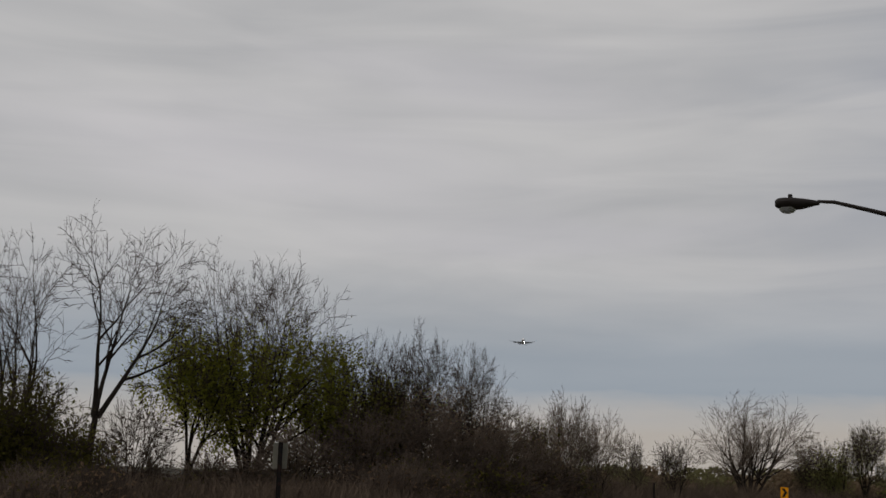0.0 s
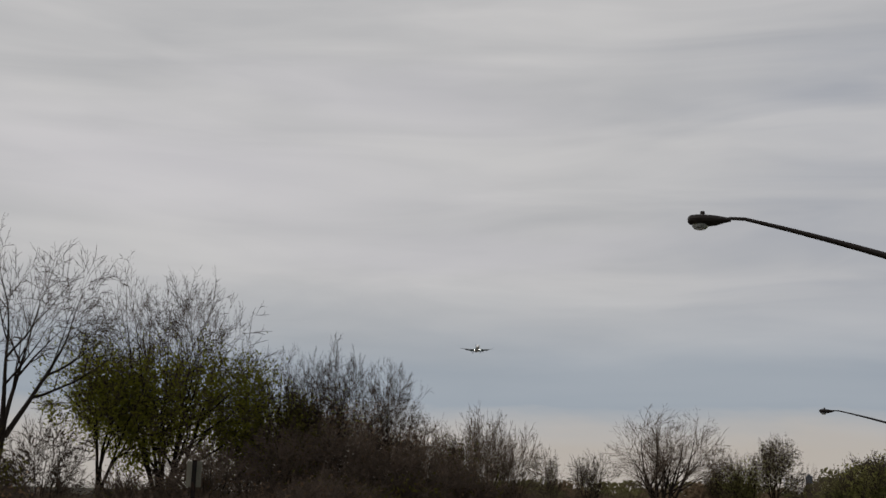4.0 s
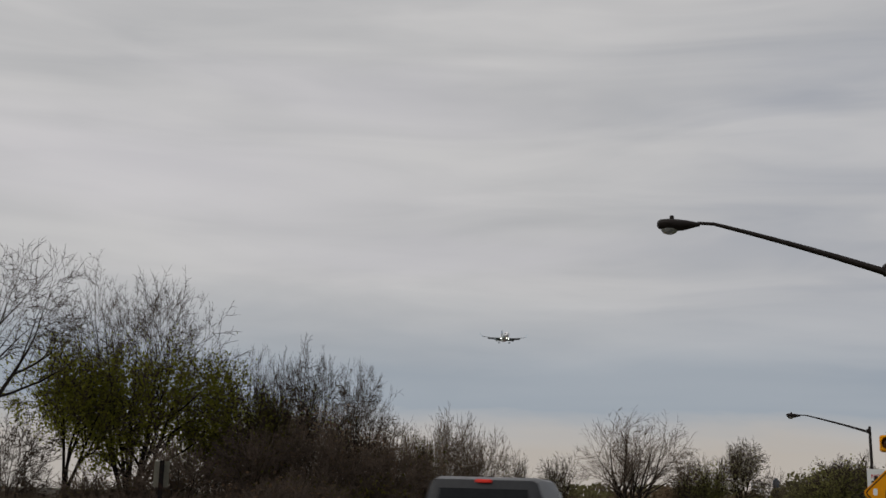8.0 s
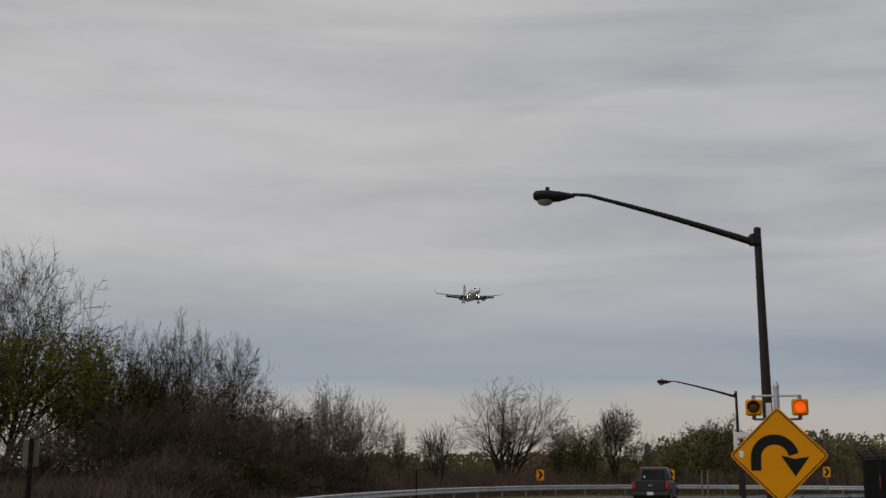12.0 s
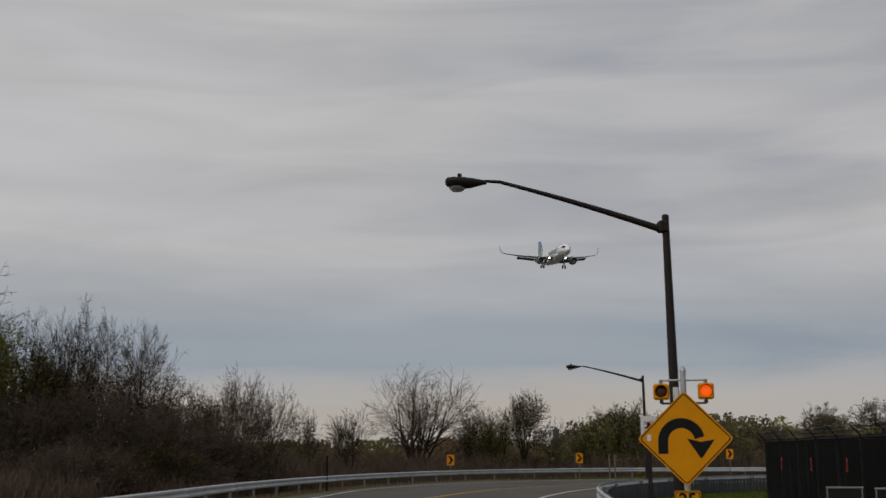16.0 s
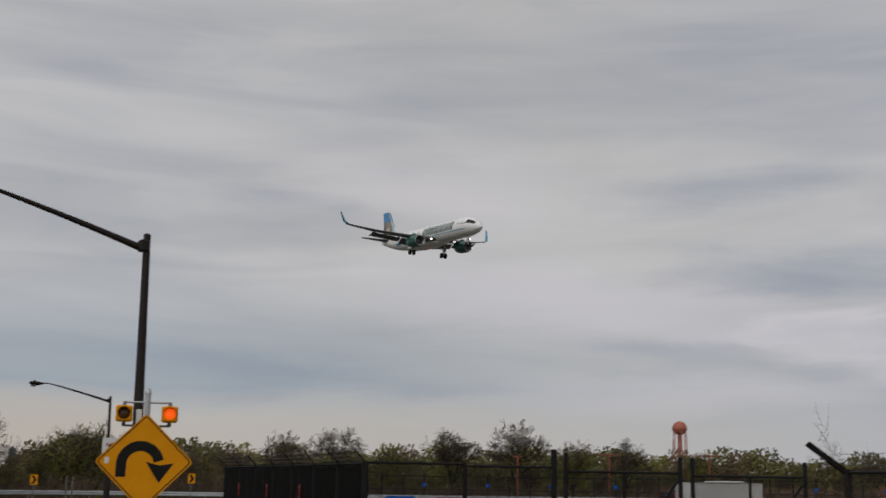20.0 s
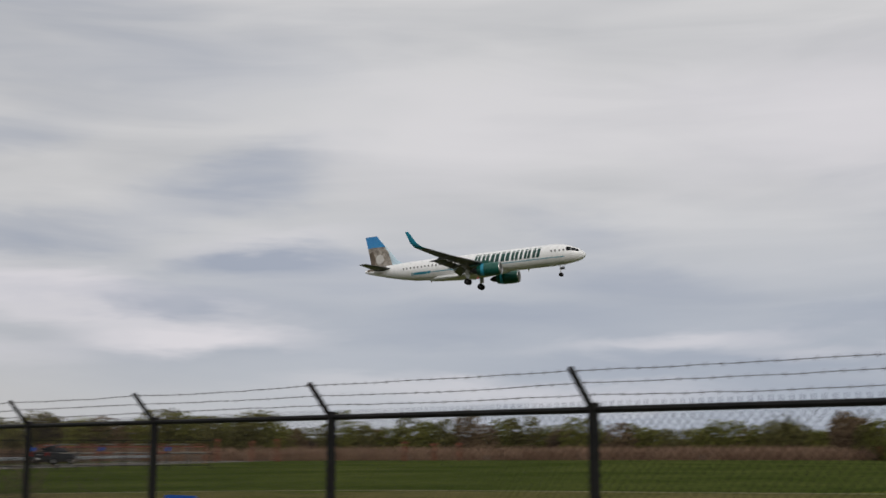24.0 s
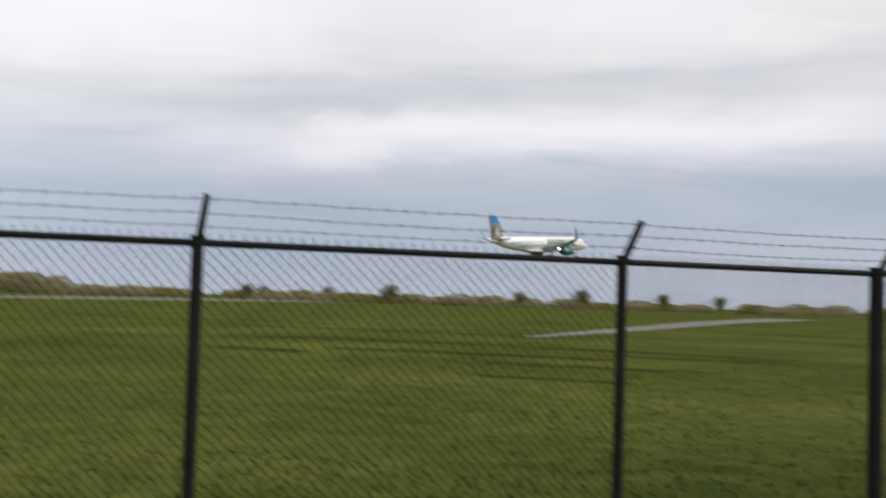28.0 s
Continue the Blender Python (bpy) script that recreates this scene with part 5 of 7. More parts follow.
def blades(name, label, spots, hgt, width, mat, seed, lean=0.25, cat="grass"):
    """Upright stalks, each a bent strip; spots: x, y, scale."""
    r = random.Random(seed)
    v, f = [], []
    for x, y, s in spots:
        a = r.uniform(0, 6.283)
        c, q = math.cos(a) * width, math.sin(a) * width
        h = hgt * s * r.uniform(0.6, 1.15)
        lx, ly = r.gauss(0, lean) * h, r.gauss(0, lean) * h
        o = len(v)
        v += [(x - c, y - q, 0), (x + c, y + q, 0), (x + c * 0.8 + lx * 0.35, y + q * 0.8 + ly * 0.35, h * 0.6), (x - c * 0.8 + lx * 0.35, y - q * 0.8 + ly * 0.35, h * 0.6), (x + lx, y + ly, h)]
        f += [(o, o + 1, o + 2, o + 3), (o + 3, o + 2, o + 4)]
    g = Geo().add(v, f)
    ob = new(name, g.mesh(name, mat))
    return tagged(ob, label, cat, kind="stuff")


def verge_stuff():
    r = random.Random(5)
    sp = []
    line = offset_line(outer, -1.2)
    for k, p in enumerate(line):
        if p[1] < 18 or p[0] > 120:
            continue
        t = line[min(k + 1, len(line) - 1)] - line[max(k - 1, 0)]
        t = t / np.linalg.norm(t)
        for q in range(430 if p[0] < 45 else 90):
            d = r.uniform(2.2 if p[1] < 44 else 0.3, 7.5)
            e = r.uniform(-0.7, 0.7)
            sp.append((p[0] - t[1] * d + t[0] * e, p[1] + t[0] * d + t[1] * e, (0.3 + 0.65 * min(1, d / 4) * r.uniform(0.6, 1.0)) * (0.68 if p[1] < 42 else 0.68 + 0.32 * min(1, (p[1] - 42) / 14))))
    blades("dead_brush", "dense dry brown brush stalks behind the guard rail", sp, 2.6, 0.013, "brush", 6, 0.30, "brush")
    sp = [(r.uniform(-30, 4), r.uniform(30, 62), r.uniform(0.4, 1.0)) for _ in range(17000)]
    sp = [q for q in sp if q[0] < (q[1] - 62) * 0.33 + 1.5 - 2.0]
    blades("dead_brush", "dense dry brown brush stalks below the trees", sp, 1.3, 0.013, "brush", 7, 0.3, "brush")
    # green tufts inside the bend and at the foot of the rails
    sp = []
    for _ in range(16000):
        x, y = r.uniform(6, 24), r.uniform(14, 54)
        sp.append((x, y, r.uniform(0.4, 1.3)))
    ins = [q for q in sp if q[0] > 6.3 + max(0, (q[1] - 20)) * 0.26 and q[0] > 6.3 + max(0, q[1] - 36) * 0.75]
    blades("grass_tufts", "rough green grass tufts inside the bend", ins, 0.09, 0.012, "blade", 8, 0.6)
    sp = [(12.3 + 2.1 * u + r.gauss(-0.35, 0.25), 21.3 + 12 * u, r.uniform(0.5, 1.2)) for u in [r.random() for _ in range(1500)]]
    blades("dry_weeds", "tall dry weeds along the foot of the slatted fence", sp, 0.5, 0.008, "brush", 18, 0.3)
    sp = []
    for k, p in enumerate(outer):
        if 10 < p[1] and p[0] < 70:
            for q in range(26):
                sp.append((p[0] + r.uniform(-0.6, 0.6), p[1] + r.uniform(-0.6, 0.6), r.uniform(0.5, 1.4)))
    blades("grass_tufts", "dry weeds along the foot of the guard rail", sp, 0.16, 0.012, "reed", 9, 0.3)


verge_stuff()


def vines():
    """Bare vines climbing the fence at its corner and behind it."""
    for x, y, h, w, sd, st, tw in ((15.3, 11.9, 2.75, 1.1, 201, 3, "twig_pale"), (15.25, 11.95, 2.15, 1.2, 202, 12, "twig"), (14.95, 11.3, 1.9, 1.0, 205, 9, "twig"), (13.6, 6.9, 1.7, 2.0, 203, 6, "twig_pale"), (12.9, 4.9, 1.3, 1.6, 204, 5, "twig_pale")):
        plant("vine_shrub", "tangled bare vine shrub growing through the fence", x, y, st, h, sd, tw, (), 4, 0.02, 0.5, 0.6, (3, 4), 0.02, 0.0, (0, 0), 0.6, "shrub", "vines on the fence", width=w, thin=0.004)


vines()


def boundary_fence():
    t = thing("boundary_fence", "long dark chain-link fence with blue plates far beyond the gate", "fence")
    prev = None
    for i in range(34):
        az = 29.0 + 1.0 * i
        p = Vector((94 * math.sin(radians(az)), 94 * math.cos(radians(az)), 0))
        part("post", Geo().tube([p, p + Vector((0, 0, 2.35))], 0.05, 5), "black_coat", t)
        if prev:
            for z in (0.3, 1.2, 2.2):
                part("rail", Geo().tube([prev + Vector((0, 0, z)), p + Vector((0, 0, z))], 0.03, 4), "black_coat", t)
        if i % 3 == 1:
            q = p * 0.999
            part("plate", Geo().box(q + Vector((0, 0, 1.55)), (0.28, 0.05, 0.30), 0.01, Matrix.Rotation(radians(-az), 3, "Z")), "sign_blue", t, "small blue plate")
        prev = p


boundary_fence()


# ---- distant tree lines ----
def polar(az, d):
    return d * math.sin(radians(az)), d * math.cos(radians(az))


def far_trees():
    protos = {}
    spec = {
        "green": ("distant tree in hazy spring leaf", "twig_far", (("leaf_far", 3600, 0.15, 0.15, 1.0, 0.35),), 5, 4, 0.22, 0.6, 0.9),
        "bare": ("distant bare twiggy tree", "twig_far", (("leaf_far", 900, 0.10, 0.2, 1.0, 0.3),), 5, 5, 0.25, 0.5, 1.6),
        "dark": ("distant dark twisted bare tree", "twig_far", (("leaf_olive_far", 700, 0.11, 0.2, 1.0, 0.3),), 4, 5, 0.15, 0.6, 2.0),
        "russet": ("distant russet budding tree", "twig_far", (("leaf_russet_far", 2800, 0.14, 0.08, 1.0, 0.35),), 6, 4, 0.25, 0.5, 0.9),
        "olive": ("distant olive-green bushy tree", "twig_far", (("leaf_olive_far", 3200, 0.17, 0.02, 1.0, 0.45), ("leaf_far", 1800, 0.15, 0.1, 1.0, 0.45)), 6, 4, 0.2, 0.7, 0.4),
        "field_olive": ("olive bushy tree across the field", "twig", (("leaf_field", 3600, 0.17, 0.02, 1.0, 0.6), ("leaf_field_green", 1500, 0.15, 0.1, 1.0, 0.6)), 6, 4, 0.2, 0.7, 0.3),
        "field_green": ("tree in fresh leaf across the field", "twig", (("leaf_field_green", 4200, 0.16, 0.05, 1.0, 0.55),), 5, 4, 0.22, 0.6, 0.5),
    }
    for i, (k, (lb, tw, lf, st, lv, up, sp, tk)) in enumerate(spec.items()):
        protos[k] = [plant("tree", lb, 0, 0, st, 8.0, 90 + 7 * i + j, tw, lf, lv, up, 0.25, sp, (3, 4), 0.14, tk, (0, 0), 0.45, grp="distant tree line", width=7.5, thin=0.03, fill=0.45) for j in range(1 if k == "dark" else 2)]
    used = set()
    r = random.Random(9)

    def put(kind, az, d, h, wide=1.0):
        h *= 1.03
        j = r.randrange(len(protos[kind]))
        ob = protos[kind][j]
        x, y = polar(az, d)
        m = pose(x, y, 0, 0, 0, r.uniform(0, 360)) @ Matrix.Diagonal((h / 8 * wide, h / 8 * wide, h / 8, 1))
        if (kind, j) not in used:
            used.add((kind, j))
            ob.matrix_basis = m
        else:
            copy_thing(ob, m)

    cards = {"leaf_field": ([], []), "leaf_field_green": ([], []), "leaf_far": ([], []), "leaf_olive_far": ([], []), "leaf_russet_far": ([], []), "leaf_tan_far": ([], [])}

    def mass(az, d, h, w, big=1.0):
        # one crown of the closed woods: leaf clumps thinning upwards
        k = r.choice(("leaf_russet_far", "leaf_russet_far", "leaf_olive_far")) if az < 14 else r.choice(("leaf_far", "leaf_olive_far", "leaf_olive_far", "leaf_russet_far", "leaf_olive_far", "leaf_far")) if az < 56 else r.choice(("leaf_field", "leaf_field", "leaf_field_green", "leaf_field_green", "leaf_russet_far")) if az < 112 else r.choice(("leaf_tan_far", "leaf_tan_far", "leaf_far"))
        x0, y0 = polar(az, d)
        v, f = cards[k]
        for _ in range(800):
            a, q = r.uniform(0, 6.283), math.sqrt(r.random())
            z = h * (1 - r.random() ** 0.72 * 0.98)
            q *= w * (0.45 + 0.55 * math.sin(min(1.0, (h - z) / (0.55 * h)) * 1.57))
            p = Vector((x0 + q * math.cos(a), y0 + q * math.sin(a), max(0.2, z)))
            n = Vector((r.gauss(0, 1), r.gauss(0, 1), r.gauss(0, 1))).normalized()
            b = n.orthogonal().normalized()
            c = n.cross(b)
            e = r.uniform(0.15, 0.40) * big
            o = len(v)
            v += [p - b * e, p + c * e * 0.6, p + b * e, p - c * e * 0.6]
            f.append((o, o + 1, o + 2, o + 3))

    # behind the bend, green with russet
    for az, d, h, k in ((15.6, 108, 4.6, "olive"), (16.6, 106, 5.6, "green"), (17.6, 108, 6.2, "green"), (18.4, 107, 6.0, "green"), (19.3, 110, 5.2, "olive"), (20.6, 112, 4.8, "olive"), (21.8, 116, 4.4, "russet"), (22.9, 118, 4.6, "olive"), (24.0, 122, 4.8, "russet"), (25.0, 126, 4.6, "russet")):
        put(k, az, d, h)
    # beyond the gate
    for az, h, k in ((24.2, 5.9, "russet"), (26.3, 8.0, "bare"), (27.2, 6.0, "olive"), (28.7, 8.9, "dark"), (29.7, 6.2, "russet"), (31.2, 8.6, "green"), (32.6, 6.2, "olive"), (34.3, 8.7, "bare"), (35.6, 6.4, "olive"), (37.3, 9.3, "bare"), (37.9, 7.2, "russet"), (40.0, 9.2, "green"), (41.3, 6.8, "russet"), (42.5, 7.4, "bare"), (43.5, 6.8, "russet"), (44.6, 6.6, "olive"), (46.0, 8.0, "green"), (47.2, 6.9, "russet"), (48.4, 6.7, "olive"), (49.6, 6.6, "russet"), (50.8, 6.2, "olive"), (52.2, 6.0, "olive"), (53.5, 5.6, "bare")):
        put(k, az, 172 + r.uniform(-6, 8), h)
    az = -6.0
    while az < 15:
        mass(az, 132 + r.uniform(0, 12), 3.6 * r.uniform(0.7, 1.1), 3.2)
        az += 0.5
    az = 15.0
    while az < 64:
        h = 5.8 if az < 24 else 7.1 if az < 50 else 6.8
        mass(az, (134 if az < 24 else 180) + r.uniform(0, 14), h * r.uniform(0.72, 1.12), 3.4)
        az += 0.36
    # across the field
    tops = [(56, 4.4), (59, 3.4), (63.4, 3.6), (64.4, 6.4), (66, 6.6), (72, 7.2), (77, 7.0), (80, 5.8), (82, 5.0), (85.3, 5.4), (88, 7.0), (91, 7.2), (93.5, 7.4), (97, 6.8), (100, 6.8), (103, 5.2), (106, 5.2), (108.5, 6.4), (111, 5.0), (116, 4.2)]

    def top_at(a):
        for (a0, h0), (a1, h1) in zip(tops, tops[1:]):
            if a0 <= a <= a1:
                return h0 + (h1 - h0) * (a - a0) / (a1 - a0)
        return 4.2
    az = 57.0
    while az < 114:
        if r.random() < 0.22:
            put(r.choice(("field_olive", "field_green", "field_olive", "russet", "field_green")), az, 196 + r.uniform(-4, 6), top_at(az) * r.uniform(0.7, 0.95), 1.1)
        near = min(1.0, max(0.0, (az - 89) / 4))
        mass(az, 206 - 56 * near + r.uniform(0, 10), top_at(az) * (1 - 0.27 * near) * r.uniform(0.42, 0.62), 3.6)
        h = top_at(az) * (1 - 0.25 * near) * (0.86 + 0.5 * noise.noise(Vector((az * 0.5, 1.0, 0)))) * r.uniform(0.85, 1.15)
        mass(az + r.uniform(-0.3, 0.3), 196 - 52 * near + r.uniform(-4, 8), h, r.uniform(2.0, 3.2))
        az += r.uniform(0.45, 0.75)
    az = 110.0
    while az < 158:
        if noise.noise(Vector((az * 0.9, 3.0, 0))) < -0.05 and az > 119:
            az += 0.7
            continue
        h = r.uniform(4.6, 6.8) if az < 119 else r.uniform(2.4, 4.0)
        mass(az, 420 + r.uniform(-30, 40), h, 6.5, 1.6)
        az += r.uniform(0.35, 0.6)
    for az, h in ((134.3, 8.2), (143.6, 8.4), (140.6, 7.4), (127.6, 7.2), (128.3, 6.6), (147.4, 7.4), (150.0, 7.0), (131.4, 7.0)):
        put("green", az, 405, h, 1.2)
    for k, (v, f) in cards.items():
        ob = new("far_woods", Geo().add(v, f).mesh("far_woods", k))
        tagged(ob, {"leaf_field": "closed olive woods across the field", "leaf_field_green": "closed green woods across the field", "leaf_far": "closed far woods in hazy spring leaf", "leaf_olive_far": "closed far woods in olive leaf", "leaf_russet_far": "closed far woods with russet buds", "leaf_tan_far": "low tan budding hedge beyond the field"}[k], "woods", kind="stuff")


far_trees()


def strip(name, pts_a, pts_b, z, mat, label, cat):
    g = Geo()
    n = len(pts_a)
    g.add([(x, y, z) for x, y in pts_a] + [(x, y, z) for x, y in pts_b], [(i, i + n, i + n + 1, i + 1) for i in range(n - 1)])
    structure(name, g, mat, label, cat)


def field():
    r = random.Random(12)
    azs = list(range(46, 114, 3))
    # dry strip and the old service track across the grass
    a = [polar(z, 44.5 + 0.8 * math.sin(z * 0.7)) for z in azs]
    b = [polar(z, 33 + 3.0 * math.sin(z * 0.45 + 1) + 4 * max(0, (z - 94) / 19)) for z in azs]
    c = [polar(z, 24 + 2.5 * math.sin(z * 0.8 + 2) + 2.0 * math.sin(z * 0.31) + 2 * max(0, (z - 90) / 23)) for z in azs]
    strip("dry_strip", a, b, 0.006, "dry_grass", "strip of dry straw-coloured grass", "ground")
    strip("thin_strip", b, c, 0.006, "thin_grass", "strip of thin tan and green grass", "ground")
    azs = list(range(46, 120, 3))
    strip("mown_band", [polar(z, 153) for z in azs], [polar(z, 44.6 + 104 * max(0, (z - 92) / 27) ** 1.6) for z in azs], 0.005, "mown", "darker band of mown grass across the field", "ground")
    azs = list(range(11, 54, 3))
    strip("lawn", [polar(z, 150) for z in azs], [polar(z, 21) for z in azs], 0.004, "lawn", "green lawn in a shaded tone inside the bend and beyond the gate", "ground")
    a = [polar(z, 45.6 + 0.6 * math.sin(z * 0.2)) for z in range(56, 104, 3)]
    b = [polar(z, 45.0 + 0.6 * math.sin(z * 0.2)) for z in range(56, 104, 3)]
    strip("service_track", a, b, 0.008, "track", "narrow worn track across the grass", "path")
    strip("service_road", [polar(z, d) for z, d in ((29, 50.4), (33, 46.9), (38, 40.6), (44, 41.5), (50, 43.2))], [polar(z, d) for z, d in ((29, 48.9), (33, 45.5), (38, 39.6), (44, 40.4), (50, 42.4))], 0.010, "far_concrete", "pale concrete service path in the grass", "road")
    strip("taxiway", [polar(z, d) for z, d in ((106, 172), (110, 190), (114, 215), (118, 250), (122, 300), (127, 380), (133, 520))], [polar(z, d) for z, d in ((106, 160), (110, 168), (114, 178), (118, 195), (122, 225), (127, 290), (133, 400))], 0.012, "far_concrete", "pale concrete taxiway far across the grass", "road")
    strip("taxiway_exit", [(34.6, -45.9), (41.2, -62.2), (51.0, -85.0), (66.5, -120.5), (100, -209)], [(35.4, -45.3), (43.4, -61.6), (54.4, -84.0), (71.5, -119), (110, -206)], 0.012, "far_concrete", "pale concrete exit road curving through the grass", "road")
    outer_a = list(range(-70, 61, 5))
    strip("far_scrubland", [polar(z, 2600) for z in outer_a], [polar(z, 215 if z > 20 else 150) for z in outer_a], 0.006, "scrubland", "grey-brown scrubland beyond the woods", "ground")
    for cx, cy, w, l, rot in ((24, -29, 2.2, 10, 25), (18.5, -26.5, 1.4, 7, 20), (33, -33, 2.0, 12, 30), (28, -24, 1.2, 5, 15), (15.6, -22, 0.9, 4, 20), (24, -36, 1.6, 9, 20), (40, -44, 2.2, 14, 28), (20, -33.5, 1.0, 6, 22)):
        g = Geo()
        pts = []
        for i in range(18):
            u = 2 * math.pi * i / 18
            k = 1 + r.uniform(-0.35, 0.3)
            p = Matrix.Rotation(radians(rot), 3, "Z") @ Vector((l * 0.45 * k * math.cos(u), w * 0.6 * k * math.sin(u), 0))
            pts.append((cx + p.x, cy + p.y, 0.007))
        g.add(pts, [tuple(range(18))])
        structure("wet_patch", g, "mud", "dark soggy patch in the grass", "ground")
    sp = []
    for _ in range(16000):
        az, d = 44 + 48 * r.random() ** 0.9, 152 + 40 * r.random() ** 1.5
        x, y = polar(az, d)
        sp.append((x, y, r.uniform(0.7, 1.1)))
    blades("dead_reeds", "belt of dead russet-brown reeds at the far side of the field", sp, 1.75, 0.10, "reed", 13, 0.12, "reeds")
    sp = []
    for _ in range(26000):
        d = 9.5 + 26 * r.random() ** 1.5
        az = r.uniform(52, 162)
        x, y = polar(az, d)
        if (Vector((x, y, 0)) - Vector((15.19, 11.67, 0))).dot(FN) < 0.3:
            continue
        sp.append((x, y, (0.6 + 0.5 * noise.noise(Vector((x * 0.25, y * 0.25, 0)))) * (1 + d / 90)))
    blades("grass_tufts", "uneven green grass tufts on the airfield", sp, 0.055, 0.011, "blade", 14, 0.7)


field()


def localizer():
    """Orange and white antenna frame standing in the field."""
    t = thing("antenna_frame", "orange and white lattice antenna frame with crossed braces", "antenna array")
    c = Vector((*polar(57.5, 122), 0))
    u = Vector((math.cos(radians(57.5)), -math.sin(radians(57.5)), 0))
    n = 9
    w = 16.0
    for i in range(n + 1):
        p = c + u * (w * (i / n - 0.5))
        part("leg", Geo().box(p + Vector((0, 0, 1.0)), (0.10, 0.10, 2.0)), "orange_dull" if i % 3 == 0 else "far_concrete", t)
    for i in range(n):
        p, q = c + u * (w * (i / n - 0.5)), c + u * (w * ((i + 1) / n - 0.5))
        if i % 2 == 0:
            part("brace", Geo().tube([p + Vector((0, 0, 0.2)), q + Vector((0, 0, 1.1))], 0.045, 4), "far_concrete", t)
            part("brace", Geo().tube([q + Vector((0, 0, 0.2)), p + Vector((0, 0, 1.1))], 0.045, 4), "far_concrete", t)
        part("beam", Geo().tube([p + Vector((0, 0, 1.15)), q + Vector((0, 0, 1.15))], 0.08, 4), "far_concrete" if i % 3 else "orange_dull", t)
        part("beam", Geo().tube([p + Vector((0, 0, 1.75)), q + Vector((0, 0, 1.75))], 0.09, 4), "orange_dull", t)
        part("beam", Geo().tube([p + Vector((0, 0, 2.0)), q + Vector((0, 0, 2.0))], 0.045, 4), "far_concrete" if i % 2 else "orange_dull", t)
    r = random.Random(3)
    for az, d, h, w in ((61.6, 140, 2.7, 0.5), (63.2, 141, 2.5, 0.5), (64.4, 140, 2.7, 0.5), (70.4, 147, 2.4, 0.8), (71.8, 148, 2.2, 0.8), (73.0, 147, 2.2, 0.8), (92.2, 150, 1.7, 0.6), (108.3, 150, 2.6, 0.5), (108.8, 150, 2.8, 0.5), (37.4, 150, 5.3, 1.0), (41.7, 150, 5.6, 2.6), (46.3, 150, 5.6, 2.8)):
        x, y = polar(az, d)
        m = thing("light_mast", "slim orange approach-light mast in the field", "mast", facing(x, y, 0, -az), "approach light masts")
        part("pole", Geo().tube([(0, 0, 0), (0, 0, h)], 0.13, 5), "orange_dull", m)
        part("crossbar", Geo().box((0, 0, h - 0.2), (w, 0.1, 0.18)), "orange_dull", m)
    for az in (70.6, 74.3, 84.4):
        x, y = polar(az, 148)
        m = thing("edge_marker", "small white edge marker in the grass", "marker", pose(x, y, 0), "edge markers")
        part("stake", Geo().tube([(0, 0, 0), (0, 0, 0.7)], [0.06, 0.05], 5), "far_concrete", m)
    x, y = polar(111.4, 240)
    m = thing("lattice_mast", "red and white lattice mast at the taxiway", "mast", pose(x, y, 0))
    for i in range(4):
        part("section", Geo().tube([(0, 0, i * 1.5), (0, 0, i * 1.5 + 1.5)], [0.45 - 0.1 * i, 0.36 - 0.1 * i], 4), "white_paint" if i % 2 == 0 else "orange", m)


localizer()


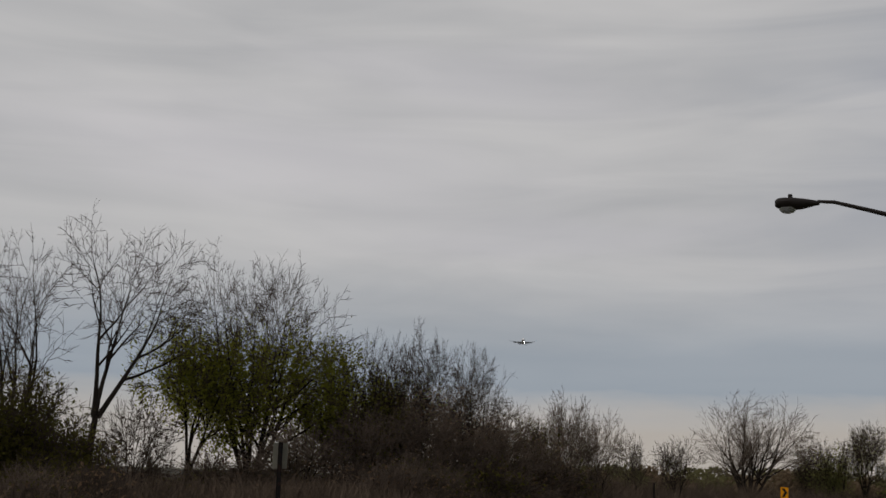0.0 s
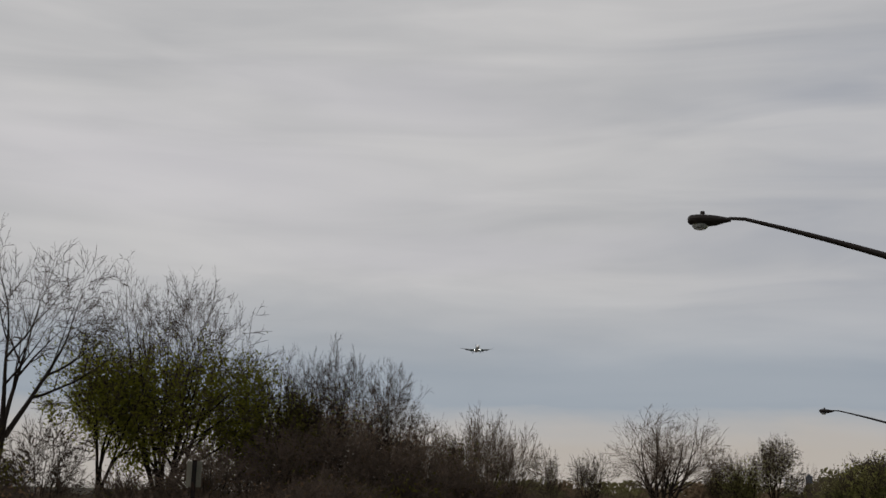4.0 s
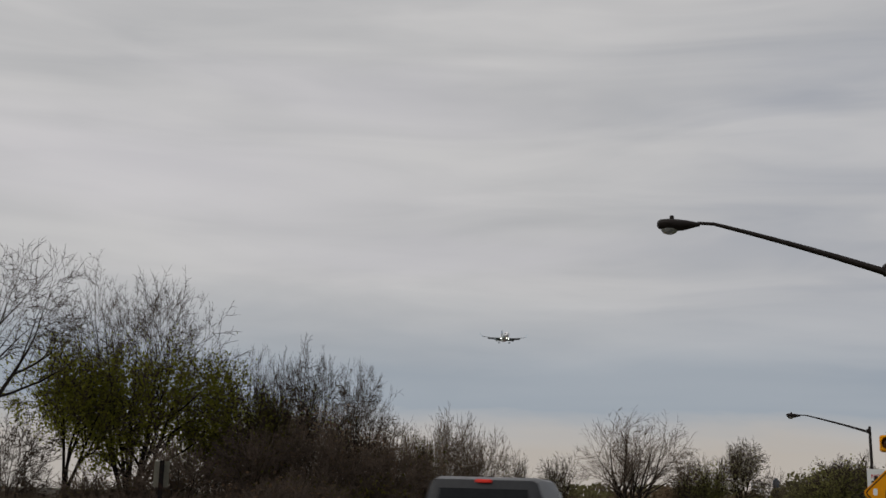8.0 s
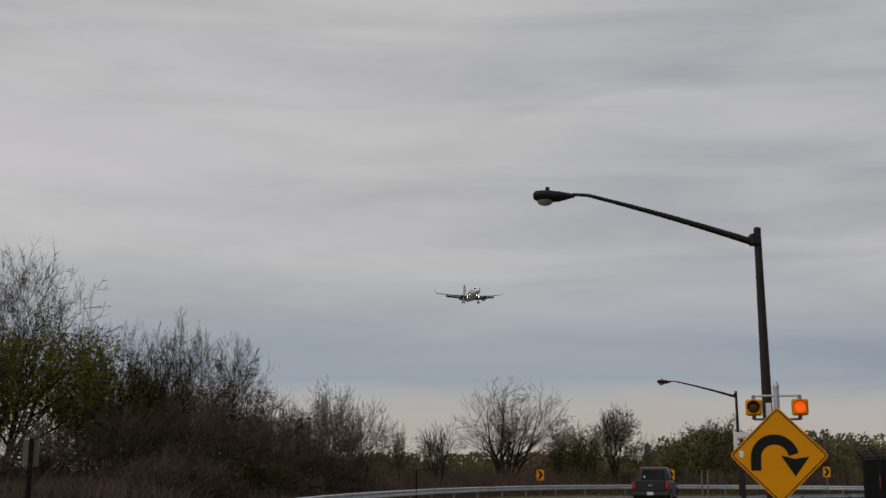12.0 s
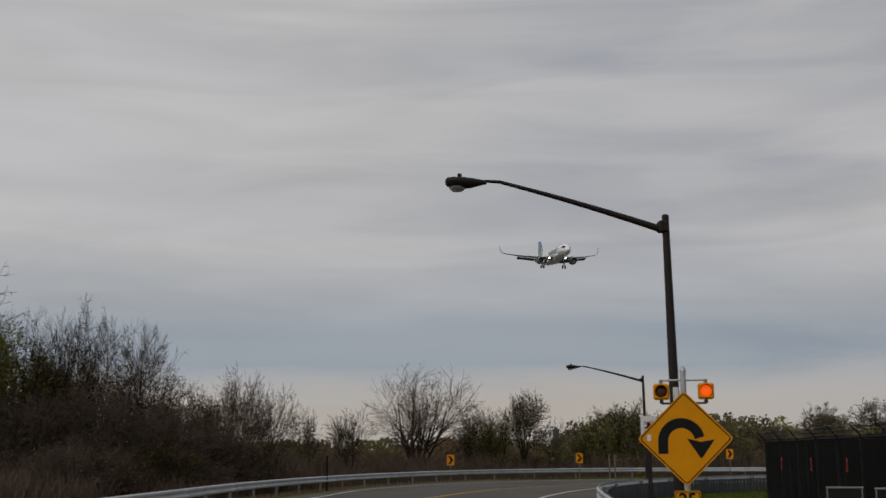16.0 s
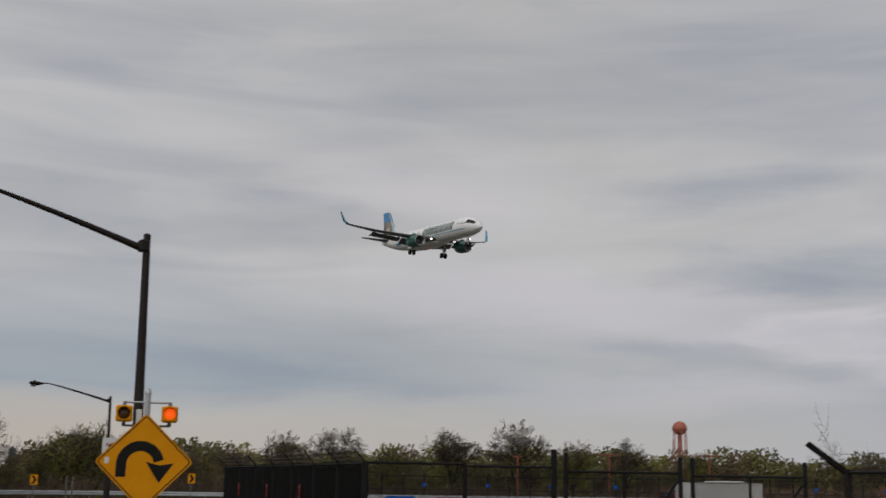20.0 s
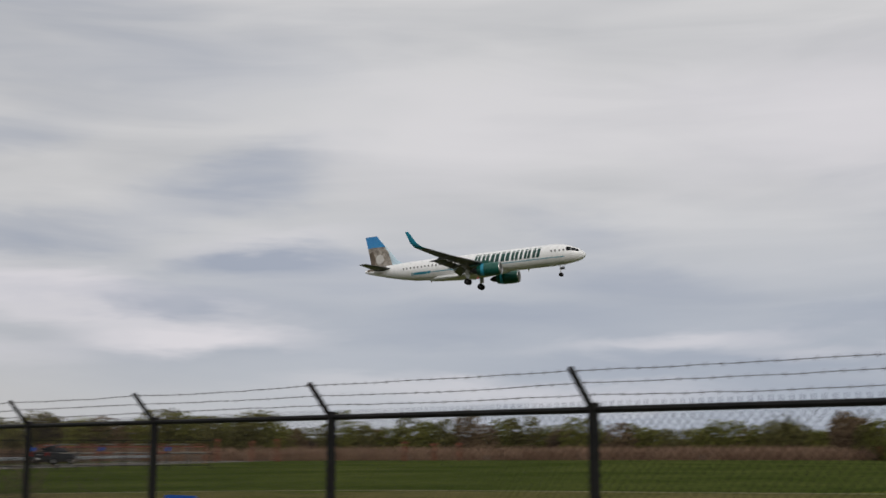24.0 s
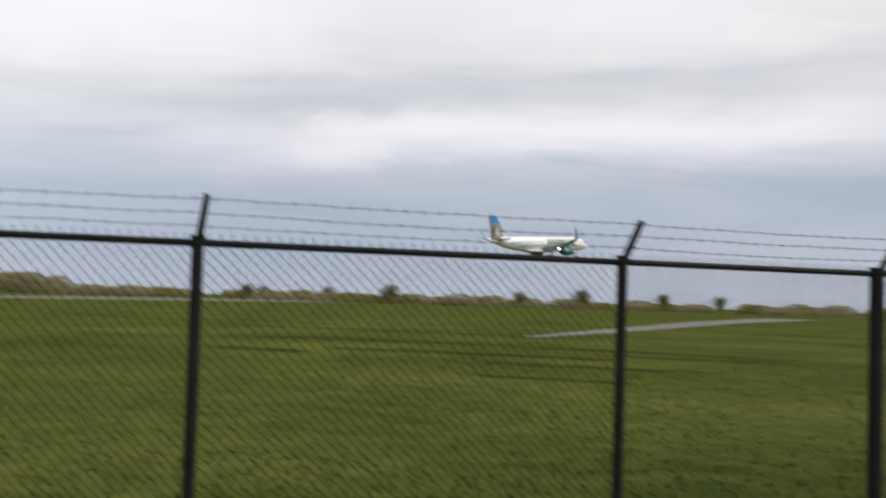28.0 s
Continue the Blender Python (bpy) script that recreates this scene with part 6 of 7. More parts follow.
def far_buildings():
    x, y = polar(44.98, 620)
    t = thing("water_tower", "distant faded red water tower on slim legs", "water tower", pose(x, y, 0))
    zc, rd = 31.0, 3.7
    rings = []
    for i in range(9):
        a = -math.pi / 2 + math.pi * i / 8
        rings.append([(max(0.05, rd * math.cos(a)) * math.cos(b), max(0.05, rd * math.cos(a)) * math.sin(b), zc + rd * 0.95 * math.sin(a)) for b in [2 * math.pi * j / 18 for j in range(18)]])
    part("tank", Geo().loft(rings), "tower_red", t, smooth=True)
    part("balcony", Geo().tube([(0, 0, zc - 0.6), (0, 0, zc - 0.2)], rd * 1.08, 18), "tower_red", t)
    for j in range(6):
        a = 2 * math.pi * j / 6
        part("leg", Geo().tube([(4.6 * math.cos(a), 4.6 * math.sin(a), 0), (3.2 * math.cos(a), 3.2 * math.sin(a), zc - 1)], 0.28, 5), "tower_red", t)
    part("riser", Geo().tube([(0, 0, 0), (0, 0, zc - 3)], 0.6, 8), "tower_red", t)
    x, y = polar(14.15, 300)
    t = thing("far_building", "distant dark tower block with pale open floors", "building", facing(x, y, 0, -14))
    part("tower", Geo().box((0, 0, 4.2), (1.6, 1.6, 8.4), 0.05), "far_dark", t)
    part("cap", Geo().box((0, 0, 8.6), (0.7, 0.7, 0.5), 0.05), "far_dark", t)
    for i in range(5):
        part("floor_slab", Geo().box((-3.6, 0, 3.6 + 0.95 * i), (4.6, 1.6, 0.22)), "far_grey", t)
    for sx in (-5.7, -3.6, -1.5):
        part("column", Geo().box((sx, 0, 3.8), (0.18, 0.18, 7.6)), "far_grey", t)
    x, y = polar(46.7, 95)
    t = thing("block_shed", "low grey block shed with a flat white roof behind the gate", "shed", facing(x, y, 0, -46.5))
    part("wall", Geo().box((0, 0, 1.0), (6.4, 3, 2.0), 0.02), "block_wall", t)
    part("roof", Geo().box((0.4, 0, 2.08), (2.9, 3.2, 0.12), 0.02), "white_paint", t)
    for az, w, h in ((57.6, 17, 8.6), (60.4, 32, 9.2), (62.2, 12, 7.6)):
        x, y = polar(az, 600)
        t = thing("far_building", "distant low pale airport building with a dark roof line", "building", facing(x, y, 0, -az), "airport buildings")
        wl = part("wall", Geo().box((0, 0, h / 2), (w, 10, h), 0.05), "far_concrete", t)
        part("roof", Geo().box((0, 0, h + 0.3), (w + 1.0, 11, 0.6), 0.05), "far_grey", t)
        for k in range(int(w / 4)):
            part("window", Geo().box((-w / 2 + 2.2 + 4 * k, -5.02, h * 0.6), (2.2, 0.1, 1.6)), "far_dark", wl)
    for i in range(2):
        x, y = polar((116.1, 117.6)[i], 700)
        t = thing("far_building", "distant low grey airport building", "building", facing(x, y, 0, -122))
        part("wall", Geo().box((0, 0, 5.5 - i / 2), (3.2 + 9 * i, 6, 11 - i), 0.05), "far_dark" if i == 0 else "far_grey", t)
        part("roof", Geo().box((0, 0, 11.2 - i), (3.5 + 9 * i, 6.4, 0.4), 0.05), "far_grey", t)


far_buildings()


# ---- airliner ----
def airfoil(chord, thick, n=14):
    """Points round a wing section, leading edge at x = 0, trailing edge at x = -chord."""
    out = []
    for i in range(n):
        a = 2 * math.pi * i / n
        x = 0.5 * (1 - math.cos(a))
        t = 5 * thick * (0.2969 * math.sqrt(max(x, 0)) - 0.126 * x - 0.3516 * x * x + 0.2843 * x ** 3 - 0.1015 * x ** 4)
        out.append((-x * chord, (t if a < math.pi else -t) * chord))
    return out


def wing_loft(stations, k=0):
    """stations: (leading edge x, y, z, chord, thickness, roll) from root to tip."""
    rings = []
    for x, y, z, c, th, roll in stations:
        s, q = math.sin(roll), math.cos(roll)
        rings.append([(x + a, y - b * s, z + b * q) for a, b in airfoil(c, th)])
    return Geo().loft(rings)


FUS = [(22.25, 0.05, -0.62), (22.0, 0.42, -0.58), (21.5, 0.80, -0.50), (20.7, 1.18, -0.38), (19.5, 1.55, -0.20), (18.2, 1.82, -0.06), (16.8, 1.95, 0.0), (15, 1.975, 0.0), (5, 1.975, 0.0), (-5, 1.975, 0.0), (-8.5, 1.975, 0.0), (-11.5, 1.86, 0.10), (-14.5, 1.56, 0.32), (-17.5, 1.16, 0.60), (-20, 0.76, 0.85), (-21.6, 0.45, 1.0), (-22.2, 0.22, 1.05)]


def fus_at(x):
    for (xa, ra, za), (xb, rb, zb) in zip(FUS, FUS[1:]):
        if xa >= x >= xb:
            u = (xa - x) / (xa - xb)
            return ra + (rb - ra) * u, za + (zb - za) * u
    return FUS[-1][1], FUS[-1][2]


def skin_patch(g, outline, side, off=0.012, cuts=1):
    """A flat outline in x and angle-height laid on the fuselage side: outline of (x, z)."""
    pts = []
    for x, z in outline:
        r, zc = fus_at(x)
        s = max(-0.999, min(0.999, (z - zc) / (r * 1.03 + off)))
        pts.append((x, side * (r + off) * math.sqrt(1 - s * s), z))
    g.add(pts, [tuple(range(len(pts)))[:: side]])


def airliner():
    t = thing("airliner", "white airliner with green engines landing with gear down", "airplane")
    n = 28
    rings = []
    for x, r, z in FUS:
        rings.append([(x, r * math.sin(2 * math.pi * j / n), z + r * 1.03 * math.cos(2 * math.pi * j / n)) for j in range(n)])
    g = Geo()
    m = len(rings)
    vs = [p for q in rings for p in q]
    for i in range(m - 1):
        for j in range(n):
            a, b = i * n + j, i * n + (j + 1) % n
            low = math.cos(2 * math.pi * (j + 0.5) / n) < -0.80 and -17 < FUS[i][0] < 19
            tail = FUS[i][0] <= -14.5
            g.f.append((a, b, b + n, a + n))
            g.m.append(1 if low else 2 if tail and -20.5 < FUS[i][0] <= -17.0 and math.cos(2 * math.pi * (j + 0.5) / n) > -0.1 else 0)
    g.v = vs
    g.f += [tuple(range(n))[::-1], tuple(range(len(vs) - n, len(vs)))]
    g.m += [0, 0]
    fus = part("fuselage", g, ["plane_white", "plane_belly", "fur_dark"], t, smooth=True)
    belly = []
    for x, w, z in ((7.2, 0.3, -1.75), (5.5, 1.5, -1.95), (2, 2.05, -2.15), (-3, 2.05, -2.15), (-6.5, 1.5, -2.0), (-8.6, 0.3, -1.8)):
        belly.append([(x, w * math.cos(a), z + (0.42 if math.sin(a) < 0 else 0.7) * math.sin(a)) for a in [2 * math.pi * j / 14 for j in range(14)]])
    part("belly_fairing", Geo().loft(belly), "plane_belly", t, smooth=True)
    for s in (-1, 1):
        w = wing_loft([(6.6, s * 1.2, -1.25, 7.4, 0.14, 0), (3.6, s * 6.4, -0.75, 3.9, 0.12, 0), (0.2, s * 11.8, 0.05, 2.7, 0.11, 0), (-2.9, s * 16.2, 1.05, 1.65, 0.10, 0)])
        wing = part("wing", w, "plane_wing", t, smooth=True)
        sh = wing_loft([(-2.9, s * 16.2, 1.05, 1.65, 0.10, 0), (-3.5, s * 16.9, 1.30, 1.45, 0.10, s * 0.5), (-4.3, s * 17.45, 2.0, 1.15, 0.09, s * 1.1), (-5.6, s * 17.9, 4.1, 0.62, 0.08, s * 1.3)])
        part("sharklet", sh, "plane_teal", wing, "teal upturned wing tip", smooth=True)
        # slats and flaps hung out for landing
        part("slat", wing_loft([(6.0, s * 3.0, -1.28, 0.9, 0.22, 0), (3.2, s * 7.6, -0.82, 0.7, 0.2, 0), (-2.3, s * 15.6, 0.72, 0.45, 0.2, 0)]), "plane_wing", wing, smooth=True)
        fl = Geo()
        for (x0, y0, z0), (x1, y1, z1), c in (((-0.5, 2.0, -1.3), (-0.2, 6.2, -0.9), 1.7), ((-0.3, 6.4, -0.9), (-2.1, 12.2, -0.1), 1.25)):
            fl.add([(x0, s * y0, z0), (x1, s * y1, z1), (x1 - c * 0.85, s * y1, z1 - c * 0.55), (x0 - c * 0.85, s * y0, z0 - c * 0.55), (x0 - 0.1, s * y0, z0 - 0.14), (x1 - 0.1, s * y1, z1 - 0.12), (x1 - c * 0.8, s * y1, z1 - c * 0.6), (x0 - c * 0.8, s * y0, z0 - c * 0.6)], [(0, 1, 2, 3), (7, 6, 5, 4), (0, 4, 5, 1), (3, 2, 6, 7), (0, 3, 7, 4), (1, 5, 6, 2)])
        part("flap", fl, "plane_wing", wing)
        for y, x, z in ((7.4, -0.4, -1.0), (9.8, -1.3, -0.55), (12.0, -2.2, -0.2)):
            part("flap_fairing", Geo().tube([(x + 1.8, s * y, z + 0.1), (x + 0.6, s * y, z - 0.22), (x - 1.0, s * y, z - 0.42), (x - 1.9, s * y, z - 0.5)], [0.05, 0.20, 0.17, 0.04], 7), "plane_wing", wing, smooth=True)
        # engine under the wing
        ex, ey, ez = 5.2, s * 5.75, -2.25
        nac = []
        for x, r in ((2.25, 1.02), (2.2, 1.12), (1.9, 1.20), (1.0, 1.26), (-0.4, 1.24), (-1.6, 1.08), (-2.1, 0.95)):
            nac.append([(ex + x, ey + r * math.sin(a), ez + r * math.cos(a)) for a in [2 * math.pi * j / 20 for j in range(20)]])
        eng = part("engine", Geo().loft(nac, False), "plane_green", t, "deep green engine nacelle", smooth=True)
        lip = []
        for x, r in ((2.2, 1.12), (2.32, 1.06), (2.25, 0.98), (1.9, 0.93), (1.3, 0.92)):
            lip.append([(ex + x, ey + r * math.sin(a), ez + r * math.cos(a)) for a in [2 * math.pi * j / 20 for j in range(20)]])
        part("intake_lip", Geo().loft(lip, False), "metal", eng, "polished metal intake lip", smooth=True)
        part("fan", Geo().tube([(ex + 1.3, ey, ez), (ex + 1.25, ey, ez)], 0.92, 20), "fan", eng)
        part("spinner", Geo().tube([(ex + 1.75, ey, ez), (ex + 1.6, ey, ez), (ex + 1.3, ey, ez)], [0.03, 0.16, 0.3], 10), "metal", eng, smooth=True)
        part("exhaust", Geo().tube([(ex - 1.9, ey, ez), (ex - 2.9, ey, ez), (ex - 3.6, ey, ez)], [0.72, 0.55, 0.15], 14), "fan", eng, smooth=True)
        part("pylon", Geo().loft([[(ex + 0.9, ey - 0.18, ez + 1.2), (ex + 0.9, ey + 0.18, ez + 1.2), (ex - 3.4, ey + 0.12, ez + 0.8), (ex - 3.4, ey - 0.12, ez + 0.8)], [(ex - 0.2, ey - 0.16, ez + 1.75), (ex - 0.2, ey + 0.16, ez + 1.75), (ex - 4.4, ey + 0.1, ez + 1.5), (ex - 4.4, ey - 0.1, ez + 1.5)]]), "plane_green", eng)
        part("band", Geo().loft([[(ex + x, ey + 1.262 * k * math.sin(a), ez + 1.262 * k * math.cos(a)) for a in [2 * math.pi * j / 20 for j in range(20)]] for x, k in ((-1.35, 0.895), (-1.05, 0.938), (-0.75, 0.975))], False), "plane_teal", eng, smooth=True)
        # tail plane
        part("tailplane", wing_loft([(-15.9, s * 0.6, 0.95, 3.9, 0.10, 0), (-19.3, s * 6.2, 1.45, 1.5, 0.09, 0)]), "plane_wing", t, smooth=True)
        # main gear
        gear = part("main_gear", Geo().tube([(0.4, s * 3.8, -1.3), (0.3, s * 3.8, -3.7)], 0.14, 8), "metal", t)
        part("side_brace", Geo().tube([(0.35, s * 3.8, -3.0), (0.4, s * 2.2, -1.7)], 0.08, 6), "metal", gear)
        part("gear_door", Geo().box((0.4, s * 4.1, -2.3), (0.8, 0.05, 1.5), 0.02), "plane_belly", gear)
        for dy in (-0.46, 0.46):
            wh = part("wheel", Geo().tube([(0.3, s * 3.8 + dy - 0.2, -3.8), (0.3, s * 3.8 + dy - 0.15, -3.8), (0.3, s * 3.8 + dy + 0.15, -3.8), (0.3, s * 3.8 + dy + 0.2, -3.8)], [0.5, 0.58, 0.58, 0.5], 18), "rubber", gear, smooth=True)
            part("hub", Geo().tube([(0.3, s * 3.8 + dy - 0.21, -3.8), (0.3, s * 3.8 + dy + 0.21, -3.8)], 0.26, 10), "fan", wh)
        lamp = part("landing_light", Geo().tube([(5.45, s * 2.75, -1.5), (5.6, s * 2.75, -1.5)], 0.26, 12), "landing", t, "bright landing light")
        # added tube that blocks the lamp's glow from the side
        part("added_light_hood", Geo().loft([[(x, s * 2.75 + q * math.sin(a), -1.5 + q * math.cos(a)) for a in [2 * math.pi * j / 14 for j in range(14)]] for x, q in ((5.4, 0.27), (6.7, 0.28), (6.7, 0.31), (5.3, 0.29))], False), "plane_wing", lamp)
        # side markings
        for i in range(8):
            x0, bw = ((1.0, 1.25), (2.5, 1.5), (4.25, 1.75), (6.25, 1.8), (8.3, 1.4), (9.95, 0.6), (10.8, 1.3), (12.4, 1.55))[i]
            q = Geo()
            for k in range(4):
                za, zb = -0.40 + 0.46 * k, -0.40 + 0.46 * (k + 1)
                lean0, lean1 = 0.45 * k / 4, 0.45 * (k + 1) / 4
                for u0, u1 in ((0.0, 0.40), (0.52, 0.92)) if bw > 1 else ((0.0, 0.8),):
                    skin_patch(q, [(x0 + bw * u0 + lean0, za), (x0 + bw * u1 + lean0, za), (x0 + bw * u1 + lean1, zb), (x0 + bw * u0 + lean1, zb)], s)
            part("marking", q, "plane_dgreen", fus, "dark green block of slanted bars")
        q = Geo()
        for k in range(30):
            xa, xb = -11.5 + 1.0 * k, -10.5 + 1.0 * k
            skin_patch(q, [(xa, -0.80), (xb, -0.80), (xb, -0.66), (xa, -0.66)], s)
        part("stripe", q, "plane_teal", fus, "thin teal stripe")
        q = Geo()
        for k in range(4):
            skin_patch(q, [(-12.0 + k, -0.95), (-11.0 + k, -0.95), (-10.8 + k, -0.5), (-11.8 + k, -0.5)], s, 0.014)
        part("marking", q, "plane_teal", fus, "teal bar of small lettering")
        q = Geo()
        for k in range(44):
            x = -13.6 + 0.76 * k
            if 0.0 < x < 15.6:
                continue
            skin_patch(q, [(x, 0.32), (x + 0.26, 0.32), (x + 0.26, 0.66), (x, 0.66)], s)
        part("window_row", q, "glass_dark", fus, "row of small cabin windows", kind="stuff")
        q = Geo()
        for xa, xb, za, zb in ((18.9, 19.75, 0.40, 1.12), (19.8, 20.5, 0.26, 0.86), (20.55, 21.1, 0.12, 0.62)):
            for u in range(4):
                xc, xd = xa + (xb - xa) * u / 4, xa + (xb - xa) * (u + 1) / 4
                for v in range(3):
                    z0, z1 = za + (zb - za) * v / 3, za + (zb - za) * (v + 1) / 3
                    skin_patch(q, [(xc, z0 - 0.02 * u), (xd, z0 - 0.02 * (u + 1)), (xd, z1 - 0.03 * (u + 1)), (xc, z1 - 0.03 * u)], s, 0.035)
        part("cockpit_window", q, "glass_dark", fus)
        q = Geo()
        for x in (16.9, -15.3, 3.0):
            skin_patch(q, [(x, -0.45), (x + 0.05, -0.45), (x + 0.05, 1.25), (x, 1.25)], s)
        part("door_seam", q, "plane_belly", fus)
        q = Geo()
        for k in range(5):
            xa, xb = -14.6 - 0.85 * k, -15.45 - 0.85 * k
            ra, za = fus_at(xa)
            rb, zb = fus_at(xb)
            skin_patch(q, [(xb, zb - rb * 0.55), (xa, za - ra * 0.4 + 0.1 * k), (xa, za + ra * (0.93)), (xb, zb + rb * 0.93)], s, 0.014)
        part("marking", q, "plane_sky", fus, "pale blue fade before the tail")
    # fin with its painted sides
    fin = wing_loft([(-13.4, 0, 1.55, 7.3, 0.09, math.pi / 2), (-15.2, 0, 2.6, 5.7, 0.09, math.pi / 2), (-19.3, 0, 7.9, 2.5, 0.09, math.pi / 2)])
    f = part("fin", fin, "plane_sky", t, "pale blue tail fin", smooth=True)
    for s in (-1, 1):
        def flat(pts, y):
            g = Geo()
            g.add([(x, s * y, z) for x, z in pts], [tuple(range(len(pts)))[:: s]])
            return g
        part("marking", flat([(-19.35, 7.88), (-21.75, 7.88), (-21.3, 5.6), (-17.6, 5.6)], 0.27), "plane_blue", f, "bright blue fin tip")
        part("marking", flat([(-17.9, 5.6), (-21.3, 5.6), (-20.95, 3.6), (-20.7, 1.7), (-16.2, 1.7), (-16.6, 3.0), (-17.0, 4.5)], 0.34), "fur", f, "grey-brown painted picture on the fin")
        part("marking", flat([(-18.2, 3.9), (-18.8, 4.2), (-19.5, 3.8), (-19.7, 3.1), (-19.3, 2.2), (-18.6, 2.3), (-17.9, 2.9)], 0.37), "fur_pale", f, "pale patch of the painted picture")
        part("marking", flat([(-20.2, 4.8), (-21.0, 4.6), (-20.75, 2.2), (-20.0, 2.0), (-19.7, 3.2)], 0.37), "fur_dark", f, "brown patch of the painted picture")
    ng = part("nose_gear", Geo().tube([(17.2, 0, -1.7), (17.25, 0, -3.7)], 0.10, 8), "metal", t)
    part("drag_strut", Geo().tube([(17.2, 0, -3.0), (18.4, 0, -1.8)], 0.06, 6), "metal", ng)
    for y in (-0.24, 0.24):
        part("wheel", Geo().tube([(17.25, y - 0.11, -3.8), (17.25, y - 0.08, -3.8), (17.25, y + 0.08, -3.8), (17.25, y + 0.11, -3.8)], [0.32, 0.38, 0.38, 0.32], 16), "rubber", ng, smooth=True)
    part("landing_light", Geo().tube([(17.25, 0, -2.6), (17.45, 0, -2.62)], 0.20, 10), "landing", ng, "bright nose landing light")
    # the nose lamp gets the same added glow-blocking tube
    part("added_light_hood", Geo().loft([[(x, q * math.sin(a), -2.61 + q * math.cos(a)) for a in [2 * math.pi * j / 14 for j in range(14)]] for x, q in ((17.2, 0.21), (18.0, 0.21), (18.0, 0.235), (17.15, 0.235))], False), "plane_wing", ng)
    part("beacon", Geo().tube([(1.0, 0, -2.5), (1.0, 0, -2.72)], [0.18, 0.1], 8), "beacon", t, "red flashing belly light")
    for x in (-8.5, 11.0):
        part("antenna", Geo().prism([(x, -1.95), (x + 0.4, -1.95), (x + 0.12, -2.45), (x - 0.05, -2.45)], 0.04), "plane_white", t)
    return t


plane = airliner()


# ---- pickup ----
def pickup():
    """Local x ahead, y to its left, z up from the road."""
    t = thing("pickup_truck", "dark grey crew-cab pickup truck driving away", "car")

    def shell(sections, mats="car_grey", lab="", name="body", par=None):
        rings = []
        for x, w, z0, z1, tuck in sections:
            rings.append([(x, -w, z0), (x, -w * 1.0, (z0 + z1) / 2), (x, -w * tuck, z1 - 0.03), (x, -w * tuck + 0.06, z1), (x, w * tuck - 0.06, z1), (x, w * tuck, z1 - 0.03), (x, w, (z0 + z1) / 2), (x, w, z0)])
        return part(name, Geo().loft(rings), mats, par or t, lab, smooth=True)

    shell([(2.62, 0.78, 0.45, 0.98, 0.96), (2.45, 0.90, 0.40, 1.08, 0.96), (1.3, 0.93, 0.40, 1.17, 0.97), (0.9, 0.93, 0.40, 1.20, 0.98), (-1.05, 0.93, 0.40, 1.20, 0.98)])
    shell([(-1.07, 0.93, 0.55, 1.24, 0.98), (-2.55, 0.93, 0.55, 1.24, 0.98)], name="bed")
    cab = shell([(1.35, 0.80, 1.16, 1.20, 0.98), (0.62, 0.78, 1.18, 1.82, 0.86), (0.2, 0.79, 1.18, 1.91, 0.87), (-0.75, 0.79, 1.18, 1.92, 0.87), (-0.98, 0.79, 1.18, 1.88, 0.87), (-1.12, 0.74, 1.18, 1.25, 0.96)], name="cab")
    g = Geo()
    g.add([(-1.145, -0.60, 1.29), (-1.145, 0.60, 1.29), (-1.025, 0.57, 1.77), (-1.025, -0.57, 1.77)], [(3, 2, 1, 0)])
    g.add([(-1.135, -0.60, 1.29), (-1.135, 0.60, 1.29), (-1.015, 0.57, 1.77), (-1.015, -0.57, 1.77)], [(0, 1, 2, 3)])
    part("rear_window", g, "glass_dark", cab)
    for s in (-1, 1):
        for x0, x1, x2, x3 in ((0.95, 0.02, -0.02 + 0.05, 0.58), (-0.06, -0.92, -0.86, -0.04)):
            q = Geo()
            q.add([(x0, s * 0.80, 1.26), (x1, s * 0.80, 1.26), (x2, s * 0.712, 1.77), (x3, s * 0.712, 1.77)], [(0, 1, 2, 3)[:: -s]])
            part("side_window", q, "glass_dark", cab)
        part("tail_lamp", Geo().box((-2.56, s * 0.84, 1.02), (0.10, 0.17, 0.36), 0.02), "tail_red", t, "red tail lamp")
        mir = part("mirror", Geo().box((0.75, s * 1.06, 1.28), (0.14, 0.24, 0.19), 0.04), "car_trim", t, "black door mirror")
        part("door_handle", Geo().box((-0.2, s * 0.94, 1.05), (0.18, 0.03, 0.03)), "car_trim", t)
        for x in (1.62, -1.60):
            wh = part("wheel", Geo().tube([(x, s * 0.93, 0.385), (x, s * 0.90, 0.385), (x, s * 0.72, 0.385), (x, s * 0.68, 0.385)], [0.33, 0.385, 0.385, 0.33], 20), "rubber", t, smooth=True)
            part("rim", Geo().tube([(x, s * 0.935, 0.385), (x, s * 0.88, 0.385)], [0.22, 0.24], 12), "metal", wh)
            part("wheel_arch", Geo().tube([(x + 0.47 * math.cos(a), s * 0.935, 0.42 + 0.45 * math.sin(a)) for a in [math.pi * i / 8 for i in range(9)]], 0.03, 5), "car_trim", t)
    tg = part("tailgate", Geo().box((-2.58, 0, 0.98), (0.07, 1.46, 0.52), 0.02), "car_grey", t)
    part("handle", Geo().box((-2.625, 0, 1.14), (0.02, 0.24, 0.08), 0.01), "car_trim", tg)
    part("emblem", Geo().tube([(-2.63, -0.1, 1.0), (-2.63, 0.1, 1.0)], 0.035, 6), "metal", tg, "plain bright badge")
    part("rear_bumper", Geo().box((-2.68, 0, 0.58), (0.18, 1.80, 0.20), 0.04), "car_trim", t)
    part("number_plate", Geo().box((-2.775, 0, 0.60), (0.01, 0.32, 0.16), 0.003), "sign_white", t)
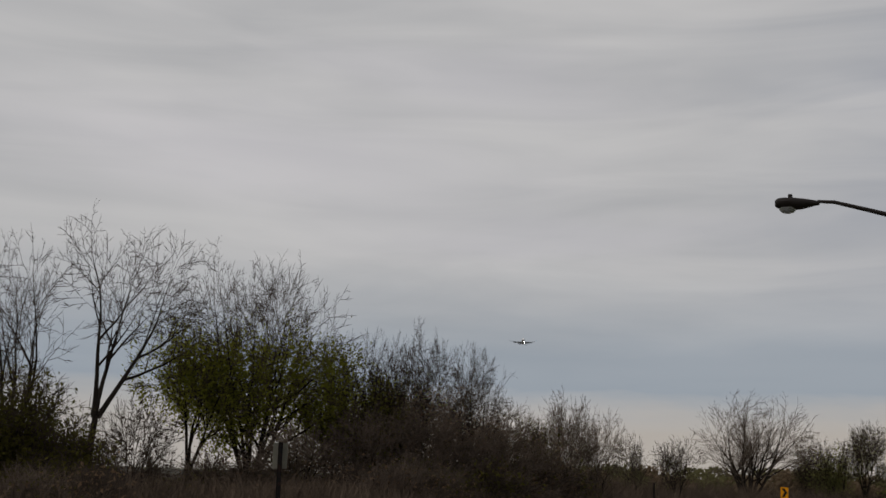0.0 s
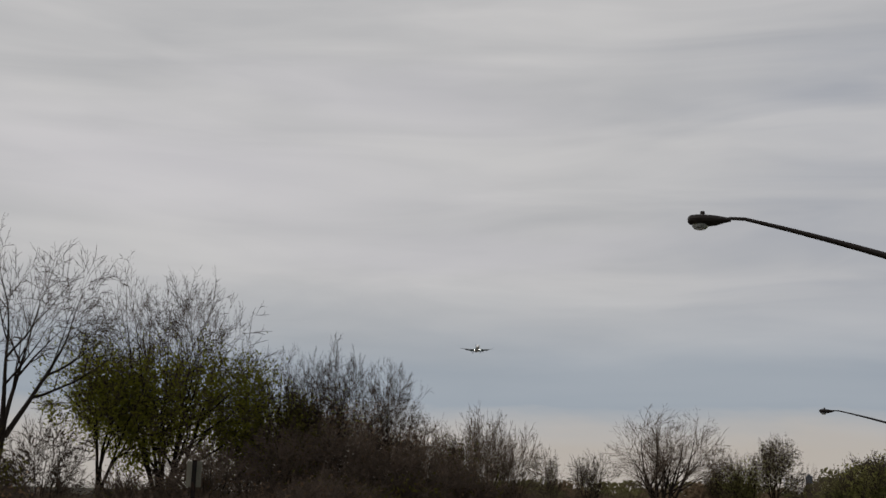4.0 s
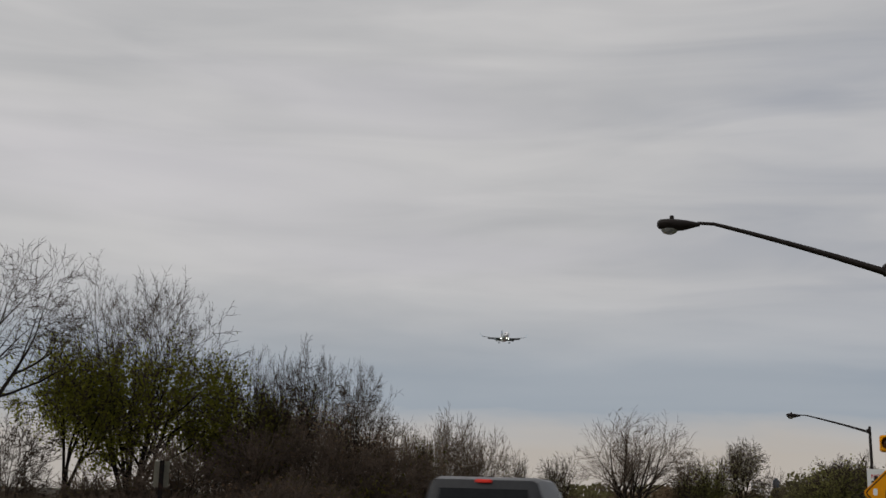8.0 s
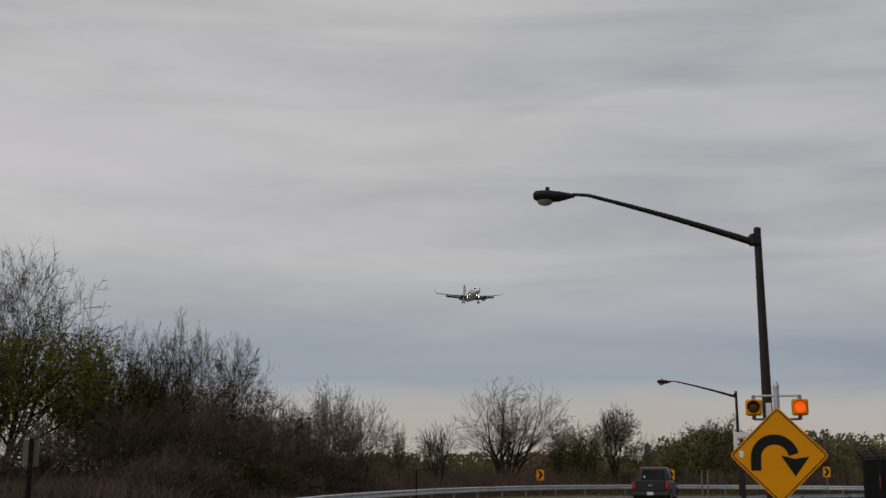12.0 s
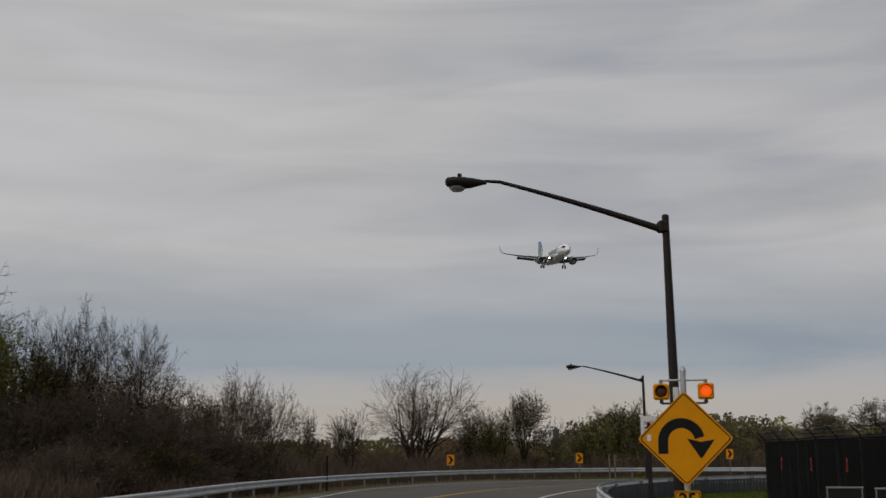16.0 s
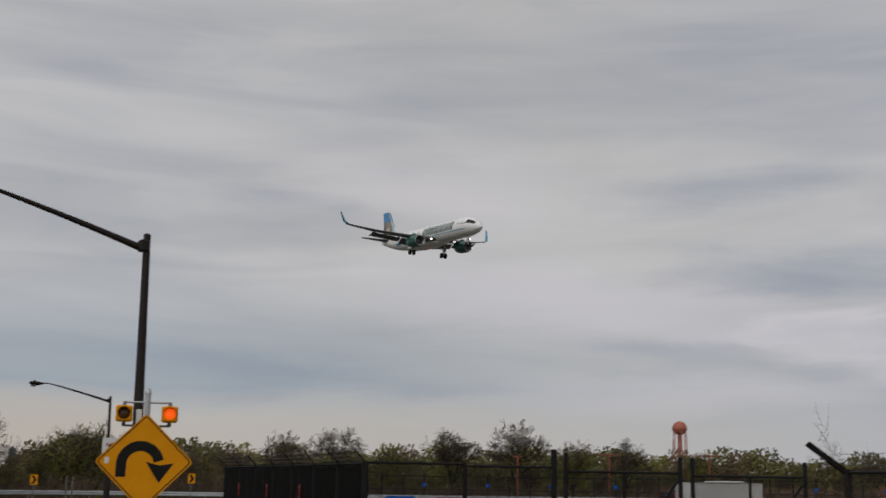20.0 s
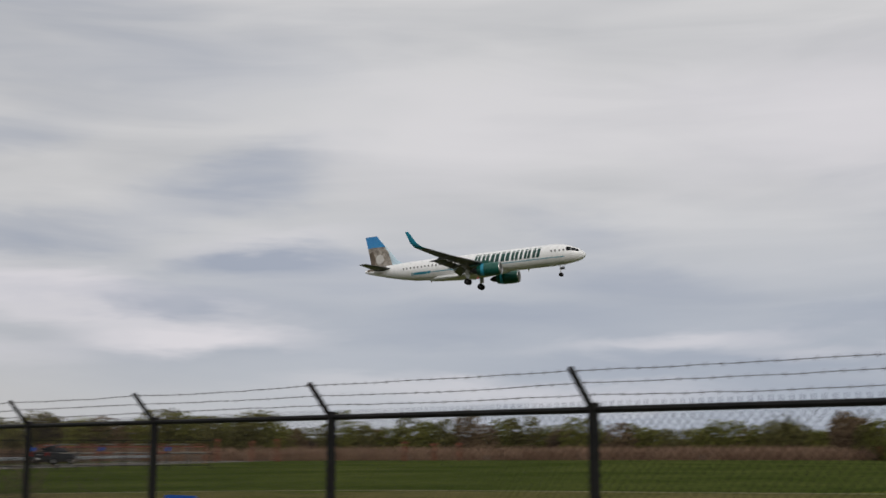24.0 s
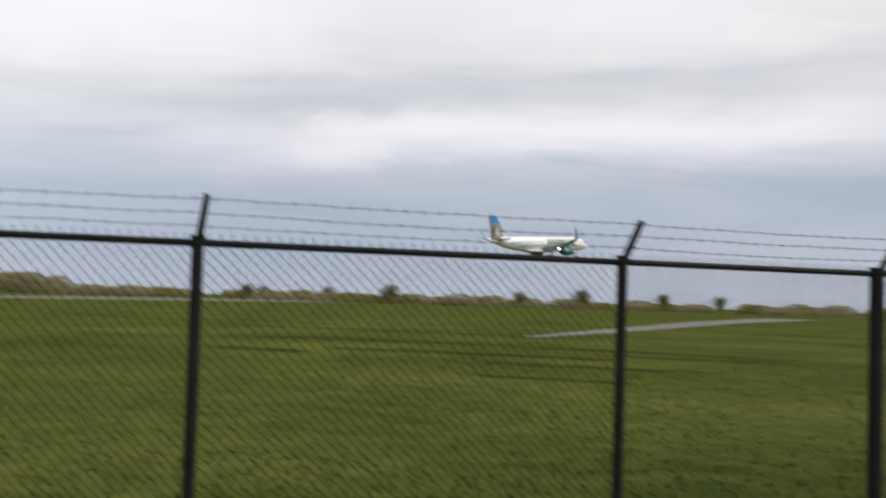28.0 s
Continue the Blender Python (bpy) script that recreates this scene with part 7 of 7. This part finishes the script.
    part("brake_lamp", Geo().box((-1.0, 0, 1.865), (0.06, 0.20, 0.045), 0.01), "brake_red", cab, "red high brake lamp")
    part("sticker", Geo().prism(rounded(0.09, 0.09, 0.044), 0.004, Matrix.Translation((-1.122, 0.45, 1.42)) @ Matrix.Rotation(-math.pi / 2, 4, "Z") @ Matrix.Rotation(radians(-16), 4, "X")), "sign_white", cab, "round white window sticker")
    part("front_bumper", Geo().box((2.62, 0, 0.55), (0.16, 1.78, 0.24), 0.05), "car_trim", t)
    part("grille", Geo().box((2.63, 0, 0.86), (0.06, 1.2, 0.22), 0.02), "car_trim", t)
    for s in (-1, 1):
        part("headlight", Geo().box((2.55, s * 0.74, 0.90), (0.12, 0.3, 0.16), 0.03), "lamp_glass", t)
    part("underbody", Geo().box((0, 0, 0.42), (4.6, 1.5, 0.22), 0.03), "car_trim", t)
    return t


truck = pickup()


def motions():
    walk(plane, [(t, pose(x, y, z, 0, -p, 90 - h)) for t, x, y, z, h, p in PLANE])
    rows = [(t, pose(x, y, 0.014, 0, 0, 90 - h)) for t, x, y, h in TRUCK]
    walk(truck, rows)


PLANE = [
    (0.0, -80.4, 1530.2, 177.4, 175.8, 2.3),
    (3.0, -38.5, 1293.4, 156.8, 175.9, 1.9),
    (5.5, -6.7, 1091.7, 140.4, 176.0, 0.6),
    (8.0, 23.6, 888.0, 121.8, 176.1, -0.6),
    (11.0, 50.9, 650.2, 95.5, 176.0, -0.3),
    (15.0, 90.0, 444.2, 75.3, 179.6, -1.7),
    (17.0, 109.5, 347.7, 65.4, 181.6, -2.7),
    (18.0, 116.8, 297.5, 60.8, 182.9, -2.3),
    (19.0, 124.6, 251.4, 56.6, 184.1, -3.3),
    (20.0, 134.8, 208.0, 53.3, 184.8, -3.2),
    (21.0, 153.1, 170.3, 51.0, 185.7, -1.3),
    (21.5, 164.0, 153.8, 48.2, 186.2, -0.6),
    (23.5, 212.6, 110.6, 38.3, 181.7, 2.6),
    (24.0, 213.5, 64.5, 35.9, 181.5, 3.3),
    (24.5, 230.8, 38.7, 33.3, 181.2, 3.0),
    (25.0, 235.9, -9.2, 30.5, 181.3, 2.6),
    (25.5, 229.4, -58.6, 28.6, 181.6, 2.8),
    (26.0, 219.5, -108.2, 25.9, 182.2, 3.2),
    (26.5, 213.1, -150.9, 24.0, 182.3, 3.1),
    (27.0, 212.5, -189.8, 22.3, 182.0, 3.2),
    (27.5, 214.9, -230.3, 20.7, 181.5, 2.9),
    (28.0, 217.4, -273.2, 18.9, 181.0, 3.0),
]
TRUCK = [(0.0, -17.4, -66.0, 12), (3.0, -11.4, -38.0, 12), (5.5, -6.2, -12.5, 12), (6.6, -3.8, -1.0, 12), (7.0, -2.8, 3.6, 13), (7.3, -1.9, 7.6, 14), (7.58, -0.95, 10.2, 14), (7.8, -0.22, 13.6, 14), (8.0, 0.42, 16.2, 14), (8.3, 1.45, 19.9, 14), (8.8, 3.25, 25.6, 13), (9.5, 5.7, 34.8, 12), (10.5, 9.4, 46.6, 14), (11.0, 11.4, 51.8, 16), (12.4, 18.4, 66.4, 24), (13.5, 25.4, 74.0, 40), (14.6, 33.6, 79.6, 54), (16.0, 44.0, 78.5, 78), (17.0, 50.4, 75.8, 84), (18.0, 56.6, 73.2, 82), (18.5, 60.0, 71.6, 82), (20.0, 71.0, 70.2, 86), (24.0, 100.0, 71.5, 85), (28.0, 130.0, 74.5, 83)]
motions()
